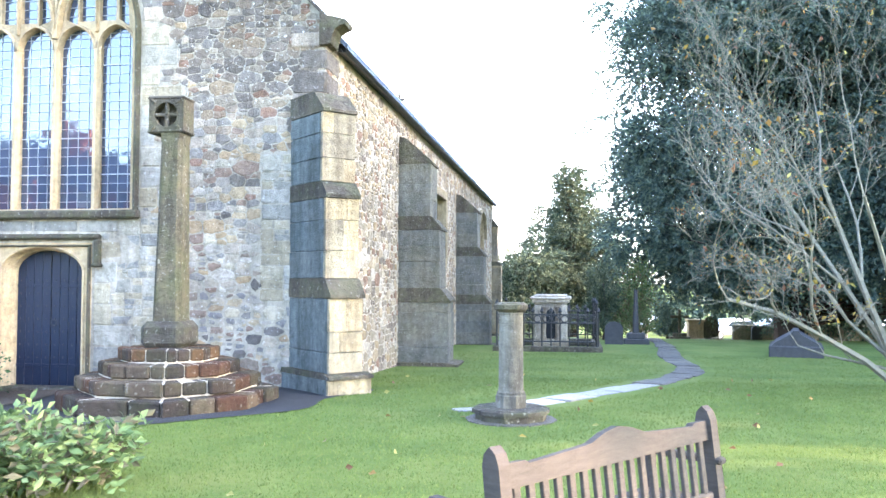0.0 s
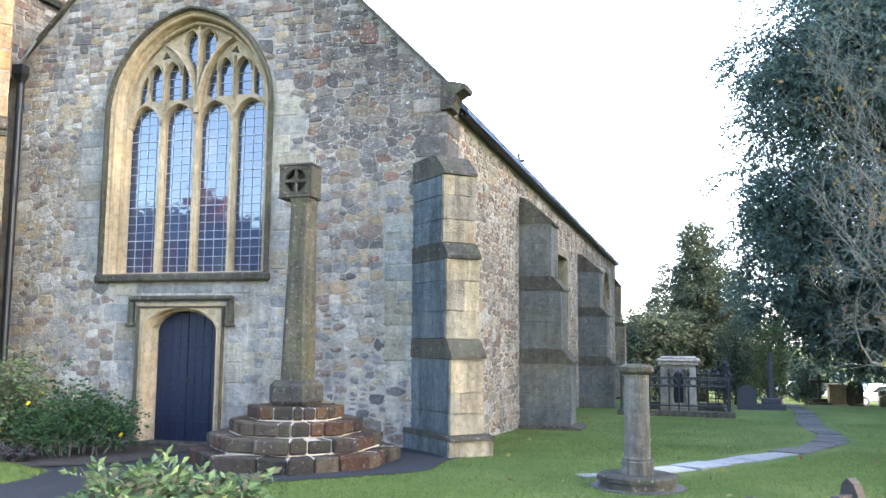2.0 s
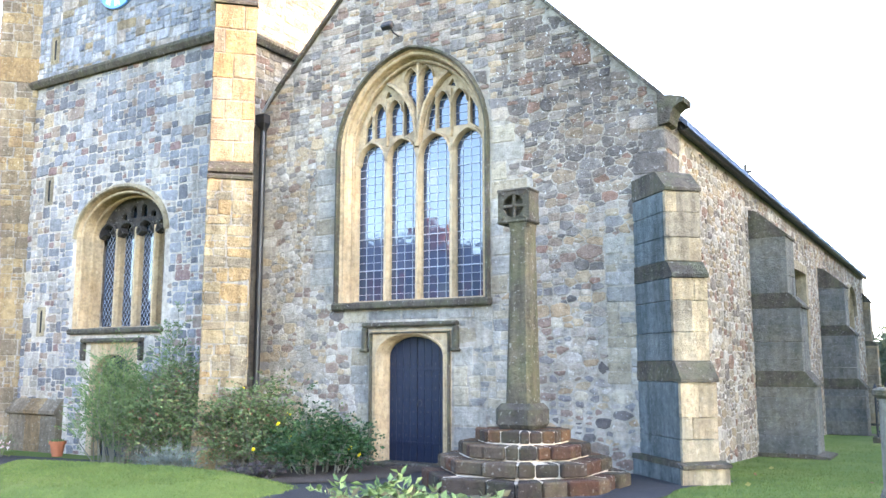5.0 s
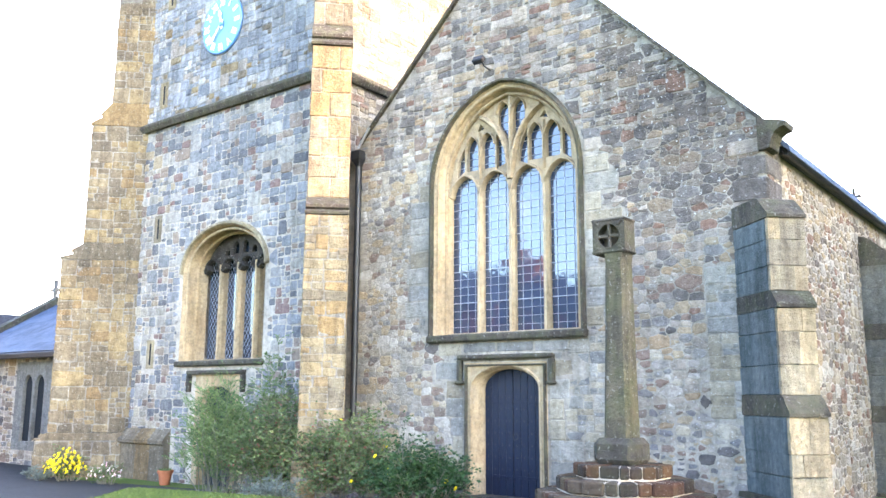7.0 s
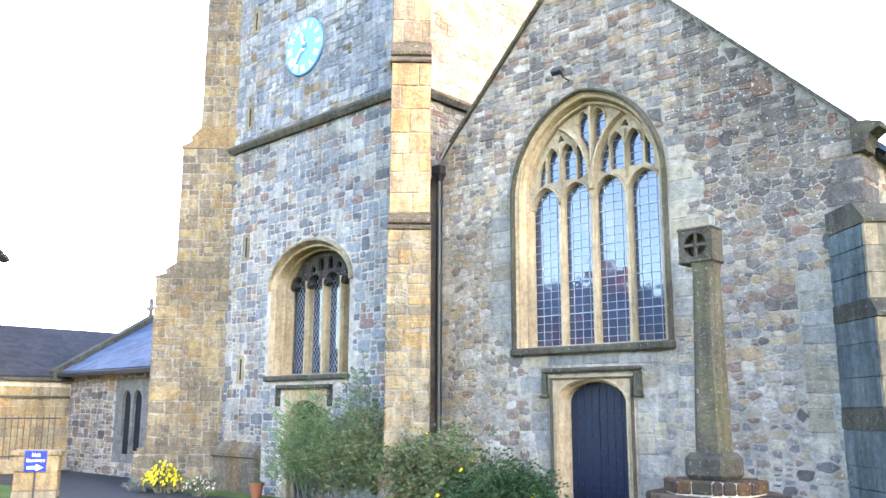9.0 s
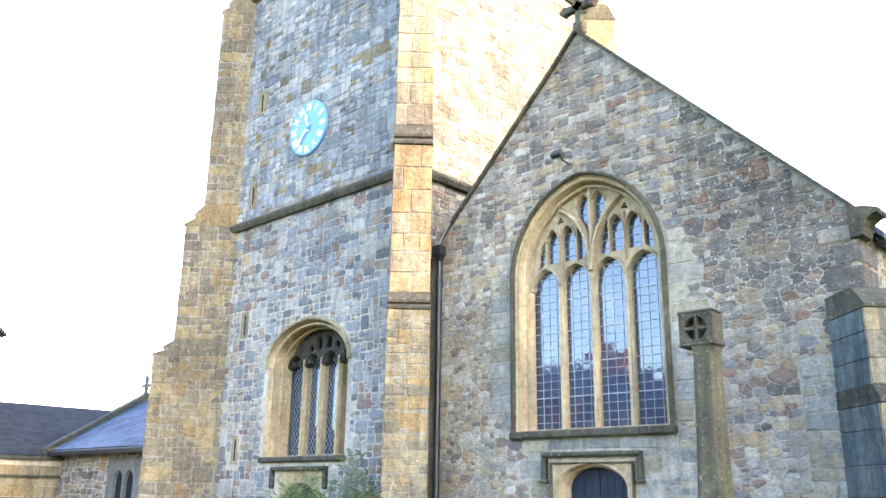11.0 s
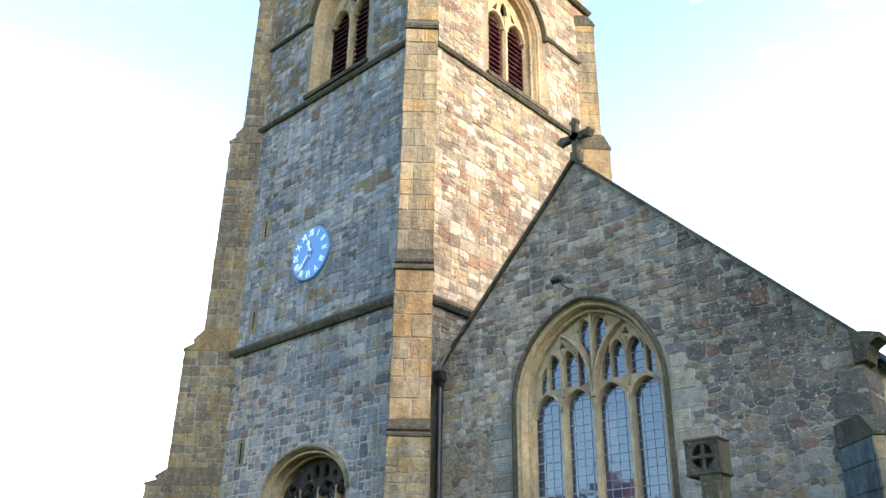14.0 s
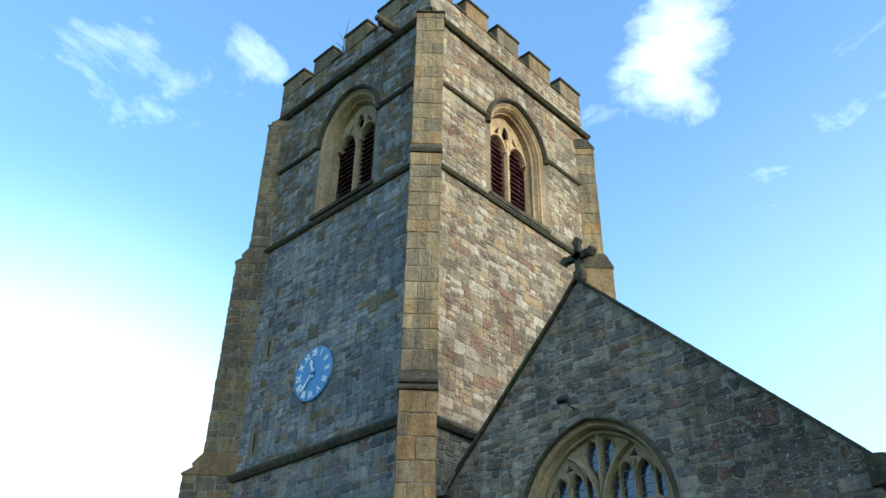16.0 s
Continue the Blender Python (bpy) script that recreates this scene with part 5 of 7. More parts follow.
for o in [o for o in scene.objects if o not in before and o.parent is None]:
    o.matrix_world = GROW @ o.matrix_world

# Downpipe with hopper in the corner between tower and gable.
pipe = thing("downpipe", (-11.75, 12.42, 0), "black cast-iron downpipe with a rainwater hopper", "drainpipe")
px, py = -12.02, 12.52
child_at(part("pipe", merged(tube([(px, py, -0.4), (px, py, 6.35)], 0.068, 10), *[moved(lathe([(0.075, -0.06), (0.075, 0.06)], 10), Matrix.Translation((px, py, z))) for z in (0.9, 2.6, 4.3, 5.9)]), M_IRON, pipe), Matrix())
child_at(part("hopper", moved(lathe([(0.06, 0), (0.10, 0.08), (0.17, 0.16), (0.17, 0.34), (0.15, 0.34), (0.1, 0.2)], 4, math.pi / 4), Matrix.Translation((px, py, 6.35))), M_IRON, pipe), Matrix())
child_at(part("lead_apron", chamfered(0.50, 0.12, 0.012, 0.003), M_LEAD, pipe, "pale lead flashing"), pose(px + 0.22, py - 0.10, 6.92, 25, -52, 0))
light = thing("floodlight", (-8.75, GY0 - 0.05, 7.8), "small dark floodlight on a bracket above the window", "floodlight")
child_at(part("housing", chamfered(0.24, 0.12, 0.14, 0.02), M_IRON, light), pose(-8.78, GY0 - 0.28, 7.86, -35))
child_at(part("bracket", tube([(-8.7, GY0, 7.72), (-8.7, GY0 - 0.2, 7.74), (-8.74, GY0 - 0.26, 7.84)], 0.015), M_IRON, light), Matrix())

# ---- churchyard things ----
q = math.sqrt(0.5)


def put(ob, m):
    ob.matrix_world = m
    return ob


def base(x, y, dz=0.0):
    return (x, y, ground_z(x, y) + dz)


# The old cross on its stepped base.
market = thing("preaching_cross", base(-5.30, 10.75), "weathered stone preaching cross with a pierced square head", "cross")
OC = pose(-5.30, 10.75, 0, 0, 0, 0)
put(part("plinth", moved(chamfered(0.60, 0.60, 0.36, 0.08), Matrix.Translation((0, 0, 0.90))), M_WORN, market, "mossy square socket stone"), OC)
sh = bmesh.new()
rings = []
for z, h, c in ((1.04, 0.19, 0.02), (1.12, 0.19, 0.045), (2.2, 0.173, 0.055), (3.45, 0.152, 0.05), (3.60, 0.155, 0.02)):
    rings.append([sh.verts.new((u, v, z)) for u, v in ((h, h - c), (h - c, h), (c - h, h), (-h, h - c), (-h, c - h), (c - h, -h), (h - c, -h), (h, c - h))])
for a, b in zip(rings, rings[1:]):
    for k in range(8):
        sh.faces.new((a[k], a[(k + 1) % 8], b[(k + 1) % 8], b[k]))
sh.faces.new(rings[0][::-1])
sh.faces.new(rings[-1])
M_SHAFT = stone("shaft_sandstone", [(0.17, 0.145, 0.105), (0.16, 0.14, 0.105)], 0.3, 0.75, 1.2, moss=0.25, family=[(0.13, 0.125, 0.10), (0.17, 0.15, 0.11), (0.25, 0.19, 0.11)], blend=0.5)
put(part("shaft", sh, M_SHAFT, market, "tapering grey-brown stone shaft"), OC @ pose(0, 0, 0, 0, 0.6, 0))
hole = [(0.165 * math.cos(a), 0.165 * math.sin(a)) for a in np.linspace(0, 2 * math.pi, 24, endpoint=False)]
sq = [(-0.245, -0.245), (0.245, -0.245), (0.245, 0.245), (-0.245, 0.245)]
HM = OC @ pose(-0.03, 0, 3.84)
head = part("head", merged(prism([sq, hole], -0.16, 0.16, Matrix()), box(-0.265, 0.265, -0.175, 0.175, 0.20, 0.25, 0.02), box(-0.265, 0.265, -0.175, 0.175, -0.25, -0.20, 0.02),
           box(-0.022, 0.022, -0.15, -0.10, -0.17, 0.17, 0.008), box(-0.17, 0.17, -0.15, -0.10, -0.022, 0.022, 0.008), box(-0.2, 0.2, 0.0, 0.05, -0.2, 0.2, 0.01)), M_WORN, market, "square stone head pierced by a wheel cross")
put(head, HM)
bitsl = [moved(chamfered(0.10, 0.03, 0.035, 0.008), pose(u * 0.185, -0.165, v * 0.185, 0, 45 if u * v < 0 else -45, 0)) for u in (-1, 1) for v in (-1, 1)]
for bm in bitsl:
    put(part("rib", bm, M_WORN, head), HM)

steps = thing("cross_step", base(-5.30, 10.75), "four octagonal steps of reddish worn stone blocks", "steps")
rnd = random.Random(3)
for tier, (r0, r1, z0, z1) in enumerate(((0.78, 1.38, -0.05, 0.20), (0.55, 1.16, 0.20, 0.39), (0.3, 0.90, 0.39, 0.575), (0.0, 0.63, 0.575, 0.75))):
    for side in range(8):
        a0, a1 = radians(22.5 + 45 * side), radians(67.5 + 45 * side)
        P0, P1 = Vector((math.cos(a0), math.sin(a0))) * r1 * 1.04, Vector((math.cos(a1), math.sin(a1))) * r1 * 1.04
        n = rnd.choice((2, 3, 4)) if tier < 2 else rnd.choice((2, 2, 3))
        cuts = [0] + sorted(min(max((k + rnd.uniform(-0.22, 0.22)) / n, 0.15), 0.85) for k in range(1, n)) + [1]
        for s0, s1 in zip(cuts, cuts[1:]):
            o0, o1 = P0.lerp(P1, s0 + 0.007), P0.lerp(P1, s1 - 0.007)
            k0 = max(r0 / r1, 0.08)
            i1, i0 = o1 * k0, o0 * k0
            jo = rnd.uniform(-0.035, 0.03)
            bm = bmesh.new()
            lo = [bm.verts.new((p.x * (1 + jo), p.y * (1 + jo), z0 + 0.004)) for p in (o0, o1, i1, i0)]
            hi = [bm.verts.new((p.x * (1 + jo), p.y * (1 + jo), z1 - 0.012 + rnd.uniform(-0.012, 0.008))) for p in (o0, o1, i1, i0)]
            bm.faces.new(lo[::-1])
            bm.faces.new(hi)
            for k in range(4):
                bm.faces.new((lo[k], lo[(k + 1) % 4], hi[(k + 1) % 4], hi[k]))
            bmesh.ops.bevel(bm, geom=list(bm.edges), offset=0.02, segments=1, affect="EDGES")
            put(part("step_stone", bm, M_STEP, steps), OC)
put(part("mortar", merged(*[moved(lathe([(r1 * 0.985, z0), (r1 * 0.985, z1 - 0.022)], 8, radians(22.5)), Matrix()) for r0, r1, z0, z1 in ((0, 1.38, -0.05, 0.20), (0, 1.16, 0.15, 0.39), (0, 0.90, 0.35, 0.575), (0, 0.63, 0.53, 0.75))]), M_MORTAR, steps, "pale mortar joints"), OC)

# Sundial pillar.
dial = thing("sundial", base(-0.68, 10.05), "tall round sandstone sundial pillar on a stone plinth", "sundial")
DM = pose(-0.68, 10.05, 0)
M_DIAL = stone("dial_sandstone", [(0.30, 0.27, 0.22), (0.26, 0.24, 0.20)], 0.1, 1.0, 0.7, family=[(0.12, 0.11, 0.10), (0.28, 0.25, 0.20), (0.42, 0.36, 0.26)], blend=0.6)
put(part("slab", moved(lathe([(0.54, -0.05), (0.54, 0.015)], 12), Matrix()), M_SLAB_DULL, dial, "wet pale paving round the foot"), DM)
put(part("foot", lathe([(0.42, 0.0), (0.42, 0.08), (0.46, 0.09), (0.46, 0.135), (0.42, 0.15)], 10, 0.2), M_WORN, dial, "mossy octagonal foot stone"), DM)
put(part("base", lathe([(0.19, 0.14), (0.19, 0.29), (0.165, 0.31)], 8, 0.39), M_DIAL, dial), DM)
put(part("shaft", lathe([(0.165, 0.30), (0.168, 0.325), (0.150, 0.345), (0.147, 0.38), (0.140, 1.23), (0.145, 1.25), (0.145, 1.27)], 20), M_DIAL, dial, "round sandstone shaft with dark weathering"), DM)
put(part("cap", lathe([(0.15, 1.26), (0.19, 1.285), (0.21, 1.30), (0.21, 1.35), (0.17, 1.375), (0.1, 1.38)], 8, 0.39), M_WORN, dial, "moulded octagonal capstone"), DM)

# Paving slabs winding away through the lawn.
way = [(-0.75, 11.05), (-0.2, 11.75), (0.6, 13.15), (1.3, 14.6), (1.9, 16.1), (2.45, 18.0), (2.65, 19.8), (2.62, 21.6), (2.65, 23.4), (2.95, 26.5), (3.3, 31.0), (3.55, 36.0), (3.9, 41.0)]
slabs = thing("stone_path", base(0.0, 12.0), "wet shiny flagstone path curving across the lawn", "path", kind="structure")
rnd = random.Random(8)
for (ax, ay), (bx, by) in zip(way, way[1:]):
    L = math.hypot(bx - ax, by - ay)
    n = max(1, round(L / 0.75))
    for k in range(n):
        t = (k + 0.5) / n
        x, y = ax + (bx - ax) * t, ay + (by - ay) * t
        bm = chamfered((0.46 if y < 17 else 0.56) + rnd.uniform(-0.08, 0.08), L / n - 0.02, 0.06, 0.012, 0.008, rnd)
        tilt = math.degrees(math.atan2(ground_z(bx, by) - ground_z(ax, ay), L))
        put(part("flagstone", bm, M_SLAB if y < 14.6 else M_SLAB_DULL, slabs), pose(x, y, ground_z(x, y) - 0.012 + rnd.uniform(-0.004, 0.006), 0, 0, math.degrees(math.atan2(by - ay, bx - ax)) - 90) @ pose(0, 0, 0, tilt + rnd.uniform(-0.8, 0.8), rnd.uniform(-1.0, 1.0), rnd.uniform(-2, 2)))
x, y = -1.25, 10.72
put(part("flagstone", chamfered(0.4, 0.26, 0.06, 0.01, 0.006, rnd), M_SLAB, slabs), pose(x, y, ground_z(x, y) - 0.014, 0, 0, 28))

# Bench seen from behind.
bench = thing("bench", (0.25, 4.2, 0), "weathered brown slatted wooden garden bench with a shaped back", "bench", turn=0)
BM = pose(0.31, 4.185, 0, 0, 0, math.degrees(math.atan2(1.41, 1.09)))
LEN = 1.80
LEANB = pose(0, 0, 0, -7, 0, 0)
for s in (-1, 1):
    x = s * (LEN / 2 - 0.035)
    prof = [(-0.045, 0.30), (0.05, 0.30), (0.05, 0.86), (0.035, 0.91), (0.0, 0.94), (-0.03, 0.91), (-0.045, 0.86)]
    post = put(part("back_post", wedge(x - 0.035, x + 0.035, prof), M_OAK, bench, "grey weathered back post with a rounded top"), BM @ LEANB)
    put(part("leg", box(x - 0.035, x + 0.035, -0.06, 0.03, 0.0, 0.42), M_OAK, bench), BM)
    put(part("leg", box(x - 0.035, x + 0.035, 0.44, 0.51, 0.0, 0.62), M_OAK, bench), BM)
    put(part("armrest", box(x - 0.035, x + 0.035, 0.0, 0.50, 0.62, 0.66), M_OAK, bench), BM)
    put(part("side_rail", box(x - 0.02, x + 0.02, 0.03, 0.44, 0.33, 0.40), M_OAK, bench), BM)
top = [(-LEN / 2 + 0.07, 0.755), (LEN / 2 - 0.07, 0.755), (LEN / 2 - 0.07, 0.86), (LEN / 2 - 0.20, 0.86), (LEN / 2 - 0.22, 0.845)]
for k in range(13):
    t = k / 12
    u = (LEN / 2 - 0.22) - t * (LEN - 0.44)
    v = 0.845 + 0.035 * (1 - abs(2 * t - 1)) + (0.045 * math.cos((t - 0.5) / 0.17 * math.pi / 2) if abs(t - 0.5) < 0.17 else 0)
    top.append((u, v))
top += [(-LEN / 2 + 0.20, 0.86), (-LEN / 2 + 0.07, 0.86)]
put(part("top_rail", prism([top], -0.02, 0.025, Matrix()), M_OAK, bench, "brown top rail with a raised middle"), BM @ LEANB)
put(part("bottom_rail", box(-LEN / 2 + 0.07, LEN / 2 - 0.07, -0.02, 0.025, 0.42, 0.48), M_OAK, bench), BM @ LEANB)
for k in range(17):
    x = -LEN / 2 + 0.14 + k * (LEN - 0.28) / 16
    put(part("back_slat", box(x - 0.022, x + 0.022, -0.012, 0.012, 0.47, 0.765, 0.004), M_OAK, bench), BM @ LEANB)
for k in range(6):
    put(part("seat_slat", box(-LEN / 2, LEN / 2, 0.04 + k * 0.078, 0.10 + k * 0.078, 0.40, 0.425, 0.006), M_OAK, bench), BM)

# Chest tomb within iron railings.
tomb = thing("chest_tomb", base(-0.55, 26.4), "pale ornate stone chest tomb with a flat lid", "tomb")
tz = ground_z(-0.55, 26.4)
put(part("body", merged(box(-0.56, 0.56, -0.8, 0.8, 0, 0.25, 0.03), box(-0.48, 0.48, -0.72, 0.72, 0.25, 1.42, 0.03), *[box(u - 0.1, u + 0.1, -0.78, -0.7, 0.3, 1.36, 0.03) for u in (-0.40, 0.40)], *[moved(lathe([(0.085, 0.3), (0.06, 0.5), (0.07, 0.9), (0.05, 1.1), (0.09, 1.3)], 10), Matrix.Translation((u, -0.76, 0))) for u in (-0.2, 0.2)]), M_PALE, tomb), pose(-0.55, 26.4, tz))
# Near-black plate on the front, painting the shade of a niche.
put(part("panel", prism([arch(0, 0.14, 0.35, 1.05, 0.2)], -0.735, -0.70, Matrix()), M_PAINTED_SHADE, tomb, "near-black plate painting the shade of a niche"), pose(-0.55, 26.4, tz))
put(part("lid", merged(box(-0.56, 0.56, -0.82, 0.82, 1.42, 1.52, 0.03), box(-0.62, 0.62, -0.88, 0.88, 1.52, 1.60, 0.03), box(-0.5, 0.5, -0.75, 0.75, 1.60, 1.66, 0.04)), M_MORTAR, tomb, "pale moulded lid"), pose(-0.55, 26.4, tz))
rail = thing("railing", base(-0.6, 25.0), "black wrought-iron grave railing on a stone kerb", "railing")
x0, x1, y0, y1 = -2.2, 0.95, 24.6, 28.4
rz = ground_z(0, 25)
put(part("kerb", merged(box(x0, x1, y0, y0 + 0.25, -0.25, 0.16, 0.02), box(x0, x1, y1 - 0.25, y1, -0.3, 0.16, 0.02), box(x0, x0 + 0.25, y0 + 0.25, y1 - 0.25, -0.3, 0.16, 0.02), box(x1 - 0.25, x1, y0 + 0.25, y1 - 0.25, -0.3, 0.16, 0.02)), M_WORN, rail, "dark stone kerb"), pose(0, 0, rz))
spots = [(x0 + 0.12 + k * 0.26, y0 + 0.12) for k in range(12)] + [(x1 - 0.12, y0 + 0.12 + k * 0.36) for k in range(11)] + [(x0 + 0.12 + k * 0.26, y1 - 0.12) for k in range(12)]
for k, (x, y) in enumerate(spots):
    corner = k in (0, 11, 21, 23, 34)
    h = 1.35 if corner else 1.12
    put(part("post" if corner else "baluster", merged(tube([(0, 0, 0.1), (0, 0, h)], 0.035 if corner else 0.022, 6), moved(lathe([(0.02, h), (0.06, h + 0.05), (0.012, h + 0.16)], 6), Matrix())), M_IRON, rail), pose(x, y, rz))
    if k < 11:
        ringp = [(0.10 * math.cos(a), 0, 0.10 * math.sin(a)) for a in np.linspace(0, 2 * math.pi, 9)]
        put(part("ring", tube(ringp, 0.018, 5), M_IRON, rail), pose(x + 0.13, y, rz + 0.95))
for z in (0.3, 0.83, 1.07):
    put(part("rail_bar", merged(box(x0 + 0.1, x1 - 0.1, y0 + 0.10, y0 + 0.14, z - 0.02, z + 0.02, 0.005), box(x0 + 0.1, x1 - 0.1, y1 - 0.14, y1 - 0.10, z - 0.02, z + 0.02, 0.005), box(x1 - 0.14, x1 - 0.10, y0 + 0.15, y1 - 0.15, z - 0.02, z + 0.02, 0.005)), M_IRON, rail), pose(0, 0, rz))


def headstone(x, y, w, h, d, shape, label, material, turn=0.0, lean=0.0):
    th = thing("gravestone", base(x, y), label, "gravestone", group="gravestones")
    m = pose(x, y, ground_z(x, y) - 0.05, lean, 0, turn)
    if shape == "round":
        put(part("stone", prism([arch(0, w / 2, 0, h - w * 0.4, w * 0.4, 8)], -d / 2, d / 2, Matrix()), material, th), m)
    elif shape == "cross":
        put(part("stone", merged(box(-w / 2, w / 2, -0.25, 0.25, 0, 0.18), box(-w / 3, w / 3, -0.18, 0.18, 0.18, 0.36), box(-0.07, 0.07, -d / 2, d / 2, 0.36, h), box(-w * 0.45, w * 0.45, -d / 2, d / 2, h * 0.72, h * 0.72 + 0.14)), material, th), m)
    elif shape == "pedestal":
        put(part("stone", merged(box(-w * 0.6, w * 0.6, -w * 0.6, w * 0.6, 0, 0.15), box(-w / 2, w / 2, -w / 2, w / 2, 0.15, h - 0.12), box(-w * 0.62, w * 0.62, -w * 0.62, w * 0.62, h - 0.12, h, 0.03)), material, th), m)
    elif shape == "spire":
        put(part("stone", merged(box(-w, w, -w * 0.8, w * 0.8, 0, 0.25, 0.03), box(-w * 0.7, w * 0.7, -w * 0.6, w * 0.6, 0.25, 0.45, 0.03), lathe([(0.12, 0.45), (0.06, h)], 6)), material, th), m)
    else:
        put(part("stone", merged(box(-w / 2, w / 2, -d / 2, d / 2, 0, h, 0.03)), material, th), m)
    return th


M_GRANITE = plain("grey_granite", (0.048, 0.047, 0.048), 0.9, 0, 0.5, 8.0)
headstone(1.55, 30.4, 0.62, 0.85, 0.12, "round", "grey round-topped slate gravestone on grass", M_GRANITE)
headstone(2.35, 31.0, 0.45, 2.0, 0.2, "spire", "dark slender grave obelisk on a stepped base", M_GRANITE)
headstone(5.55, 44.5, 1.0, 1.55, 0.18, "cross", "weathered stone grave cross on a stepped base", M_WORN)
headstone(6.45, 45.5, 0.75, 1.1, 0.5, "pedestal", "pale square pedestal tomb", M_PALE)
headstone(7.25, 45.5, 0.75, 1.25, 0.2, "round", "mossy dark round-topped gravestone", M_WORN)
headstone(9.6, 46.0, 0.5, 0.8, 0.2, "round", "small dark gravestone by the wall", M_GRANITE)
headstone(3.9, 52, 0.6, 0.9, 0.15, "round", "far pale gravestone beyond the path", M_PALE)
headstone(4.5, 54, 0.6, 0.8, 0.15, "square", "far pale square gravestone", M_PALE)
headstone(11.6, 44.0, 0.9, 2.0, 0.5, "square", "tall reddish stone monument", M_PALE)

coped = thing("coped_tomb", base(6.2, 24.7), "low dark ridged stone tomb with a pitched lid", "tomb")
cz = ground_z(6.2, 24.7)
put(part("body", box(-0.68, 0.68, -1.0, 1.0, -0.1, 0.32, 0.03), M_GRANITE, coped), pose(6.2, 24.7, cz, 0, 0, -14))
put(part("lid", prism([[(-0.60, 0.32), (0.60, 0.32), (0.52, 0.40), (0.12, 0.64), (0.07, 0.72), (-0.07, 0.72), (-0.12, 0.64), (-0.52, 0.40)]], -0.92, 0.92, Matrix()), M_GRANITE, coped, "ridged stone lid"), pose(6.2, 24.7, cz, 0, 0, -14))

wall_yard = thing("boundary_wall", base(14, 50), "low grey stone churchyard boundary wall", "wall", kind="structure")
for k in range(14):
    x = 9.5 + k * 1.5
    put(part("wall_block", chamfered(1.49, 0.4, 0.95, 0.03, 0.01, rnd), M_GREYASH, wall_yard), pose(x, 48 + 0.1 * k, ground_z(x, 48) + 0.35))


# Parked cars beyond the yard, lower than the lawn.
def car(x, y, turn, paint, label):
    th = thing("car", base(x, y), label, "car", group="parked cars")
    m = pose(x, y, ground_z(x, y), 0, 0, turn)
    hull = [(-2.1, 0.35), (2.05, 0.35), (2.12, 0.62), (2.0, 0.80), (1.15, 0.90), (0.55, 1.38), (-1.0, 1.43), (-1.75, 1.0), (-2.1, 0.92)]
    body = prism([hull], -0.85, 0.85, Matrix())
    for v in body.verts:
        if v.co.z > 0.95:
            v.co.y *= 0.78
    bmesh.ops.bevel(body, geom=list(body.edges), offset=0.05, segments=2, affect="EDGES")
    put(part("body", body, paint, th), m)
    for s in (-1, 1):
        put(part("side_window", prism([[(-1.45, 0.98), (0.85, 0.95), (0.48, 1.30), (-0.95, 1.34)]], -0.02, 0.02, pose(0, s * 0.775, 0, -13 * s)), M_GLASS, th), m)
        put(part("headlight", moved(chamfered(0.12, 0.3, 0.12, 0.03), Matrix.Translation((2.02, s * 0.6, 0.68))), M_WHITE, th), m)
        for u in (-1.3, 1.3):
            wheel = put(part("wheel", moved(lathe([(0.2, -0.1), (0.32, -0.08), (0.32, 0.08), (0.2, 0.1)], 16), pose(u, s * 0.78, 0.32, 90)), M_IRON, th), m)
            put(part("rim", moved(lathe([(0.19, -0.105), (0.19, 0.105)], 12), pose(u, s * 0.78, 0.32, 90)), M_LEAD, wheel), m)
    put(part("windscreen", prism([[(-0.62, 0.93), (0.62, 0.93), (0.52, 1.33), (-0.52, 1.33)]], -0.01, 0.01, Matrix(((0, 0, -1.25, 2.05), (1, 0, 0, 0), (0, 0, 1, 0), (0, 0, 0, 1)))), M_GLASS, th), m)
    return th


M_CAR = plain("white_car_paint", (0.75, 0.76, 0.78), 0.25, 0, 0.05, 3.0, 0.02)
M_CAR2 = plain("silver_car_paint", (0.45, 0.47, 0.50), 0.25, 0.5, 0.05, 3.0, 0.02)
car(11.2, 62, 200, M_CAR, "white car parked beyond the wall")
car(14.2, 62.5, 195, M_CAR2, "silver car parked beyond the wall")
car(21.5, 62, 190, M_CAR, "white car parked behind the tree")
car(6.5, 66, 190, M_CAR, "white car parked far beyond the path")

# ---- trees and shrubs ----
def blades(spots, rnd):
    """Leaf shapes from (place, direction, length, width): folded four-cornered leaves."""
    verts, faces = [], []
    for p, d, L, w in spots:
        d = d.normalized()
        s = d.cross(Vector((rnd.uniform(-1, 1), rnd.uniform(-1, 1), rnd.uniform(-0.2, 1)))).normalized() * w * 0.5
        dip = d.cross(s).normalized() * w * 0.18
        at = len(verts)
        verts += [p, p + d * L * 0.5 + s - dip, p + d * L, p + d * L * 0.5 - s - dip]
        faces += [(at, at + 1, at + 2, at + 3)]
    return verts, faces


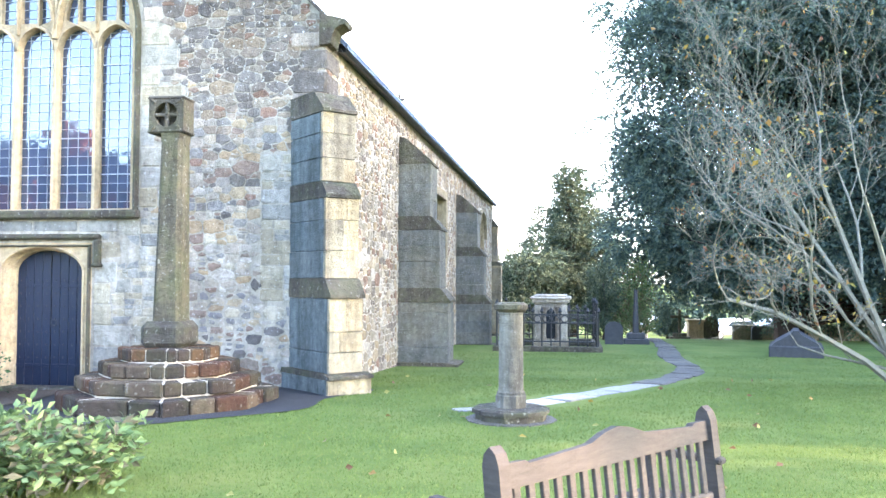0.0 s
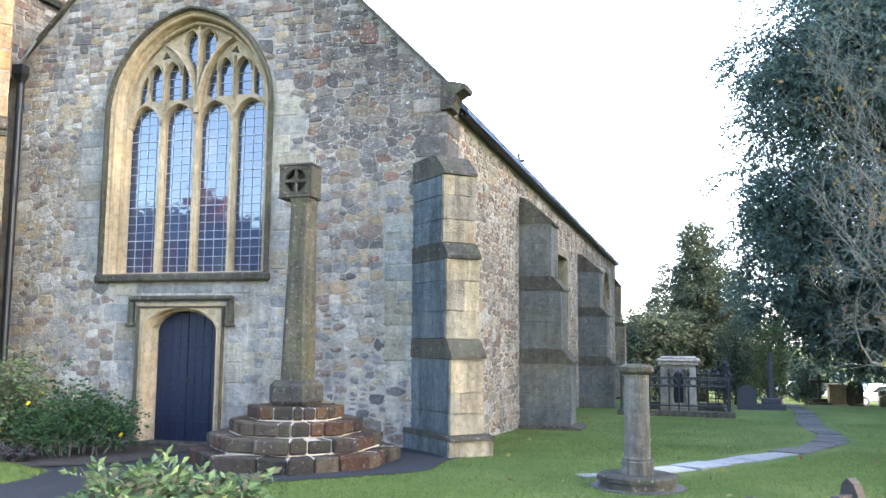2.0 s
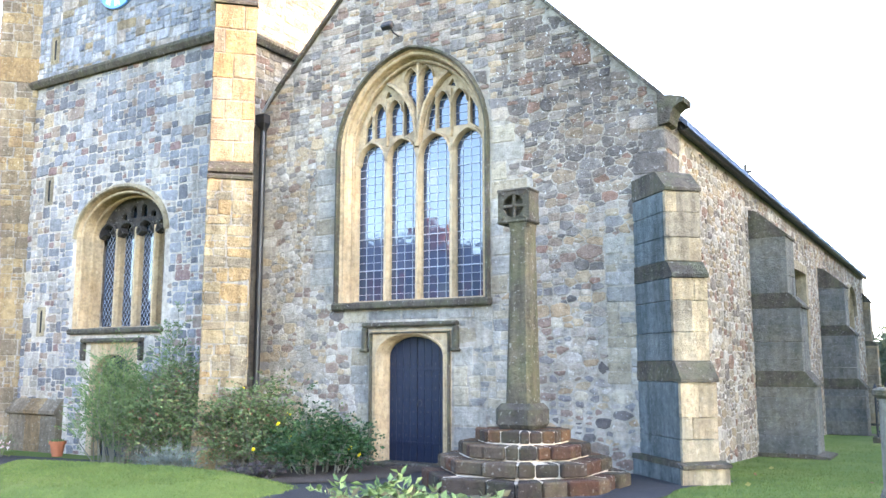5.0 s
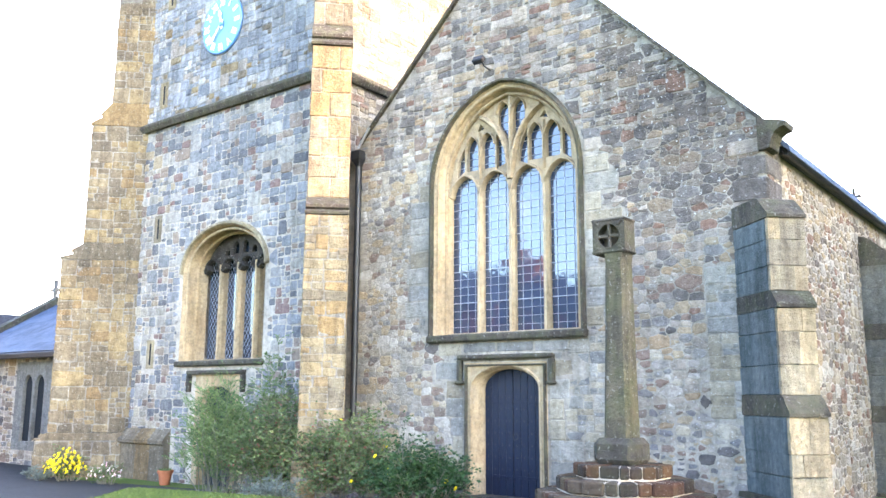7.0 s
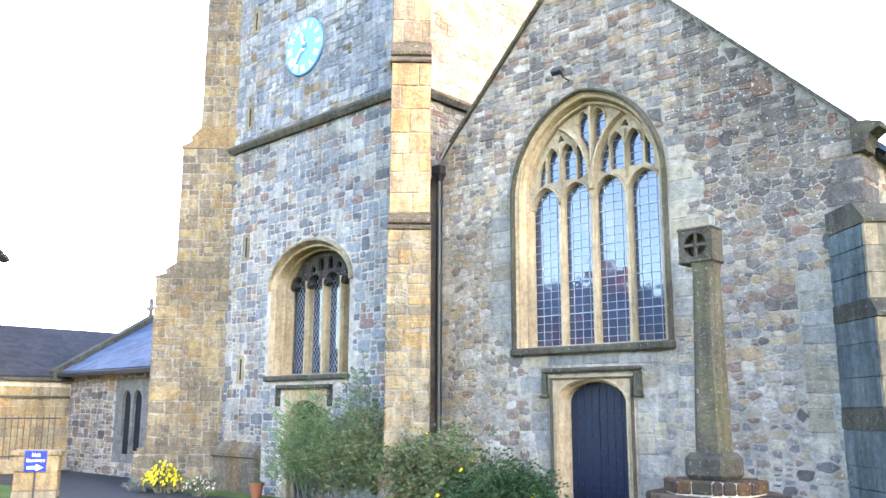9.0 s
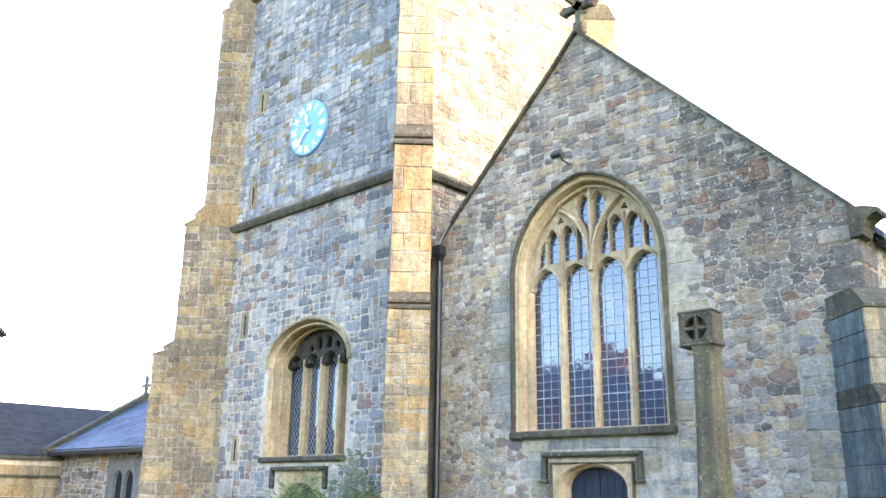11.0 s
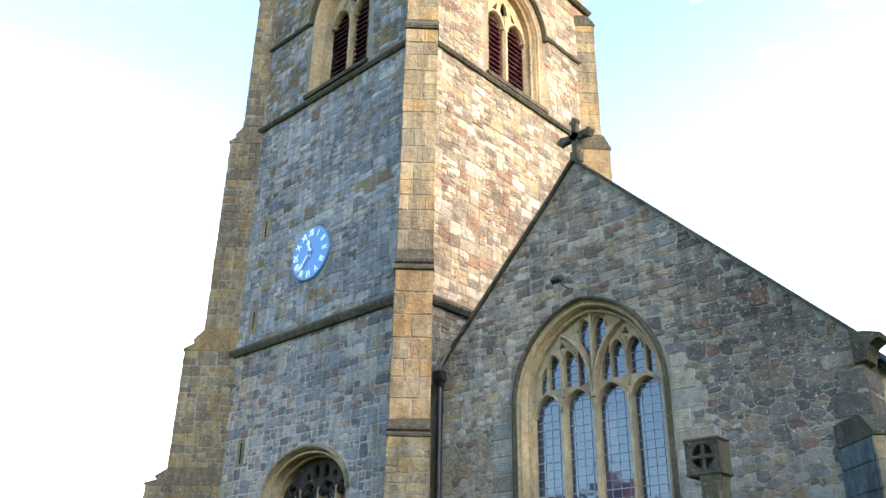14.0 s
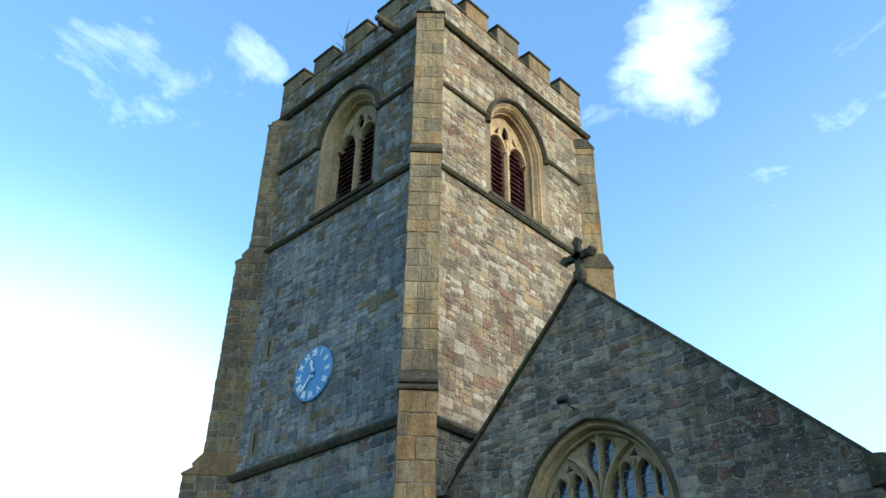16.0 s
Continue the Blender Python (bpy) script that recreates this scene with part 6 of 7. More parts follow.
def shrub(name, at, size, count, leaf_len, leaf_w, material, label, seed, stems=9, flowers=(), droop=0.0, feather=False, category="shrub"):
    """Stems from the foot and leaves gathered on twigs towards an uneven outline."""
    rnd = random.Random(seed)
    x, y = at
    z = ground_z(x, y)
    th = thing(name, (x, y, z), label, category)
    rx, ry, h = size
    ends = []
    tubes = []
    for k in range(stems):
        a, r = rnd.uniform(0, 6.28), math.sqrt(rnd.random())
        top = Vector((x + rx * r * math.cos(a), y + ry * r * math.sin(a), z + h * (1 - 0.55 * r * r) * rnd.uniform(0.6, 1.02) * (1.2 if k % 6 == 0 else 1.0)))
        foot = Vector((x + rx * 0.6 * r * math.cos(a), y + ry * 0.5 * r * math.sin(a), z - 0.02))
        mid = foot.lerp(top, 0.5) + Vector((rnd.uniform(-1, 1), rnd.uniform(-1, 1), 0.5)) * 0.08 * h
        tubes.append(tube([foot, mid, top], [0.014, 0.010, 0.004], 4))
        ends.append((foot, mid, top))
    ob = part("stem", merged(*tubes), M_BARK, th)
    ob.matrix_world = Matrix()
    ob["kind"] = "stuff"
    spots = []
    per = 14 if feather else 9
    for k in range(count // per):
        f, m, t = ends[rnd.randrange(stems)]
        u = 0.15 + 0.85 * rnd.random() ** 0.7
        p = f.lerp(m, u * 2) if u < 0.5 else m.lerp(t, u * 2 - 1)
        a = rnd.uniform(0, 6.28)
        way = Vector((math.cos(a), math.sin(a), rnd.uniform(0.5, 1.6) if feather else rnd.uniform(-0.1, 0.9))).normalized()
        reach = (0.16 + 0.22 * (1 - 0.4 * u)) * min(rx, h) * rnd.uniform(0.5, 1.3)
        for j in range(per):  # leaves either side of a twig
            way = (way + Vector((rnd.gauss(0, 0.10), rnd.gauss(0, 0.10), -0.03 - droop * 0.1))).normalized()
            p = p + way * reach / per * 1.4
            p.z = max(p.z, z + 0.02)
            side = way.cross(Vector((rnd.gauss(0, 0.4), rnd.gauss(0, 0.4), 1))).normalized() * (0.9 if j % 2 else -0.9)
            d = way * (1.3 if feather else 0.6) + side + Vector((0, 0, rnd.uniform(-0.2, 0.45)))
            spots.append((p.copy(), d, leaf_len * rnd.uniform(0.6, 1.25), leaf_w * rnd.uniform(0.7, 1.2)))
    v, f = blades(spots, rnd)
    obj("foliage", v, f, material, th).matrix_world = Matrix()
    for fname, fmat, n, fs, flabel in flowers:
        fv, ff = [], []
        for k in range(n):
            a, r = rnd.uniform(0, 6.28), math.sqrt(rnd.random())
            p = Vector((x + rx * r * math.cos(a), y + ry * r * math.sin(a), z + h * (1 - 0.6 * r * r) * rnd.uniform(0.55, 1.0)))
            fr = Vector((rnd.uniform(-0.3, 0.8), -1, rnd.uniform(0, 0.9))).normalized()
            p += fr * 0.12 * rx
            s = fr.cross(Vector((0, 0, 1))).normalized()
            t = fr.cross(s)
            n_p = 6
            at0 = len(fv)
            fv.append(p + fr * fs * 0.25)
            for j in range(n_p * 2):
                ang = math.pi * j / n_p
                rr = fs * (0.5 if j % 2 == 0 else 0.36)
                fv.append(p + (s * math.cos(ang) + t * math.sin(ang)) * rr)
            ff += [(at0, at0 + 1 + j, at0 + 1 + (j + 1) % (n_p * 2)) for j in range(n_p * 2)]
        ob = obj(fname, fv, ff, fmat, th, flabel)
        ob.matrix_world = Matrix()
        ob["kind"] = "stuff"
    return th


def tree(name, at, height, trunk_r, lobes, count, leaf_len, leaf_w, material, label, seed, droop=0.3, bark=None):
    """Trunk, limbs to each lobe of the crown, and foliage in sprays within the lobes: lobes of (x, y, z, rx, ry, rz)."""
    rnd = random.Random(seed)
    x, y = at
    z = ground_z(x, y)
    th = thing(name, (x, y, z), label, "tree")
    limbs = [tube([(x, y, z - 0.1), (x + 0.1, y, z + height * 0.35), (x, y + 0.1, z + height * 0.7), (x, y, z + height * 0.93)], [trunk_r * 1.25, trunk_r, trunk_r * 0.55, trunk_r * 0.1], 9)]
    for lx, ly, lz, rx, ry, rz in lobes:
        a = Vector((x, y, z + max(min(lz - z - 0.5, height * 0.8) * 0.75, 0.5)))
        b = Vector((lx, ly, lz))
        limbs.append(tube([a, a.lerp(b, 0.5) + Vector((0, 0, 0.3)), b], [trunk_r * 0.16, trunk_r * 0.1, trunk_r * 0.03], 5))
    part("trunk", merged(*limbs), bark or M_TRUNK, th).matrix_world = Matrix()
    vol = [rx * ry * rz for *_, rx, ry, rz in lobes]
    spots = []
    sprays = count // 9
    for k in range(sprays):
        lx, ly, lz, rx, ry, rz = rnd.choices(lobes, vol)[0]
        v = Vector((rnd.gauss(0, 1), rnd.gauss(0, 1), rnd.gauss(0, 1))).normalized()
        r = rnd.random() ** 0.28 * (0.80 + 0.42 * noise.noise(Vector((lx, ly, lz)) * 0.37 + v * 2.1))
        c = Vector((lx + v.x * rx * r, ly + v.y * ry * r, lz + v.z * rz * r))
        out = Vector((v.x, v.y, v.z * 0.4 - droop)).normalized()
        side = out.cross(Vector((rnd.gauss(0, 1), rnd.gauss(0, 1), rnd.gauss(0, 1)))).normalized()
        p, way = c, (out + Vector((0, 0, 0.35))).normalized()
        for j in range(9):  # leaflets either side of an arching frond
            way = (way + Vector((rnd.gauss(0, 0.12), rnd.gauss(0, 0.12), -0.16 * droop - 0.05))).normalized()
            p = p + way * leaf_len * 0.42
            d = way + side * (0.75 if j % 2 else -0.75) + Vector((rnd.gauss(0, 0.25), rnd.gauss(0, 0.25), rnd.gauss(0, 0.2)))
            spots.append((p, d, leaf_len * rnd.uniform(0.6, 1.1) * (1.1 - 0.05 * j), leaf_w * rnd.uniform(0.6, 1.2)))
    v, f = blades(spots, rnd)
    obj("crown", v, f, material, th).matrix_world = Matrix()
    return th


rnd = random.Random(21)
YX, YY = 10.0, 41.0
yew_lobes = []
for k in range(120):
    zz = rnd.uniform(1.9, 19.5)
    reach = 7.4 if zz < 13 else 7.4 - (zz - 13) * 0.5
    if zz < 3.6:
        reach = 6.2
    a = rnd.uniform(0, 6.28)
    r = reach * math.sqrt(rnd.uniform(0.25, 1.0))
    yew_lobes.append((YX + r * math.cos(a), YY + 0.75 * r * math.sin(a), zz, rnd.uniform(1.4, 2.5), rnd.uniform(1.3, 2.2), rnd.uniform(0.9, 1.7)))
for x, z, s in ((2.1, 8.7, 1.0), (2.9, 12.0, 1.1), (2.5, 15.2, 0.9), (2.2, 6.3, 1.1), (3.0, 3.6, 1.3), (4.6, 1.9, 1.4), (5.6, 1.6, 1.2), (6.5, 1.5, 1.3), (7.6, 1.5, 1.2), (8.6, 1.4, 1.2), (9.8, 1.2, 1.2), (1.7, 13.9, 0.5), (3.4, 17.4, 1.0)):
    yew_lobes.append((x, YY - 1.5, z, s * 1.1, s, s * 0.75))
for k in range(44):
    yew_lobes.append((rnd.uniform(3.3, 6.8), YY - rnd.uniform(0.0, 3.0), rnd.uniform(2.2, 17.0), rnd.uniform(0.9, 1.5), 1.1, rnd.uniform(0.7, 1.2)))
for k in range(90):
    zz = rnd.uniform(1.9, 19.0)
    reach = 6.3 if zz < 13 else 6.3 - (zz - 13) * 0.45
    yew_lobes.append((YX + rnd.uniform(-1, 1) * reach, YY - rnd.uniform(0.5, 4.0), zz, rnd.uniform(1.3, 2.0), 1.2, rnd.uniform(0.9, 1.5)))
for k in range(40):
    yew_lobes.append((rnd.uniform(10.6, 19.0), YY + rnd.uniform(2.5, 5.5), rnd.uniform(0.0, 2.4), rnd.uniform(1.0, 1.6), 1.2, rnd.uniform(0.7, 1.1)))
tree("yew", (YX, YY), 18.5, 0.55, yew_lobes, 340000, 0.29, 0.12, M_YEW, "huge dark green yew tree with drooping boughs", 22)
back_lobes = [(YX + 7 + rnd.uniform(-4, 6), YY + 5 + rnd.uniform(-3, 3), rnd.uniform(3.0, 16), rnd.uniform(1.4, 2.4), 1.6, rnd.uniform(1.0, 1.8)) for _ in range(40)]
tree("yew", (YX + 8, YY + 5), 15.5, 0.5, back_lobes, 70000, 0.38, 0.14, M_YEW, "dark yew tree standing behind the bare tree", 23)

con = []
for k in range(15):
    z = -0.8 + k * 0.72
    r = 4.2 * (1 - (k / 15) ** 1.25) + 0.35
    for j in range(max(3, int(r * 2.2))):
        a = rnd.uniform(0, 6.28)
        con.append((0.1 + r * 0.75 * math.cos(a), 60 + r * 0.75 * math.sin(a), z + rnd.uniform(-0.25, 0.25), 0.5 + r * 0.24, 0.5 + r * 0.24, 0.30))
for k in range(12):
    con.append((0.1, 60 - 0.3, 0.4 + k * 0.8, 1.9 - 0.13 * k, 1.2, 0.7))
tree("cedar", (0.1, 60), 11.3, 0.4, con, 90000, 0.26, 0.12, M_PINE, "layered green conifer tree with flat boughs", 24, 0.1)
hedge = [(-5.0 + rnd.uniform(0, 3.6), 57 + rnd.uniform(-2, 2), rnd.uniform(-1.5, 2.8), rnd.uniform(0.7, 1.3), 1.0, rnd.uniform(0.6, 1.0)) for _ in range(26)]
tree("conifer", (-3.6, 57), 4.6, 0.25, hedge, 24000, 0.38, 0.13, M_PINE, "broad dark evergreen beyond the nave", 25, 0.1)
for x, y, h, w, mat_, lab in ((1.45, 36.5, 3.0, 0.62, M_PINE, "upright blue-green cypress among graves"), (2.75, 37.0, 3.1, 0.95, M_SHRUB, "bushy light green holly among graves"), (5.2, 47.0, 1.9, 0.7, M_YEW, "clipped dark yew bush by gravestones")):
    z = ground_z(x, y)
    lob = [(x + rnd.uniform(-0.4, 0.4) * w, y + rnd.uniform(-0.4, 0.4) * w, z + h * t, w * (1.05 - 0.75 * t), w * (1.05 - 0.75 * t), h * 0.14) for t in (0.12, 0.25, 0.38, 0.5, 0.62, 0.75, 0.88)]
    tree("evergreen_bush", (x, y), h, 0.07, lob, 5200, 0.17, 0.07, mat_, lab, int(x * 10), -0.5)

# A far hedge closing the churchyard, and a belt of distant trees.
hv = []
for k in range(90):
    hv.append((-30 + k * 1.1, 84 + rnd.uniform(-2, 2), rnd.uniform(-2.0, -0.2), 1.1, 1.0, 0.9))
spots = []
for k in range(9000):
    lx, ly, lz, a, b, c = rnd.choice(hv)
    v = Vector((rnd.gauss(0, 1), rnd.gauss(0, 1), rnd.gauss(0, 1))).normalized()
    spots.append((Vector((lx + v.x * a, ly + v.y * b, lz + v.z * c)), v + Vector((0, 0, -0.2)), rnd.uniform(0.5, 0.9), rnd.uniform(0.25, 0.4)))
v, f = blades(spots, rnd)
tagged(obj("hedge", v, f, M_YEW), "dark evergreen hedge at the far edge of the churchyard", "hedge", kind="stuff")

# A row of unseen trees added east of the yard to shade the nave.
for k, y in enumerate((17.2, 21.5, 26.5, 31.5, 36.5, 42.5)):
    x = 21.0 + 1.5 * (k % 2)
    lob = [(x + rnd.uniform(-2.4, 2.4), y + rnd.uniform(-2.6, 2.6), rnd.uniform(2.0, 15.5), rnd.uniform(1.3, 2.1), rnd.uniform(1.3, 2.0), rnd.uniform(1.0, 1.7)) for _ in range(26)]
    tree("lime_tree", (x, y), 16.0, 0.4, lob, 22000, 0.7, 0.42, M_SHRUB, "unseen tall green tree added to cast shade", 60 + k, 0.2)

# One more unseen tree, added to shade the lawn near the church.
lob = [(24 + rnd.uniform(-2.2, 2.2), 11.2 + rnd.uniform(-2.2, 2.2), rnd.uniform(11.2, 17.0), rnd.uniform(1.2, 1.9), rnd.uniform(1.2, 1.8), rnd.uniform(1.0, 1.5)) for _ in range(24)]
tree("lime_tree", (24, 11.2), 17.0, 0.4, lob, 15000, 0.7, 0.42, M_SHRUB, "unseen tall green tree added to cast shade", 71, 0.2)

# The nearly bare tree with pale branches.
rnd = random.Random(33)
bare = thing("bare_tree", base(5.25, 14.3), "nearly bare pale-barked tree with a few yellow leaves", "tree")
bits, tips = [], []


def limb(p, d, L, r, depth):
    pts, rad = [p], [r]
    n = 4
    for k in range(n):
        d = (d + Vector((rnd.gauss(0, 0.13), rnd.gauss(0, 0.13), rnd.gauss(0.04, 0.11)))).normalized()
        p = p + d * L / n
        pts.append(p)
        rad.append(r * (1 - 0.55 * (k + 1) / n))
        if depth > 0 and k >= 1 - (depth < 3):
            side = d.cross(Vector((rnd.gauss(0, 1), rnd.gauss(0, 1), rnd.gauss(0, 1)))).normalized()
            limb(p, (d * 0.75 + side * rnd.uniform(0.4, 0.8) + Vector((0, 0, 0.12))).normalized(), L * rnd.uniform(0.48, 0.70), max(rad[-1] * 0.60, 0.0035), depth - 1)
    bits.append(tube(pts, [max(q_, 0.0028) for q_ in rad], 5 if r > 0.02 else 3))
    if depth <= 1:
        tips.append((p, d))


root = Vector((5.25, 14.3, ground_z(5.25, 14.3) - 0.05))
for d, L, r, lift in (((-0.74, -0.12, 0.66), 3.5, 0.062, 0.0), ((-0.62, 0.10, 0.78), 3.7, 0.070, 0.0), ((-0.46, -0.22, 0.86), 3.6, 0.055, 0.0), ((-0.28, 0.2, 0.94), 3.8, 0.060, 0.0),
                      ((-0.08, -0.15, 1.0), 3.8, 0.055, 0.0), ((0.30, 0.1, 0.93), 3.5, 0.09, 0.0), ((-0.86, 0.05, 0.50), 2.3, 0.04, 0.35), ((-0.80, -0.2, 0.34), 1.7, 0.03, 0.3)):
    limb(root + Vector((0, 0, lift)), Vector(d).normalized(), L, r, 5)
part("branchwork", merged(*bits), M_BARK, bare).matrix_world = Matrix()
spots = []
for p, d in tips:
    if rnd.random() < 0.06:
        spots.append((p, Vector((rnd.gauss(0, 0.6), rnd.gauss(0, 0.6), -0.7)), rnd.uniform(0.08, 0.14), rnd.uniform(0.05, 0.08)))
    elif rnd.random() < 0.12:
        for _ in range(4):
            spots.append((p + Vector((rnd.gauss(0, 0.04), rnd.gauss(0, 0.04), rnd.gauss(0, 0.04))), Vector((rnd.gauss(0, 0.6), rnd.gauss(0, 0.6), -0.3)), rnd.uniform(0.03, 0.06), 0.03))
v, f = blades(spots, rnd)
obj("leaves", v, f, M_AUTUMN, bare, "sparse yellow and brown leaves").matrix_world = Matrix()

shrub("hydrangea", (-4.15, 6.05), (0.70, 0.7, 0.66), 5200, 0.11, 0.052, M_PALELEAF, "leafy pale green garden shrub beside the lawn", 41, 22)
shrub("tamarisk", (-14.9, 11.6), (1.15, 0.7, 2.55), 16000, 0.080, 0.024, M_FEATHER, "tall feathery green shrub against the tower", 42, 46, feather=True)
shrub("tamarisk", (-13.55, 11.7), (0.75, 0.55, 2.95), 8000, 0.080, 0.020, M_FEATHER, "sparse upright feathery shrub beside the buttress", 52, 26, feather=True)
shrub("rose_bush", (-12.7, 11.45), (1.5, 0.65, 2.0), 8500, 0.085, 0.042, M_SHRUB, "loose shrub with reddish berries and hips", 43, 34, [("rose_hip", M_RUST, 70, 0.055, "small rusty red flower heads")])
shrub("rose_bush", (-11.0, 11.35), (1.4, 0.65, 1.7), 7500, 0.085, 0.042, M_SHRUB, "tangled shrub with a few yellow blooms", 44, 30, [("bloom", M_YELLOW, 7, 0.08, "yellow flowers"), ("rose_hip", M_RUST, 30, 0.05, "small rusty red flower heads")])
shrub("rose_bush", (-9.35, 11.3), (0.95, 0.7, 1.25), 4200, 0.08, 0.05, M_ROSE, "dark green rose bush with yellow flowers", 45, 34, [("bloom", M_YELLOW, 7, 0.095, "yellow roses")])
shrub("lavender", (-12.1, 10.5), (0.65, 0.3, 0.5), 1500, 0.12, 0.014, M_SILVER, "silvery low lavender beside the path", 46, 30, feather=True, category="plant")
shrub("heuchera", (-9.9, 10.4), (0.7, 0.25, 0.28), 1300, 0.06, 0.045, M_PURPLE, "low dull purple ground plant", 47, 20, category="plant")
shrub("chrysanthemum", (-19.8, 10.9), (0.55, 0.45, 0.8), 1700, 0.07, 0.03, M_SHRUB, "clump of bright yellow daisy flowers", 48, 24, [("bloom", M_YELLOW, 150, 0.085, "yellow daisies")], category="plant")
shrub("aster", (-18.4, 11.1), (0.5, 0.35, 0.5), 1200, 0.07, 0.02, M_SHRUB, "small plant with faded pinkish flowers", 49, 20, [("bloom", M_PINK, 45, 0.055, "faded pink flowers")], category="plant")
shrub("herb", (-20.6, 10.6), (0.5, 0.3, 0.3), 900, 0.07, 0.025, M_SILVER, "low grey-green plant beside the wall", 50, 16, category="plant")

pot = thing("flower_pot", base(-17.25, 11.85), "terracotta flower pot with a small plant", "flower pot")
pm = pose(*base(-17.25, 11.85, 0.012))
put(part("pot", lathe([(0.11, 0), (0.155, 0.26), (0.18, 0.26), (0.185, 0.33), (0.16, 0.33), (0.15, 0.28), (0.01, 0.28)], 18), M_POT, pot), pm)
vv, ff = blades([(Vector((rnd.gauss(0, 0.06), rnd.gauss(0, 0.06), 0.27)), Vector((rnd.gauss(0, 0.6), rnd.gauss(0, 0.6), 0.8)), 0.13, 0.04) for _ in range(60)], rnd)
put(obj("plant", vv, ff, M_SHRUB, pot), pm)
twig = thing("sapling", (-17.4, 12.7, 22.9), "leafless sapling growing on the parapet", "plant")
part("stem", merged(tube([(-16.2, TY0 + 0.2, 21.3), (-16.15, TY0 + 0.2, 22.3), (-16.0, TY0 + 0.2, 23.2)], [0.03, 0.02, 0.008], 5), tube([(-16.17, TY0 + 0.2, 21.9), (-16.6, TY0 + 0.2, 22.5)], [0.015, 0.008], 4), tube([(-16.15, TY0 + 0.2, 22.2), (-16.55, TY0 + 0.2, 22.9)], [0.012, 0.006], 4), tube([(-16.17, TY0 + 0.2, 21.7), (-16.7, TY0 + 0.2, 21.95)], [0.012, 0.006], 4)), M_IRON, twig).matrix_world = GROW

# Short grass over the lawn, and a few fallen leaves.
g = np.random.RandomState(4)


def ground_all(x, y):
    b = np.interp(y, [-30, 0, 12, 16, 19, 28, 40, 60, 90], [0.1, 0, 0, -0.14, -0.26, -0.46, -0.95, -2.3, -2.6])
    s = np.clip((-4 - x) / 11, 0, 1)
    return b - 0.42 * s * s * (3 - 2 * s)


def inside_all(poly, u, v):
    hit = np.zeros(len(u), bool)
    for (a, b), (c, d) in zip(poly, poly[1:] + poly[:1]):
        if b != d:
            hit ^= ((b > v) != (d > v)) & (u < (c - a) * (v - b) / (d - b) + a)
    return hit


def grass_over(name, n, x0, x1, y0, y1, keep, hgt, lift=0.0):
    x, y = g.uniform(x0, x1, n), g.uniform(y0, y1, n)
    ok = keep(x, y)
    x, y = x[ok], y[ok]
    n = len(x)
    z = ground_all(x, y) + (lift(x, y) if callable(lift) else lift)
    a, h = g.uniform(0, 6.28, n), g.uniform(0.6, 1.3, n) * hgt
    c, s = np.cos(a) * 0.005, np.sin(a) * 0.005
    tip = np.c_[x + g.normal(0, 0.5, n) * h, y + g.normal(0, 0.5, n) * h, z + h]
    verts = np.stack([np.c_[x - c, y - s, z], np.c_[x + c, y + s, z], tip], 1).reshape(-1, 3)
    ob = obj(name, verts.tolist(), np.arange(3 * n).reshape(-1, 3).tolist(), M_GRASS)
    return tagged(ob, "short mown green grass blades", "grass", kind="stuff")


def off_paths(x, y):
    ok = ~inside_all(TARMAC, x, y) & (np.hypot(x + 5.3, y - 10.75) > 1.5) & (np.hypot(x + 0.68, y - 10.05) > 0.5)
    for (ax, ay), (bx, by) in zip(way[:8], way[1:9]):
        L2 = (bx - ax) ** 2 + (by - ay) ** 2
        t = np.clip(((x - ax) * (bx - ax) + (y - ay) * (by - ay)) / L2, 0, 1)
        ok &= np.hypot(x - ax - t * (bx - ax), y - ay - t * (by - ay)) > 0.5
    return ok & ((x > -3.6) | (y < 12.5))


grass_over("grass", 120000, -5.5, 7.5, 5.6, 15.5, off_paths, 0.024)
grass_over("grass", 26000, -4.0, 9.0, 15.5, 24.0, off_paths, 0.03)
grass_over("grass", 30000, -16, -7.8, 6.0, 11.0, lambda x, y: inside_all(LAWN_PATCH, x, y), 0.03, lambda x, y: -0.03 + 0.26 * np.minimum(np.min([np.hypot(x - a, y - b) for a, b in LAWN_PATCH], 0) / 0.9, 1.0))
fx, fy = g.uniform(-3, 7, 90), g.uniform(5.5, 16, 90)
fok = off_paths(fx, fy)
lv = [(Vector((x, y, ground_z(x, y) + 0.035)), Vector((math.cos(x * 50), math.sin(x * 50), 0.12)), 0.09, 0.06) for x, y in zip(fx[fok], fy[fok])]
v, f = blades(lv, rnd)
tagged(obj("fallen_leaves", v, f, M_AUTUMN), "scattered brown fallen leaves on the lawn", "leaves", kind="stuff")

# ---- buildings beside and behind ----
before = set(scene.objects)
annex = thing("vestry", base(-24, 12.5), "low stone vestry with a blue slate roof", "building")
AM = facing_minus_y(11.75)
AW = [(-24.05, 0.32), (-22.75, 0.32), (-22.75, 2.25), (-24.05, 2.25)]
wall_a = part("wall", prism([[(-27.9, -0.7), (-19.2, -0.7), (-19.2, 2.72), (-27.9, 2.72)], AW], 0, 0.5, AM), M_MORTAR, annex, "rubble wall with pale mortar")
rubble("rubble", wall_a, AM, (-27.9, -0.5, -20.0, 2.7), lambda u, v: not (-24.4 < u < -22.4 and 0.1 < v < 2.5), 0.20, M_GABLE, 57, gap=0.03, lay=squared_rubble, shift=0.08)
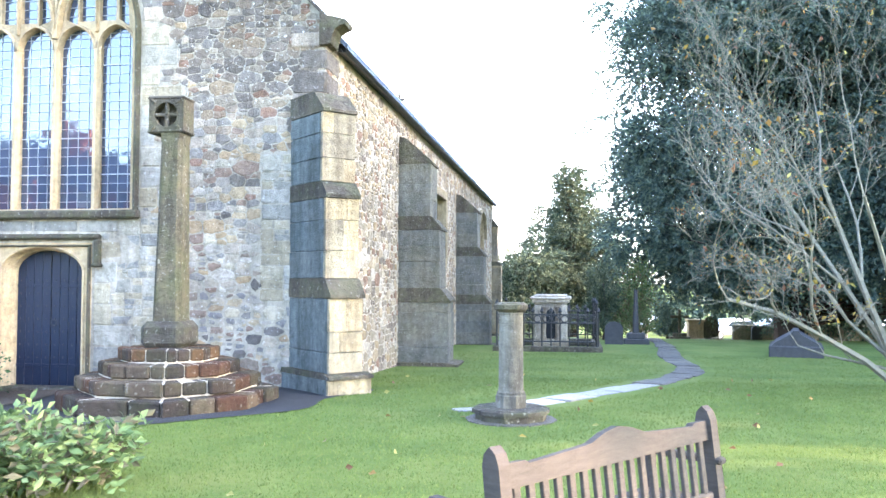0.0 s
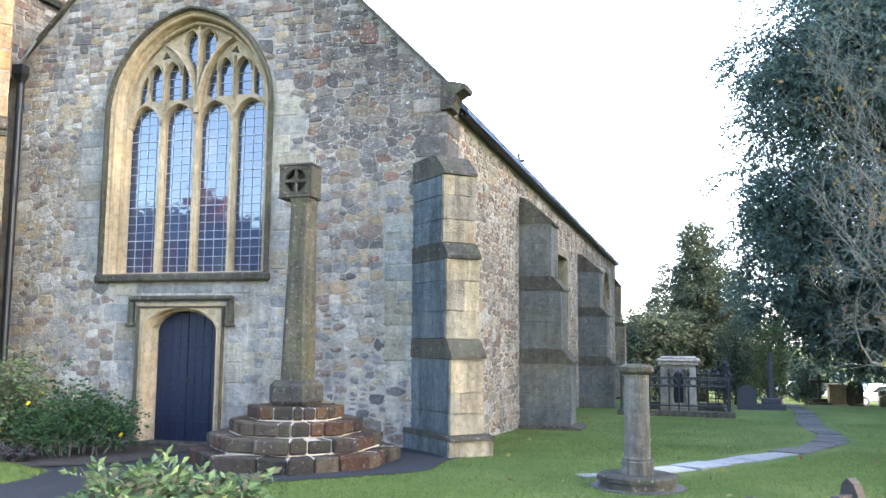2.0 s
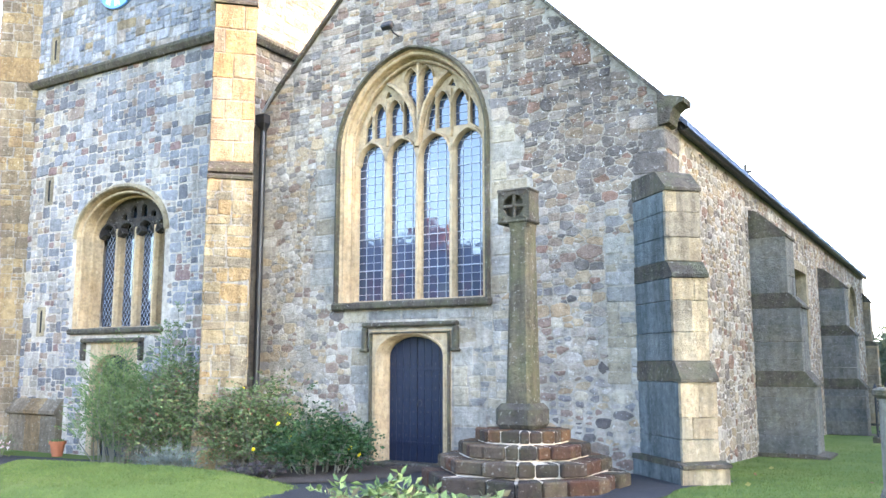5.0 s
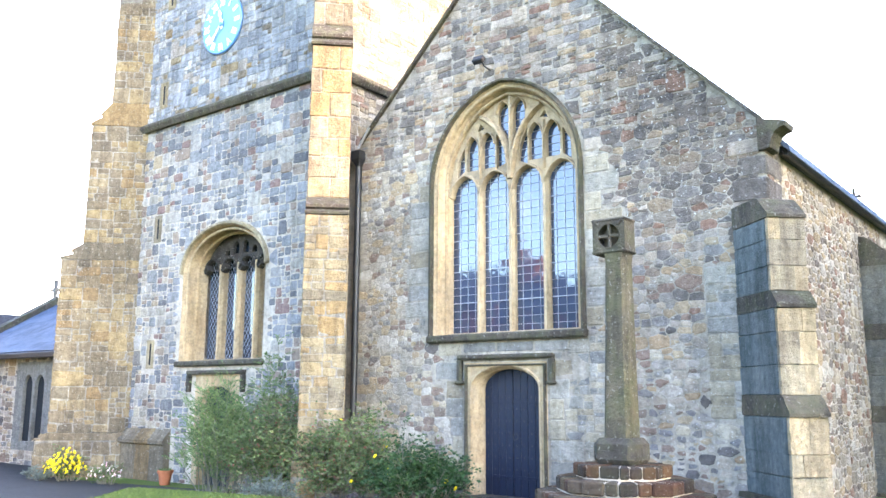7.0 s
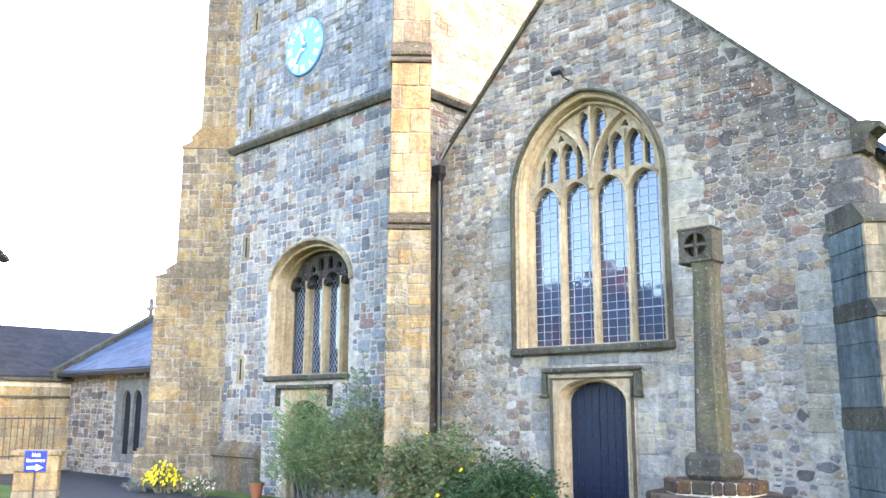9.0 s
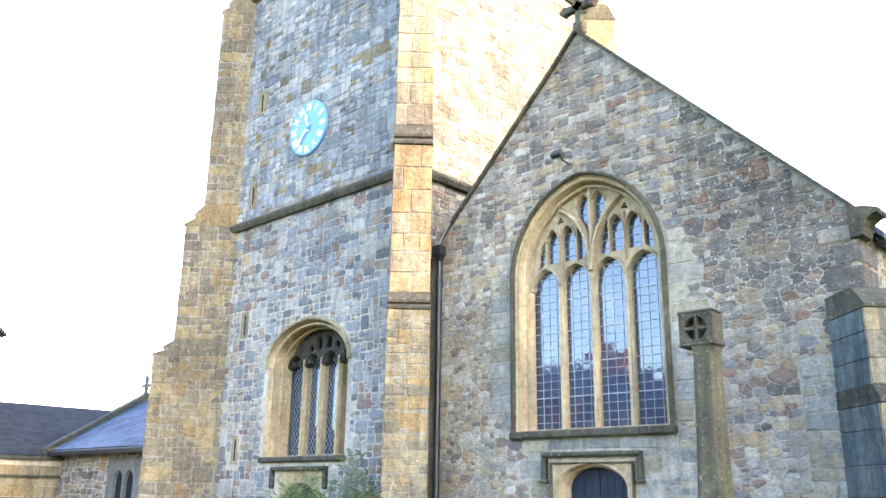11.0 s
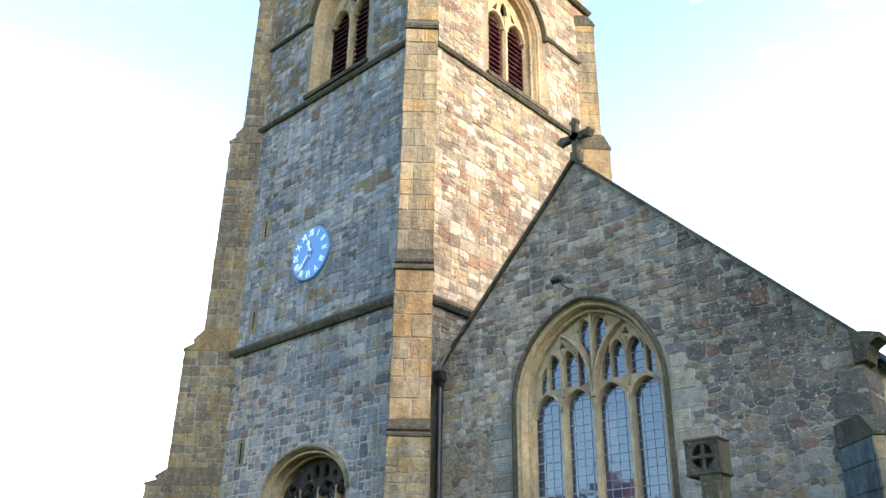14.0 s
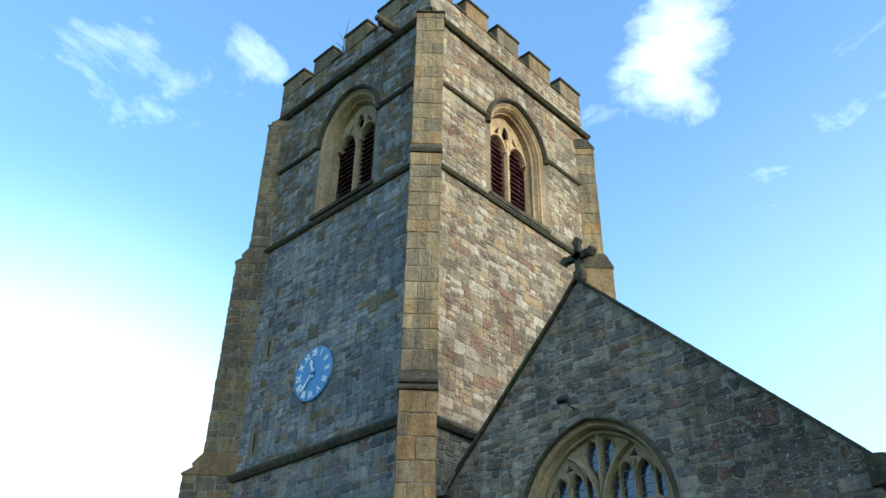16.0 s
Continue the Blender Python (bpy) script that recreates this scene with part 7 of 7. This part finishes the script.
wa = part("window", prism([[(-24.4, 0.1), (-22.4, 0.1), (-22.4, 2.5), (-24.4, 2.5)], arch(-23.72, 0.26, 0.34, 1.85, 0.3, 6), arch(-23.08, 0.26, 0.34, 1.85, 0.3, 6)], -0.03, 0.07, AM), M_JAMB, annex, "two-light pointed stone window")
# Matte near-black sheet: the unlit room behind the lights, painted as colour.
part("pane", prism([[(-24.0, 0.3), (-22.8, 0.3), (-22.8, 2.25), (-24.0, 2.25)]], 0.08, 0.09, AM), M_PAINTED_SHADE, wa)
part("roof", prism([[(11.45, 2.78), (14.5, 4.62), (14.5, 4.5), (11.45, 2.66)]], -9, 0, Matrix(((0, -1, 0, -28.0), (1, 0, 0, 0), (0, 0, 1, 0), (0, 0, 0, 1)))), M_SLATE, annex, "blue-grey slate roof")
part("verge", prism([[(11.2, 2.80), (14.5, 4.86), (14.5, 4.5), (11.2, 2.50)]], -0.35, 0.1, Matrix(((0, -1, 0, -28.0), (1, 0, 0, 0), (0, 0, 1, 0), (0, 0, 0, 1)))), M_WORN, annex, "stone verge coping")
sl, sf = [], []
for r in range(14):
    for c in range(30):
        t0, t1 = r / 14, (r + 1.25) / 14
        x0_ = -27.95 + c * 0.3 + (0.15 if r % 2 else 0)
        at = len(sl)
        for xx, t, up in ((x0_, t0, 0.03), (x0_ + 0.29, t0, 0.03), (x0_ + 0.29, min(t1, 1), 0.012), (x0_, min(t1, 1), 0.012)):
            sl.append((xx, 11.4 + 3.1 * t, 2.75 + 1.87 * t + up))
        sf.append((at, at + 1, at + 2, at + 3))
ob = obj("slate_course", sl, sf, M_SLATE, annex, "courses of blue slates")
ob.matrix_world = Matrix()
ob["kind"] = "stuff"
part("gutter", box(-28.2, -19.5, 11.28, 11.42, 2.58, 2.72), M_IRON, annex, "black gutter")
part("apex_cross", merged(box(-28.06, -27.94, 14.44, 14.56, 4.6, 5.45), box(-28.3, -27.7, 14.45, 14.55, 5.05, 5.16)), M_JAMB, annex, "small stone cross")
for o in annex.children_recursive:
    if o.parent == annex or o.parent.parent == annex:
        if o.name.split(".")[0] not in ("rubble", "stone", "pane"):
            o.matrix_world = Matrix()

hall = thing("church_hall", base(-30, 6), "sandstone church hall wing with a slate roof", "building")
HMx = facing_plus_x(-27.6)
hw = put(part("wall", prism([[(-4, -0.8), (11.75, -0.8), (11.75, 2.52), (-4, 2.52)]], 0, 0.5, HMx), M_MORTAR, hall, "coursed yellow sandstone wall"), Matrix())
rnd = random.Random(61)
for r in range(9):
    u = 4.0 + (r % 2) * 0.2
    while u < 11.6:
        w = rnd.uniform(0.35, 0.7)
        put(part("block", chamfered(w - 0.012, 0.12, 0.30, 0.012, 0.002, rnd), M_ASHLAR, hw), HMx @ Matrix.Translation((u + w / 2, 0.03, -0.5 + r * 0.31 + 0.155)))
        u += w
put(part("string", box(-27.6, -27.5, 4, 11.7, 1.92, 2.0), M_WORN, hall), Matrix())
put(part("coping", box(-27.9, -27.45, -4, 11.75, 2.45, 2.56), M_WORN, hall), Matrix())
put(part("roof", prism([[(-27.7, 2.6), (-33, 4.6), (-33, 4.45), (-27.7, 2.45)]], -6, 16.2, facing_minus_y(0)), M_SLATE_OLD, hall, "long blue-grey slate roof"), Matrix())
put(part("roof", prism([[(-33, 4.6), (-38, 2.6), (-38, 2.45), (-33, 4.45)]], -6, 16.2, facing_minus_y(0)), M_SLATE_OLD, hall), Matrix())
sl, sf = [], []
for r in range(20):
    for c in range(44):
        t0, t1 = r / 20, min((r + 1.25) / 20, 1)
        y0_ = 4.0 + c * 0.28 + (0.14 if r % 2 else 0)
        at = len(sl)
        for yy, t, up in ((y0_, t0, 0.03), (y0_ + 0.27, t0, 0.03), (y0_ + 0.27, t1, 0.012), (y0_, t1, 0.012)):
            sl.append((-27.72 - 5.28 * t, yy, 2.6 + 2.0 * t + up))
        sf.append((at, at + 1, at + 2, at + 3))
ob = put(obj("slate_course", sl, sf, M_SLATE_OLD, hall, "courses of old dark slates"), Matrix())
ob["kind"] = "stuff"
fence = thing("railing", base(-26.9, 9), "plain black iron railing on a low wall", "railing")
put(part("kerb", box(-27.05, -26.75, 5, 11.2, -0.5, 0.12), M_ASHLAR, fence), Matrix())
put(part("rail_bar", merged(box(-26.92, -26.88, 5, 11.2, 1.3, 1.34, 0.005), box(-26.92, -26.88, 5, 11.2, 0.2, 0.24, 0.005)), M_IRON, fence), Matrix())
for k in range(34):
    put(part("baluster", tube([(-26.9, 5.1 + k * 0.18, 0.1), (-26.9, 5.1 + k * 0.18, 1.42)], 0.012, 5), M_IRON, fence), Matrix())

pier = thing("gate_pier", base(-19.7, 7.3), "low yellow sandstone gate pier with a flat cap", "pier")
gz = ground_z(-19.7, 7.3)
put(part("stone", merged(box(-0.45, 0.45, -0.22, 0.22, -0.1, 0.30, 0.02), box(-0.44, 0.44, -0.215, 0.215, 0.305, 0.70, 0.02), box(-0.45, 0.45, -0.22, 0.22, 0.705, 1.02, 0.02), box(-0.5, 0.5, -0.27, 0.27, 1.025, 1.15, 0.03)), M_ASHLAR, pier), pose(-19.45, 7.70, gz, 0, 0, 58))
M_SIGN = plain("sign_blue", (0.012, 0.025, 0.17), 0.8, 0, 0.1, 4.0, 0.03)
sign = thing("sign", base(-19.4, 7.6), "blue sign with white words and an arrow", "sign")
SM = pose(-19.22, 7.55, gz + 0.92, 90, 0, 58)
put(part("post", box(-0.02, 0.02, -0.9, 0.0, -0.03, -0.01), M_IRON, sign), SM)
put(part("board", chamfered(0.44, 0.44, 0.02, 0.006), M_SIGN, sign), SM)
for k, txt in enumerate(("Hall", "Entrance")):
    cv = bpy.data.curves.new("lettering", "FONT")
    cv.body, cv.size, cv.align_x, cv.align_y, cv.extrude = txt, 0.105, "CENTER", "CENTER", 0.001
    tmp = bpy.data.objects.new("lettering", cv)
    scene.collection.objects.link(tmp)
    me = bpy.data.meshes.new_from_object(tmp.evaluated_get(bpy.context.evaluated_depsgraph_get()))
    scene.collection.objects.unlink(tmp)
    bpy.data.objects.remove(tmp)
    me.materials.clear()
    me.materials.append(M_WHITE)
    ob = new("lettering", me)
    ob.parent = sign
    ob.matrix_world = SM @ pose(0, 0.13 - 0.11 * k, 0.013)
put(part("arrow", prism([[(-0.16, -0.16), (0.02, -0.16), (0.02, -0.20), (0.16, -0.13), (0.02, -0.06), (0.02, -0.10), (-0.16, -0.10)]], 0.011, 0.015, Matrix(((1, 0, 0, 0), (0, 0, 1, 0), (0, 1, 0, 0), (0, 0, 0, 1)))), M_WHITE, sign, "white arrow"), SM)


for o in [o for o in scene.objects if o not in before and o.parent is None]:
    o.matrix_world = GROW @ o.matrix_world


# The corner of a house beside the lane.
lodge = thing("house", base(-32, 8), "stone house with overhanging eaves beside the hall", "house")
EX, EY, EZ = -31.2, 10.8, EYE + 5.2
put(part("wall", box(EX - 8.0, EX - 0.75, EY - 8.5, EY - 0.5, -0.8, EZ - 0.25), M_CREAM, lodge), Matrix())
put(part("roof", prism([[(EY, EZ), (EY - 4.5, EZ + 3.6), (EY - 9.0, EZ), (EY - 9.0, EZ - 0.12), (EY - 4.5, EZ + 3.48), (EY, EZ - 0.12)]], -8.6, -0.15, Matrix(((0, 1, 0, EX), (1, 0, 0, 0), (0, 0, 1, 0), (0, 0, 0, 1)))), M_SLATE_OLD, lodge), Matrix())
put(part("eaves_board", box(EX - 8.4, EX - 0.3, EY - 0.35, EY - 0.15, EZ - 0.4, EZ - 0.14), M_WHITE, lodge), Matrix())


def house(x, y, w, d, h, pitch, turn, wallmat, label, floors=3, n=4):
    th = thing("terrace_house", base(x, y), label, "house", group="houses across the road")
    m = pose(x, y, ground_z(x, y), 0, 0, turn)
    holes = []
    for f in range(floors):
        for k in range(n):
            u = -w / 2 + (k + 0.5) * w / n
            z = 1.0 + f * h / floors
            holes.append([(u - 0.5, z), (u + 0.5, z), (u + 0.5, z + 1.45), (u - 0.5, z + 1.45)])
    put(part("wall", prism([[(-w / 2, -0.3), (w / 2, -0.3), (w / 2, h), (-w / 2, h)]] + holes, 0, 0.35, Matrix()), wallmat, th), m)
    put(part("wall", merged(box(-w / 2, -w / 2 + 0.3, 0.35, d, -0.3, h), box(w / 2 - 0.3, w / 2, 0.35, d, -0.3, h), box(-w / 2 + 0.3, w / 2 - 0.3, d - 0.3, d, -0.3, h)), wallmat, th), m)
    put(part("roof", prism([[(-0.25, h), (d / 2, h + pitch), (d + 0.25, h), (d + 0.25, h - 0.15), (d / 2, h + pitch - 0.2), (-0.25, h - 0.15)]], -w / 2 - 0.1, w / 2 + 0.1, Matrix(((0, 1, 0, 0), (1, 0, 0, 0), (0, 0, 1, 0), (0, 0, 0, 1)))), M_SLATE, th), m)
    put(part("band", box(-w / 2, w / 2, -0.06, 0.0, h / floors + 0.05, h / floors + 0.55), M_WHITE, th, "pale painted band"), m)
    for u in (-w / 2 + 0.6, w / 2 - 0.6):
        ch = put(part("chimney", box(u - 0.55, u + 0.55, d / 2 - 0.4, d / 2 + 0.4, h + 0.3, h + pitch + 1.5, 0.03), wallmat, th), m)
        put(part("pot", merged(*[moved(lathe([(0.13, 0), (0.1, 0.5)], 8), Matrix.Translation((u + e, d / 2, h + pitch + 1.5))) for e in (-0.3, 0.3)]), M_POT, ch), m)
    for hl in holes:
        wn_ = put(part("window", prism([hl, [(hl[0][0] + 0.08, hl[0][1] + 0.08), (hl[1][0] - 0.08, hl[0][1] + 0.08), (hl[1][0] - 0.08, hl[2][1] - 0.08), (hl[0][0] + 0.08, hl[2][1] - 0.08)]], 0.1, 0.18, Matrix()), M_WHITE, th), m)
        put(part("pane", prism([hl], 0.15, 0.16, Matrix()), M_GLASS, wn_), m)
    return th


# Houses across the road behind the camera, mirrored in the church windows.
for k, (x, h, pi_, mt) in enumerate(((-35.5, 8.0, 2.8, M_BRICK), (-27.2, 7.4, 2.6, M_BRICK), (-19.0, 6.6, 2.4, M_MORTAR))):
    house(x, -20 - 0.3 * k, 8.2, 7.0, h, pi_, 180, mt, "three-storey terraced house with chimneys and slate roof")
